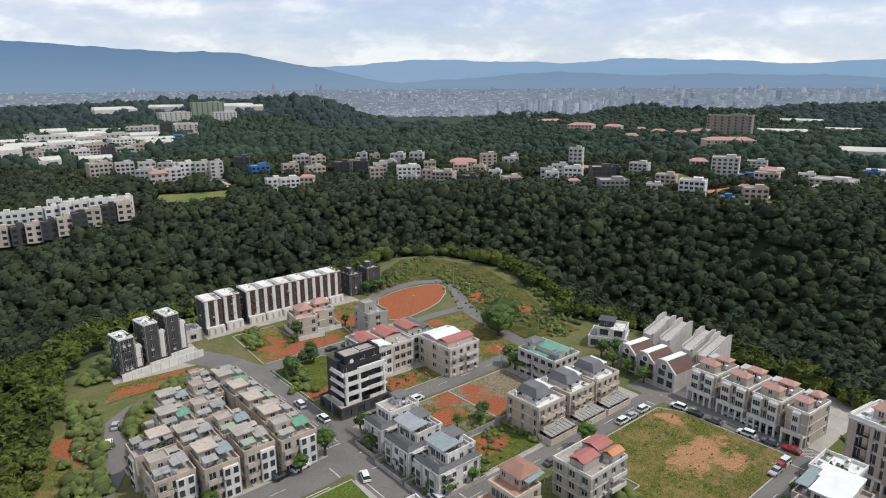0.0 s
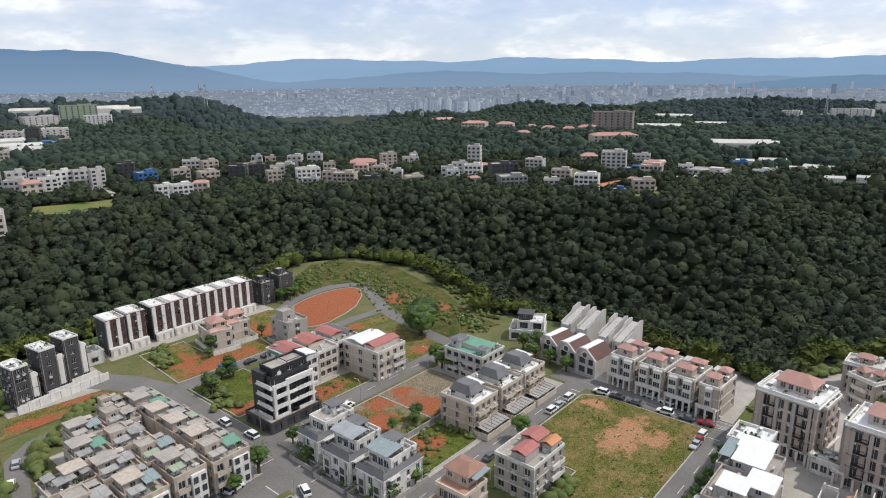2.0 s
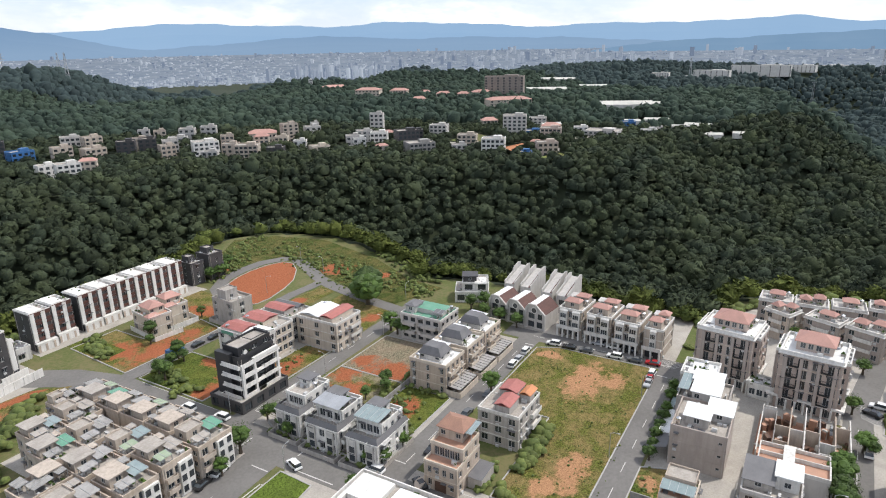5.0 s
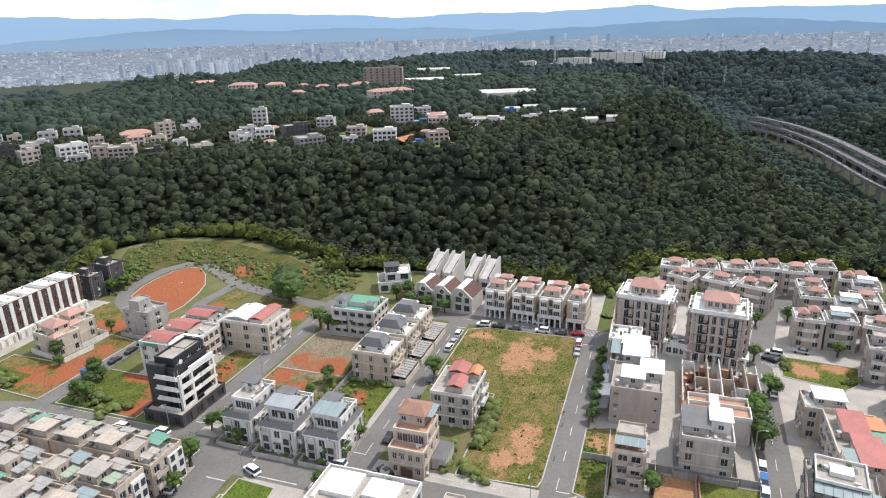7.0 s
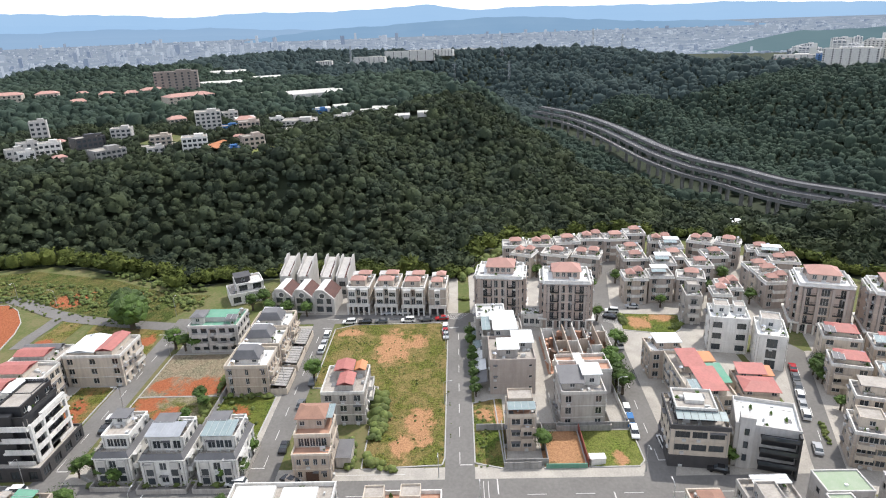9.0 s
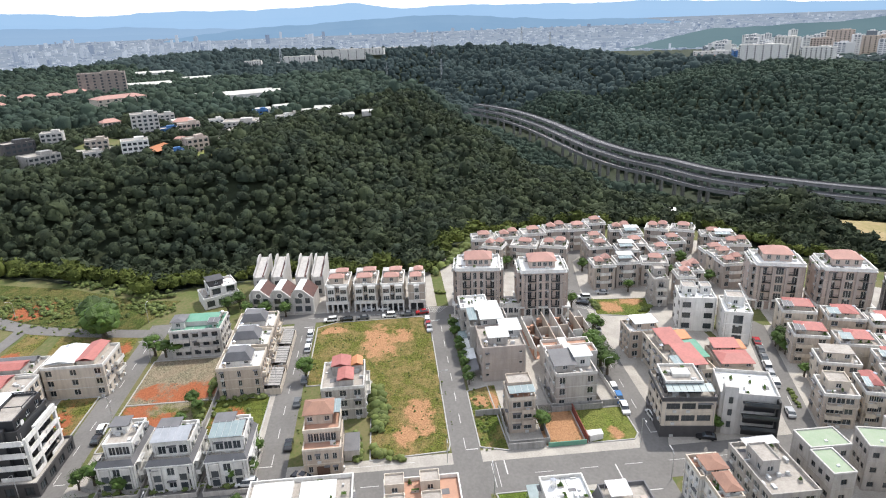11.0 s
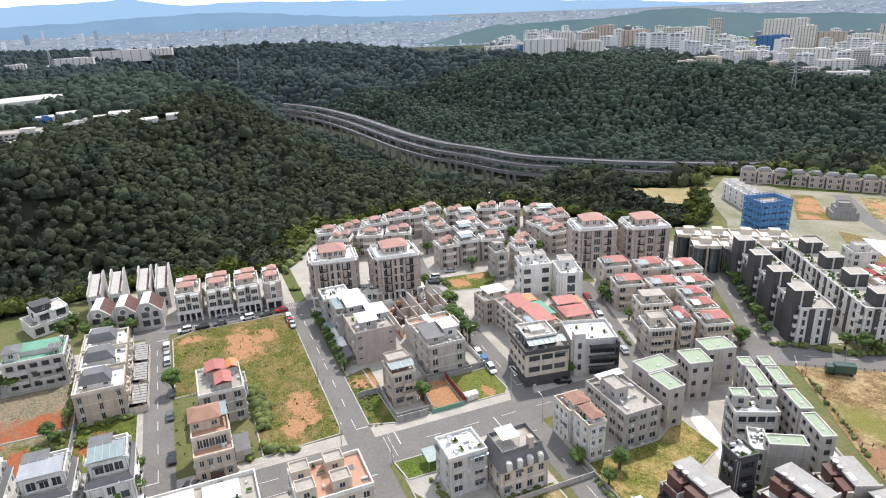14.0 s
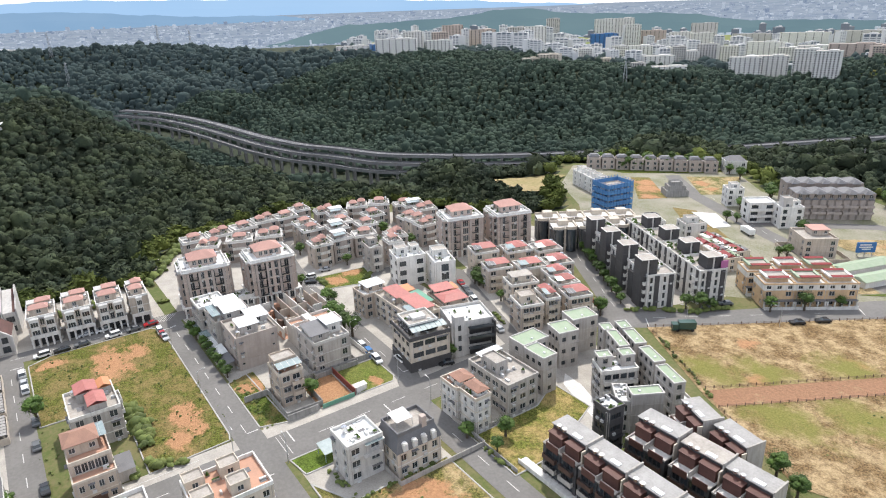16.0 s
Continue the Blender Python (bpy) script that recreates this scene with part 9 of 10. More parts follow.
def crown(rs, lumps, subdiv, rough, spread):
    vs, fs, n = [], [], 0
    for k in range(lumps):
        v, f = blob(rs, subdiv, rough)
        if lumps > 1:
            a = 2 * math.pi * k / lumps + rs.uniform(-0.5, 0.5)
            r = spread * rs.uniform(0.6, 1.0) if k else 0.0
            s = rs.uniform(0.36, 0.6) if k else 0.74
            v = v * s + np.array([r * math.cos(a), r * math.sin(a), rs.uniform(-0.12, 0.28) if k else 0.30])
        vs.append(v)
        fs.append(f + n)
        n += len(v)
    return np.vstack(vs), np.vstack(fs)


def woods(name, label, pos, radius, models, key, seed, tall=1.0):
    rs = np.random.default_rng(seed)
    V, Fc, n = [], [], 0
    pick = rs.integers(0, len(models), len(pos))
    for m, (v, f) in enumerate(models):
        idx = np.where(pick == m)[0]
        if not len(idx):
            continue
        a = rs.uniform(0, 2 * math.pi, len(idx))
        r = radius[idx] * rs.uniform(0.72, 1.3, len(idx))
        c, s = np.cos(a), np.sin(a)
        x = r[:, None] * (c[:, None] * v[None, :, 0] - s[:, None] * v[None, :, 1]) + pos[idx, 0, None]
        y = r[:, None] * (s[:, None] * v[None, :, 0] + c[:, None] * v[None, :, 1]) + pos[idx, 1, None]
        z = (r * rs.uniform(0.8, 1.25, len(idx)) * tall)[:, None] * v[None, :, 2] + pos[idx, 2, None]
        V.append(np.stack([x, y, z], -1).reshape(-1, 3))
        Fc.append((f[None] + (np.arange(len(idx)) * len(v))[:, None, None] + n).reshape(-1, 3))
        n += len(idx) * len(v)
    V, Fc = np.vstack(V), np.vstack(Fc)
    me = bpy.data.meshes.new(name)
    me.vertices.add(len(V))
    me.vertices.foreach_set("co", V.ravel())
    me.loops.add(len(Fc) * 3)
    me.loops.foreach_set("vertex_index", Fc.ravel().astype(np.int32))
    me.polygons.add(len(Fc))
    me.polygons.foreach_set("loop_start", np.arange(0, len(Fc) * 3, 3, dtype=np.int32))
    me.polygons.foreach_set("use_smooth", np.ones(len(Fc), bool))
    me.materials.append(M[key])
    me.update(calc_edges=True)
    return tagged(new(name, me), label, "woods", kind="stuff")


def scatter(r0, r1, spacing, seed, az0=-6, az1=168):
    rs = np.random.default_rng(seed)
    n = int(2 * r1 / spacing) + 1
    gx, gy = np.meshgrid(np.arange(n) * spacing - r1, np.arange(n) * spacing - r1)
    x = (gx + rs.uniform(-0.45, 0.45, gx.shape) * spacing).ravel() - 10
    y = (gy + rs.uniform(-0.45, 0.45, gy.shape) * spacing).ravel() + 40
    r, az = np.hypot(x + 10, y - 40), np.degrees(np.arctan2(x + 10, y - 40))
    keep = (r >= r0) & (r < r1) & (az > az0) & (az < az1)
    x, y = x[keep], y[keep]
    dn = to_polygon(x, y, NEAR)
    keep = dn > 3.0
    for bx, by, bw in BUILT:
        keep &= np.hypot(x - bx, y - by) > min(bw, 50) * 0.55 + 5
    keep &= to_line(x, y, DECK) > 24
    past, top, sight, fall = crest(x, y)
    keep &= past < np.where(fall < 0.05, 240, 90)
    for quad in ([(418, 190), (448, 178), (462, 196), (436, 206)], [(452, 232), (470, 224), (486, 238), (466, 248)], [(128, 470), (176, 452), (196, 500), (150, 520)], [(470, 268), (500, 262), (520, 300), (482, 306)], [(196, -146), (222, -132), (236, -160), (206, -176)], [(356, 430), (372, 424), (384, 440), (366, 448)]):
        keep &= to_polygon(x, y, quad) > 3
    for path in ([(392, 420), (420, 360), (470, 300), (500, 250), (540, 210)], [(300, 470), (392, 420)], [(200, 540), (206, 470), (214, 446)], [(452, 214), (500, 196), (560, 200)], [(410, 440), (470, 400), (500, 360), (560, 330)]):
        keep &= to_line(x, y, path) > 7
    x, y = x[keep], y[keep]
    return np.column_stack([x, y, height(x, y)])


rs0 = np.random.default_rng(4)
NEARW = [dome(rs0, 14, 6, 14, 0.34, 0.8, 110) for k in range(10)]
MIDW = [dome(rs0, 9, 3, 7, 0.45, 0.85, 28) for k in range(14)]
FARW = [dome(rs0, 7, 2, 3, 0.6, 1.15, 4) for k in range(12)]
LASTW = [dome(rs0, 6, 2, 2, 0.8, 1.0, 1) for k in range(8)]
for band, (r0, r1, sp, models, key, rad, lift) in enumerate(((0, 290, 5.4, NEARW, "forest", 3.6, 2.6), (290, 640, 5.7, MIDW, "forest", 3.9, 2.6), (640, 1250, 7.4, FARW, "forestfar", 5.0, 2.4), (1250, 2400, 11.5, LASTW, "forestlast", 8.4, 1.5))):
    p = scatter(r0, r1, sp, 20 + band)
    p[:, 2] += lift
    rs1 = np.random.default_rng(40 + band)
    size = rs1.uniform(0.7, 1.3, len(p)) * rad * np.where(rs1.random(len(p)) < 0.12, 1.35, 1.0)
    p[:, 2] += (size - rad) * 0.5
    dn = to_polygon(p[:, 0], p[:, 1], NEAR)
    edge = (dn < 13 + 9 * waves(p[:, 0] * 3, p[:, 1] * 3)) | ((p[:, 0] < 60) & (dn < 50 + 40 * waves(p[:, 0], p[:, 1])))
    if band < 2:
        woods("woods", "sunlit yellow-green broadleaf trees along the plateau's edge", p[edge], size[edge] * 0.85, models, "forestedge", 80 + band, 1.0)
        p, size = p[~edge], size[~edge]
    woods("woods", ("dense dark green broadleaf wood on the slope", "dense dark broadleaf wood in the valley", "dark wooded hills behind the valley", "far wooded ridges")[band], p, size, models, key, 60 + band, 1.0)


# ---- street trees, shrubs, cars and street furniture ----
def tree_model(seed, r, trunk, dense, leaf=0.075):
    rs = np.random.default_rng(seed)
    tg = Geo()
    tg.cyl(0, 0, 0, 0.16, trunk, 8, r2=0.11)
    for k in range(5):
        a = 2 * math.pi * k / 5 + rs.uniform(-0.3, 0.3)
        tg.beam((0, 0, trunk * 0.8), (r * 0.55 * math.cos(a), r * 0.55 * math.sin(a), trunk + r * rs.uniform(0.3, 0.8)), 0.09, 0.09)
    cg = Geo()
    for k in range(dense):
        d = rs.normal(size=3)
        d = d / np.linalg.norm(d) * rs.uniform(0.35, 0.8) ** 0.6
        v, f = blob(rs, 2 if dense < 40 else 1, 0.2)
        s = r * rs.uniform(0.28, 0.44)
        c = np.array([d[0] * r * 0.78, d[1] * r * 0.78, trunk + r * 0.75 + d[2] * r * 0.62])
        i = len(cg.v)
        cg.v += [tuple(q) for q in v * s + c]
        cg.f += [tuple(int(e) + i for e in q) for q in f]
        cg.m += [0] * len(f)
    for k in range(dense * 22):
        d = rs.normal(size=3)
        d /= np.linalg.norm(d)
        c = np.array([d[0] * r * 0.95, d[1] * r * 0.95, trunk + r * 0.75 + d[2] * r * 0.8]) * np.array([1, 1, 1]) + rs.normal(size=3) * 0.12 * r
        u, w = rs.normal(size=3), rs.normal(size=3)
        u, w = u / np.linalg.norm(u) * leaf * r, w / np.linalg.norm(w) * leaf * 0.7 * r
        cg.face([c - u, c + w, c + u])
    return tg.mesh("trunk", ["bark"]), cg.mesh("crown", ["leaf"])


MODELS = [tree_model(70 + k, 1.0, 0.9, 24) for k in range(4)] + [tree_model(90 + k, 1.0, 0.25, 70, 0.03) for k in range(2)]


def street_tree(x, y, r, k, label="round green street tree", z=0.0, group="street trees"):
    t = thing("tree", label, "tree", group, x, y, z, (k * 67) % 360)
    t.scale = (r, r, r * (0.95 + 0.1 * (k % 3)))
    for name, me in zip(("trunk", "crown"), MODELS[4 + k % 2] if r > 4 else MODELS[k % 4]):
        ob = new(name, me)
        ob.parent = t


k = 0
for x, y, r in ((113.5, 45.6, 1.7), (117.2, 45.7, 1.5), (121, 45.8, 1.6), (125.5, 45.8, 1.7), (129.8, 46.0, 1.8), (134, 46, 1.6), (141, 46.4, 1.9), (146, 46.6, 1.8), (113.0, 7.4, 2.8), (117.6, 7.8, 3.0), (122.0, 8.0, 3.1), (126.6, 7.8, 2.6), (139.6, 3.0, 2.4), (138.4, 1.4, 1.8), (122.6, 90.2, 2.6), (90.4, 31.0, 2.4), (70.2, 130.8, 3.0),
                (101.5, 205.4, 2.4), (98.5, 201.6, 1.6), (121.6, 204.4, 1.8), (84.5, 132.2, 2.2), (82.4, 128.6, 2.0), (80.6, 125.2, 1.8), (83.4, 135.0, 1.8), (82.6, 98.2, 2.2), (81.2, 101.0, 1.9), (90.2, 97.9, 1.7), (110, 116.5, 1.8), (113, 118.5, 2.0), (104, 119.0, 1.6), (84.4, -8.8, 2.0), (160.6, 13.0, 2.4), (157.0, 5.0, 2.0)):
    street_tree(x, y, r, k)
    k += 1
for j in range(13):
    street_tree(78.0 + 4.0 * j, -72.8 - 2.45 * j, 1.7 + 0.15 * (j % 3), j)
for j in range(9):
    street_tree(116 + 2.4 * (j % 3) + 1.5 * (j // 3), -45.6 - 1.7 * (j // 3), 1.8 + 0.2 * (j % 2), j)
for j, (x, y) in enumerate(((52.6, 9.4), (47.6, 2.0), (76.0, -61), (79, -63.5), (62.6, -85.8), (59, -88), (57, -91), (45, -104), (39, -113), (33, -123), (-2.5, -31), (3, -33), (101, -175), (104, -172), (75.4, -180), (68, -150), (66, -152), (96, 185), (92, 183), (86, 181), (85, 177), (95.6, 182))):
    street_tree(x, y, 1.9 + 0.25 * (j % 3), j)
for j in range(16):
    street_tree(160 + 2.4 * j, -250 + 2.6 * j, 2.3 + 0.3 * (j % 3), j, "dark round tree before the far terrace", group="far terrace trees")
street_tree(159.0, 158.6, 6.6, 1, "large dark spreading tree on the lot edge")
street_tree(165.4, 163.0, 6.0, 2, "large dark spreading tree on the lot edge")
street_tree(144, 138.0, 3.0, 3)
street_tree(142.6, 134.4, 2.6, 0)
street_tree(141.8, 130.6, 2.4, 1)
for j, (x, y) in enumerate(((160.6, 236.5), (164, 237), (149, 231), (153, 230.6), (157, 231.4), (175, 118.6), (178, 119.6), (171.6, 122), (167.6, 114.6), (166.8, 108.4), (165.6, 101.6))):
    street_tree(x, y, 2.2 + 0.3 * (j % 2), j)

for j, (x, y, r) in enumerate(((196, 20, 2.4), (188, -8, 2.2), (186, -46, 2.4), (178, -38, 2.0), (166, -18, 2.0), (167, -48, 2.2), (204, -22, 2.2), (198, -40, 2.0), (189, 10, 2.0), (182, 2, 2.2), (110, -53, 1.6), (93, -54, 1.7), (100, -55, 1.6), (84, -60, 1.8), (77, -47, 1.8), (92, -41, 1.6), (104, -43.6, 1.7), (56, 96, 2.2), (40, 128, 2.0), (62, 128, 1.9), (69, 141, 1.8), (69.6, 152, 1.6), (44.5, 7.0, 1.6), (72, 99, 1.5))):
    street_tree(x, y, r, j)

# shrubs and hedges: small clumps, too many to count
sh = random.Random(9)
spots = []


def thicket(x0, y0, x1, y1, wide, n, r0, r1):
    for _ in range(n):
        f = sh.random()
        spots.append((x0 + (x1 - x0) * f + sh.uniform(-wide, wide), y0 + (y1 - y0) * f + sh.uniform(-wide, wide), sh.uniform(r0, r1)))


thicket(42, 183, 60, 200, 2.6, 70, 1.2, 2.2)
thicket(36, 170, 39, 186, 1.5, 20, 1.2, 2.4)
thicket(31, 132, 32, 150, 1.2, 22, 0.9, 1.8)
thicket(101, 69, 96, 70.5, 1.2, 22, 0.9, 1.9)
thicket(114, 70.5, 102, 70, 1.4, 40, 1.0, 2.2)
thicket(85, 74.5, 96, 75.5, 1.0, 20, 0.7, 1.5)
thicket(84.5, 66, 88, 72, 1.6, 14, 0.8, 1.6)
thicket(86, 116.6, 92, 120, 1.4, 8, 0.5, 0.9)
thicket(82, 164, 88, 182, 3.0, 60, 0.7, 1.7)
thicket(84.6, 206, 92, 222, 2.5, 60, 0.7, 1.8)
thicket(118, 115.6, 139, 115.6, 0.8, 40, 0.6, 1.4)
thicket(96, 114, 112, 116, 1.2, 26, 0.8, 1.7)
thicket(115, 99.6, 115.4, 112, 0.6, 18, 0.6, 1.2)
thicket(95, 100, 114, 112, 5.0, 50, 0.4, 1.0)
thicket(171, 98.4, 176, 118, 0.8, 30, 0.7, 1.3)
thicket(80.4, 99, 80.6, 132, 0.7, 60, 0.6, 1.1)
thicket(186, 60, 190, 100, 2, 40, 1.0, 2.4)
thicket(196, 48, 240, 24, 2.0, 60, 1.2, 2.6)
thicket(240, 20, 240, -40, 2.0, 60, 1.2, 2.6)
thicket(178, 50, 176, 47, 0.6, 12, 0.5, 0.9)
thicket(16, 130, 30, 200, 4.0, 160, 0.8, 2.4)
thicket(0, 122, 14, 140, 3.5, 60, 0.8, 2.2)
thicket(36, 214, 52, 240, 4, 90, 1.2, 2.6)
thicket(56, 243, 140, 248, 2.5, 120, 1.2, 2.6)
thicket(172, 172, 204, 240, 12, 320, 0.2, 0.8)
thicket(160, 244, 206, 260, 5, 160, 0.4, 1.2)
thicket(182, 160, 196, 236, 9, 260, 0.4, 1.3)
thicket(150, 232, 190, 246, 5, 110, 0.4, 1.2)
thicket(190, 150, 212, 190, 4, 130, 0.6, 1.6)
thicket(176, 143, 186, 158, 4, 60, 0.5, 1.3)
thicket(86, 152, 98, 158, 4, 24, 0.4, 1.0)
thicket(36, 8.6, 54, 8.2, 0.7, 14, 0.5, 1.0)
thicket(54, 39.4, 62, 40, 0.6, 12, 0.4, 0.8)
thicket(49, 17.2, 49.4, 40, 0.6, 30, 0.4, 0.9)
thicket(90, -33.6, 98, -36, 0.4, 26, 0.4, 0.8)
thicket(150, -16, 152, -20, 1.0, 14, 0.5, 1.2)
thicket(152, -2.4, 162, -3.6, 0.9, 16, 0.5, 1.2)
thicket(86, 148, 120, 155, 3, 60, 0.25, 0.6)
thicket(22, 20, 48, 42, 6, 90, 0.25, 0.7)
thicket(58, -65, 27, -48, 0.6, 40, 0.3, 0.8)
thicket(-10, -60, -30, -150, 14, 120, 0.2, 0.5)
thicket(88, 56, 156, 60, 5, 120, 0.15, 0.38)
thicket(98, 86, 156, 82, 6, 120, 0.15, 0.4)
thicket(88, 68, 156, 72, 5, 90, 0.15, 0.36)
thicket(86, 44, 110, 44, 2, 40, 0.2, 0.6)
thicket(74, -70.4, 62, -83, 0.8, 26, 0.8, 1.5)
thicket(60, -84, 54, -98, 0.8, 24, 0.8, 1.5)
pp = np.array([(x, y, float(height(x, y)) + r * 0.30 + 0.1) for x, y, r in spots])
woods("shrubs", "green shrubs, hedges and weeds round the houses and lots", pp, np.array([r for _, _, r in spots]), [crown(rs0, 3, 1, 0.26, 0.6) for q in range(6)], "shrub", 77, 0.9)


def car_model(key, kind="car"):
    t = thing("car", "", "car", "parked cars")
    L, W = (4.5, 1.8) if kind == "car" else (4.7, 1.85)
    g = Geo()
    prof = [(-L / 2, 0.35), (L / 2, 0.35), (L / 2 - 0.02, 0.72), (L / 2 - 0.25, 0.88), (L * 0.20, 0.98), (-L * 0.42, 1.0), (-L / 2 + 0.05, 0.8)]
    for s in (-1, 1):
        pts = [(x, s * W / 2, z) for x, z in prof]
        g.face(pts if s < 0 else list(reversed(pts)))
    for (x, z), (x2, z2) in zip(prof, prof[1:] + prof[:1]):
        g.face([(x, -W / 2, z), (x, W / 2, z), (x2, W / 2, z2), (x2, -W / 2, z2)])
    part("body", g, "car_" + key, t)
    hi = 1.48 if kind == "car" else 1.75
    a, b, c, d = (L * 0.20, L * 0.04, -L * 0.26, -L * 0.42) if kind == "car" else (L * 0.26, L * 0.12, -L * 0.40, -L * 0.47)
    gl = Geo()
    lo, top = W / 2 - 0.04, W / 2 - 0.22
    base, roof = [(a, -lo), (a, lo), (d, lo), (d, -lo)], [(b, -top), (b, top), (c, top), (c, -top)]
    for j in range(4):
        n = (j + 1) % 4
        gl.face([(*base[n], 0.98), (*base[j], 0.98), (*roof[j], hi - 0.05), (*roof[n], hi - 0.05)])
    part("glazing", gl, "glass", t)
    r = Geo()
    r.prism([(b + 0.05, -top - 0.03), (b + 0.05, top + 0.03), (c - 0.05, top + 0.03), (c - 0.05, -top - 0.03)][::-1], hi - 0.06, hi)
    part("roof", r, "car_" + key, t)
    w = Geo()
    w.cyl(0, 0, -0.1, 0.33, 0.2, 14)
    me = w.mesh("wheel", ["tyre"])
    for x in (-L * 0.3, L * 0.31):
        for y in (-W / 2 + 0.08, W / 2 - 0.08):
            ob = new("wheel", me)
            ob.parent = t
            ob.matrix_basis = pose(x, y, 0.33, 90, 0, 0)
    return t


CARS = {"white": [(159.2, 86.0, 93), (165.6, 68.5, 93), (159.6, 66.6, 93), (153, 54.2, 178), (140.6, 91.6, 0), (150.5, 91.7, 0), (105.4, 138.6, 4), (77.6, 158, 88), (78.6, 146.5, 92), (29.6, 171, 74), (62.6, 129.2, 8), (72.4, 116.0, 70), (95.6, 8.8, 174), (104.6, 8.4, 176), (101.6, -34.0, -18), (110.2, -36.8, -18), (92, 3.2, 0), (80.0, 98.6, 90), (163.2, -1.2, 80), (139.4, 2.0, 0)],
        "silver": [(165.8, 73.6, 93), (144.6, 91.6, 0), (147.8, 53.9, 180), (166.2, -8.6, 80), (106.0, -35.4, -18), (88.4, -30.0, -18), (145.0, 9.0, 176), (33.4, 180, 70)],
        "black": [(165.2, 63.4, 93), (159.0, 80.8, 93), (101.2, 138.4, 4), (92.4, 91.2, 180), (71.8, 178.6, 95), (57.4, 129.0, 8), (105.2, 187.0, 2), (111.6, 186.8, 2), (117.4, 187.4, 8), (80.6, 87.0, 60), (82.0, -5.6, 70), (158.8, 0.5, 60), (35.7, -102.6, 52), (31.6, -109.6, 52), (98.6, -70.6, -30)],
        "grey": [(159.3, 75.4, 93), (110.6, 91.3, 0), (69.4, 193.2, 110), (114.4, -38.4, -18), (160.0, 60.6, 93), (121.8, 90.6, 0), (119, -40.0, -18), (58.0, -90.6, 52), (56.4, -98.0, 52)],
        "red": [(160.4, 55.4, 93), (150.4, 54.1, 180), (123.8, -41.6, -18), (82.8, -66.4, -30)],
        "blue": [(100.2, 8.6, 175), (52.2, 49.4, 4)]}
for key, spots_ in CARS.items():
    model = car_model(key, "van" if key in ("white", "blue") else "car")
    tagged(model, {"white": "white van-bodied car parked at the kerb", "silver": "silver saloon car parked at the kerb", "black": "black saloon car parked at the kerb", "grey": "dark grey car parked at the kerb", "red": "red car parked at the kerb", "blue": "small blue truck-bodied car at the kerb"}[key])
    for j, (x, y, rot) in enumerate(spots_):
        m = pose(x, y, 0.09, 0, 0, rot)
        if j == 0:
            model.matrix_basis = m
        else:
            copy_thing(model, m)


def lorry(x, y, rot, key, L):
    t = thing("lorry", "%s box lorry standing on the road" % ("dark green" if key == "car_green" else "pale"), "lorry", "", x, y, 0.09, rot)
    g = Geo()
    g.box(-0.6, 0, 0.8, L - 2.0, 2.3, 2.2)
    part("cargo_box", g, key, t)
    g = Geo()
    g.box(L / 2 - 0.6, 0, 0.5, 1.8, 2.1, 1.9)
    g.box(L / 2 + 0.28, 0, 1.4, 0.06, 1.9, 0.8, 1)
    part("cab", g, [key, "glass"], t)
    w = Geo()
    w.cyl(0, 0, -0.14, 0.45, 0.28, 14)
    me = w.mesh("wheel", ["tyre"])
    for a in (-L * 0.3, L * 0.32):
        for b in (-1, 1):
            ob = new("wheel", me)
            ob.parent = t
            ob.matrix_basis = pose(a, b, 0.45, 90, 0, 0)


lorry(54.0, -73.2, 52, "car_green", 7.0)
lorry(89.4, -164.4, -30, "whiteroof", 8.0)
lorry(96.4, 187.2, 3, "car_blue", 5.6)


def lamp(x, y, rot):
    t = thing("street_lamp", "slim grey street lamp with curved arm", "street lamp", "street lamps", x, y, 0, rot)
    g = Geo()
    g.cyl(0, 0, 0, 0.10, 6.6, 8, r2=0.06)
    part("pole", g, "metal", t)
    g = Geo()
    g.beam((0, 0, 6.5), (0.7, 0, 7.0), 0.07, 0.07)
    g.beam((0.7, 0, 7.0), (1.7, 0, 7.05), 0.07, 0.07)
    part("arm", g, "metal", t)
    g = Geo()
    g.box(1.9, 0, 6.95, 0.6, 0.22, 0.12)
    part("lamp_head", g, "frame", t)


for x, y, rot in ((81.4, 54.6, 180), (69.8, 46.0, 0), (81.4, 100.4, 180), (69.8, 116.4, 0), (81.6, 146.6, 180), (110, 53.8, -90), (140, 53.8, -90), (110, 138.0, 90), (140, 138.2, 90), (120, 97.9, -90), (82.6, 9.6, 180), (110, 9.4, -90), (69.6, 8.0, 0), (168.6, 148, 0), (178.4, 196, 90), (186.8, 216, 180), (150, 200.6, -60), (55.4, -76, 40), (38, -97, 40), (120, 184.6, 90), (19.6, 160, 0)):
    lamp(x, y, rot)

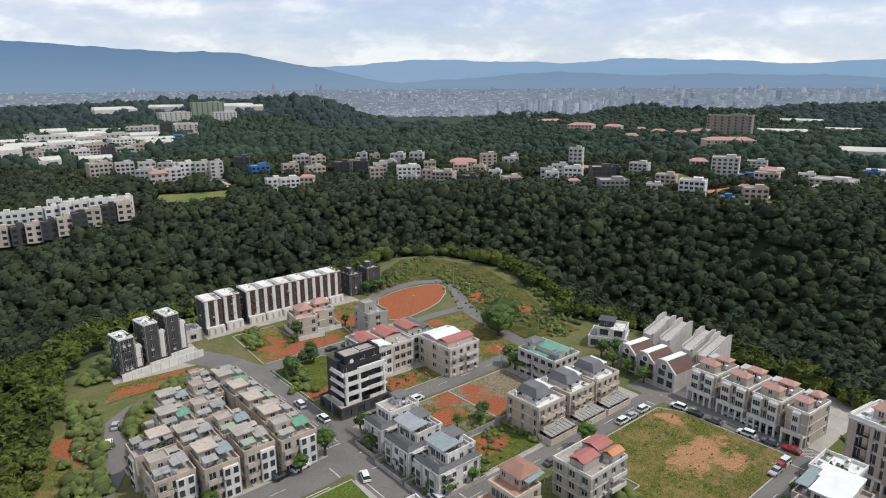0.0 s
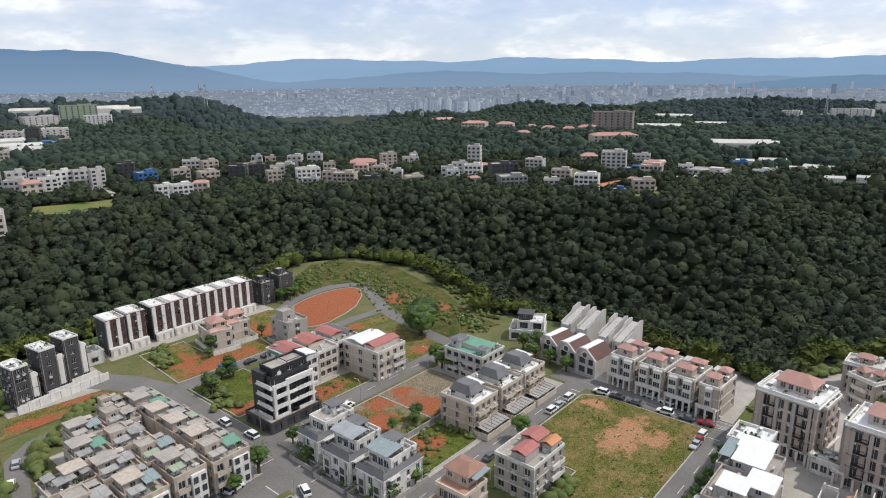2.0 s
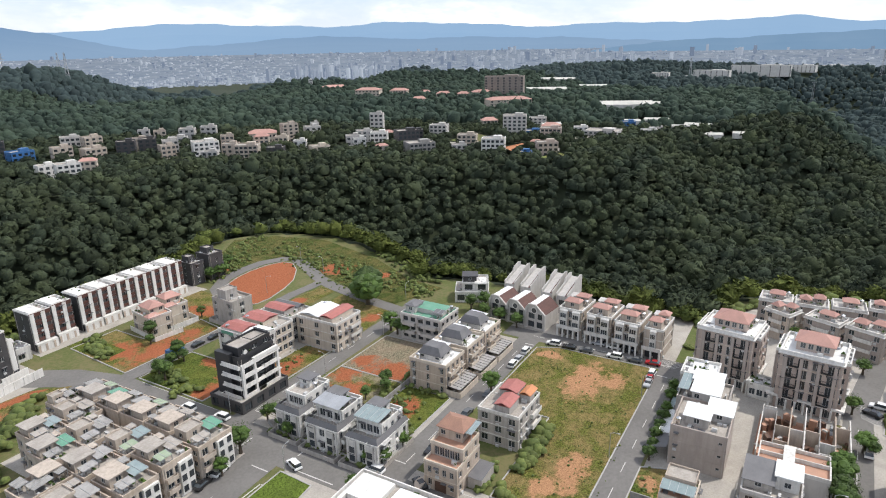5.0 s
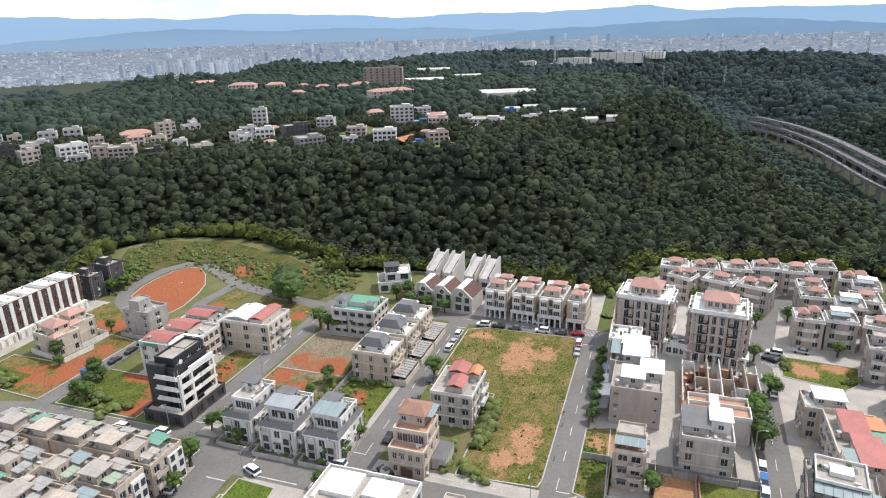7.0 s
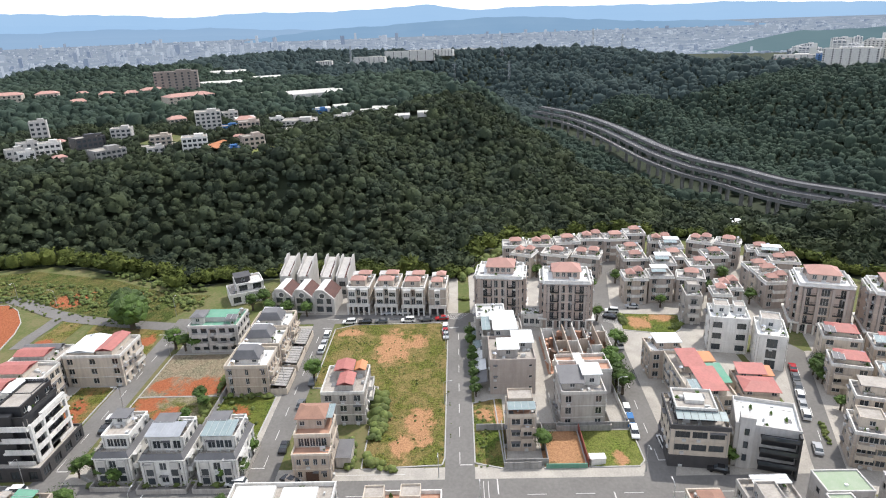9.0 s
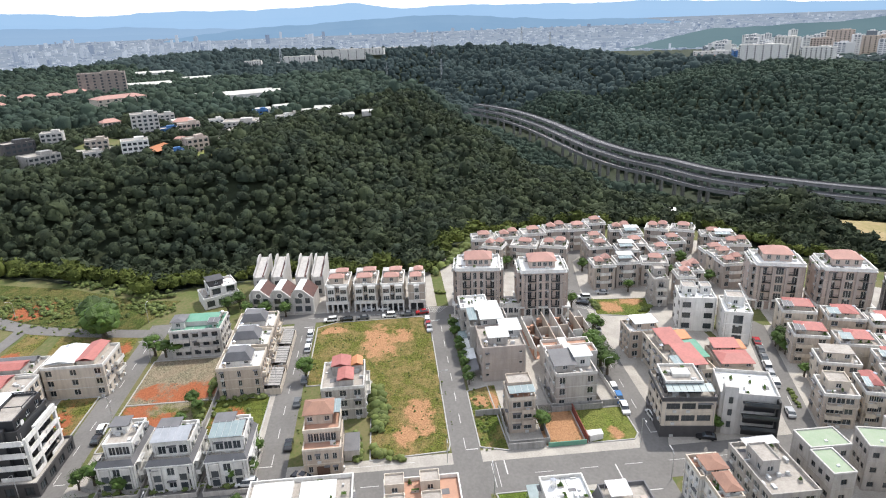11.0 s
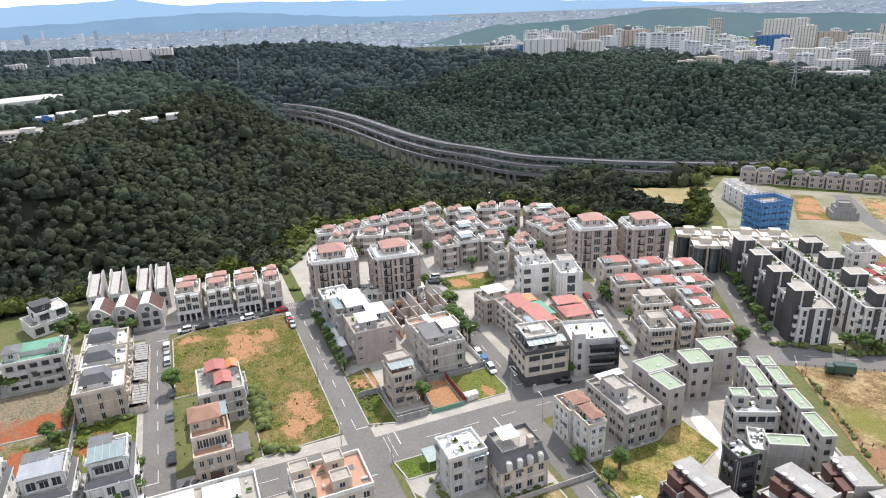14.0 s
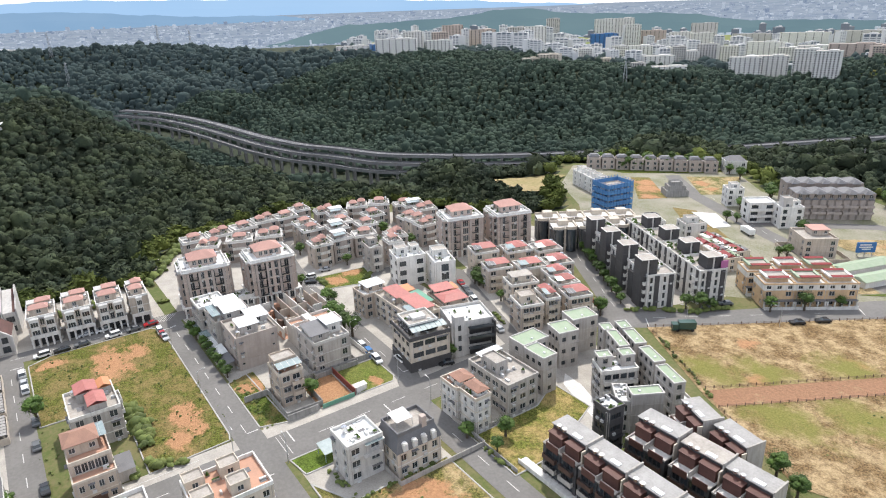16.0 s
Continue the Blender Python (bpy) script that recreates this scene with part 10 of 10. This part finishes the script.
for name, pts, h, key, label in (("garden_wall", [(96, 113.3), (116, 113.3), (140, 114.4)], 1.8, "concrete", "grey concrete boundary wall between vacant lots"), ("hoarding", [(84.2, 21.7), (97.6, 21.7)], 2.0, "hoard", "rust-red metal hoarding beside the building plot"), ("garden_wall", [(83.9, 32.0), (83.9, 40.2)], 1.8, "concrete", "pale concrete street wall before the narrow townhouse"),
                                 ("fence", [(83.9, 22.0), (83.9, 31.0)], 1.2, "greenroof", "low green sheet fence before the building plot"), ("garden_wall", [(98.4, 9.2), (98.4, 46.0)], 1.8, "concrete", "long grey boundary wall behind the plots"), ("garden_wall", [(82.0, 98.4), (80.6, 100.5), (80.6, 130.0), (83.0, 134.5)], 1.1, "concrete", "low kerbed garden wall before the villas"),
                                 ("garden_wall", [(36.4, 8.2), (52.6, 8.0), (52.2, -12)], 1.2, "concrete", "low concrete wall round the grass lot"), ("garden_wall", [(117, 98.6), (151, 98.8)], 1.8, "cream", "cream street wall with gates before the tan townhouses"), ("garden_wall", [(123.4, 144.8), (139, 146.2)], 1.6, "concrete", "grey yard wall of the cream house"),
                                 ("garden_wall", [(97.4, 9.3), (134, 9.7)], 1.5, "white", "white rendered street wall")):
    g = Geo()
    for (ax, ay), (bx, by) in zip(pts[:-1], pts[1:]):
        g.beam((ax, ay, h / 2), (bx, by, h / 2), 0.2, h)
    solid(name, g, key, label, "fence" if name != "garden_wall" else "wall")

# post fences round the dry field and along its track
for pts, label in (([(62, -66.4), (47, -87.6), (16, -133)], "low post fence along the dry field road"), ([(31.4, -50.6), (-44, -177)], "low post fence beside the field track"), ([(24.6, -46.0), (-50, -171)], "low post fence beside the field track"), ([(59, -65), (31.4, -50.6)], "low post fence between field and gardens"), ([(24.6, -46.0), (-1, -34.6)], "low post fence between field and gardens")):
    f, posts = Geo(), Geo()
    for (ax, ay), (bx, by) in zip(pts[:-1], pts[1:]):
        n = int(math.hypot(bx - ax, by - ay) / 2.2)
        for j in range(n + 1):
            posts.box(ax + (bx - ax) * j / n, ay + (by - ay) * j / n, 0, 0.16, 0.16, 1.0 + 0.15 * math.sin(j * 2.3))
        f.beam((ax, ay, 0.75), (bx, by, 0.75), 0.05, 0.05)
        f.beam((ax, ay, 0.4), (bx, by, 0.4), 0.05, 0.05)
    t = thing("fence", label, "fence", "field fences")
    part("rail", f, "wood", t)
    tagged(part("post_row", posts, "wood", t), kind="stuff")
for j, (x, y, rr) in enumerate(((196, -233, 3.2), (186, -243, 3.0), (204, -228, 2.8), (178, -250, 3.0), (214, -212, 3.0), (108, -214, 3.0), (112, -220, 3.4), (70, -244, 3.2), (64, -240, 2.8), (150, -246, 2.6), (140, -240, 2.8), (94, -188, 2.0), (110, -192, 2.6))):
    street_tree(x, y, rr, j, "dark round tree among the far houses", group="far terrace trees")
# small white shed and tarpaulin on the plot
g = Geo()
g.box(85.6, 19.6, 0, 1.8, 3.4, 1.7, rot=12)
g.hip(85.6, 19.6, 1.7, 1.8, 3.4, 0.4, 0, 0.1)
solid("site_hut", g, "white", "small white site hut on the plot", "hut")
g = Geo()
g.cyl(100.0, 118.0, 0.05, 1.7, 0.12, 20)
solid("garden_table", g, "white", "round white paved disc in the villa garden", "paving")
# sheds on the valley floor beside the viaduct
for j, (x, y, w, d) in enumerate(((474, -189, 26, 16), (494, -196, 30, 12), (452, -204, 22, 14), (520, -186, 24, 10))):
    t = thing("valley_shed", "grey-white roofed shed on the valley floor", "shed", "valley sheds", x, y, float(height(x, y)), 30 + 12 * j)
    g = Geo()
    g.box(0, 0, 0, w, d, 6)
    part("wall", g, "offwhite", t)
    r = Geo()
    r.hip(0, 0, 6, w, d, 2.4, 0, 0.4, 0.9)
    part("roof", r, "whiteroof", t)
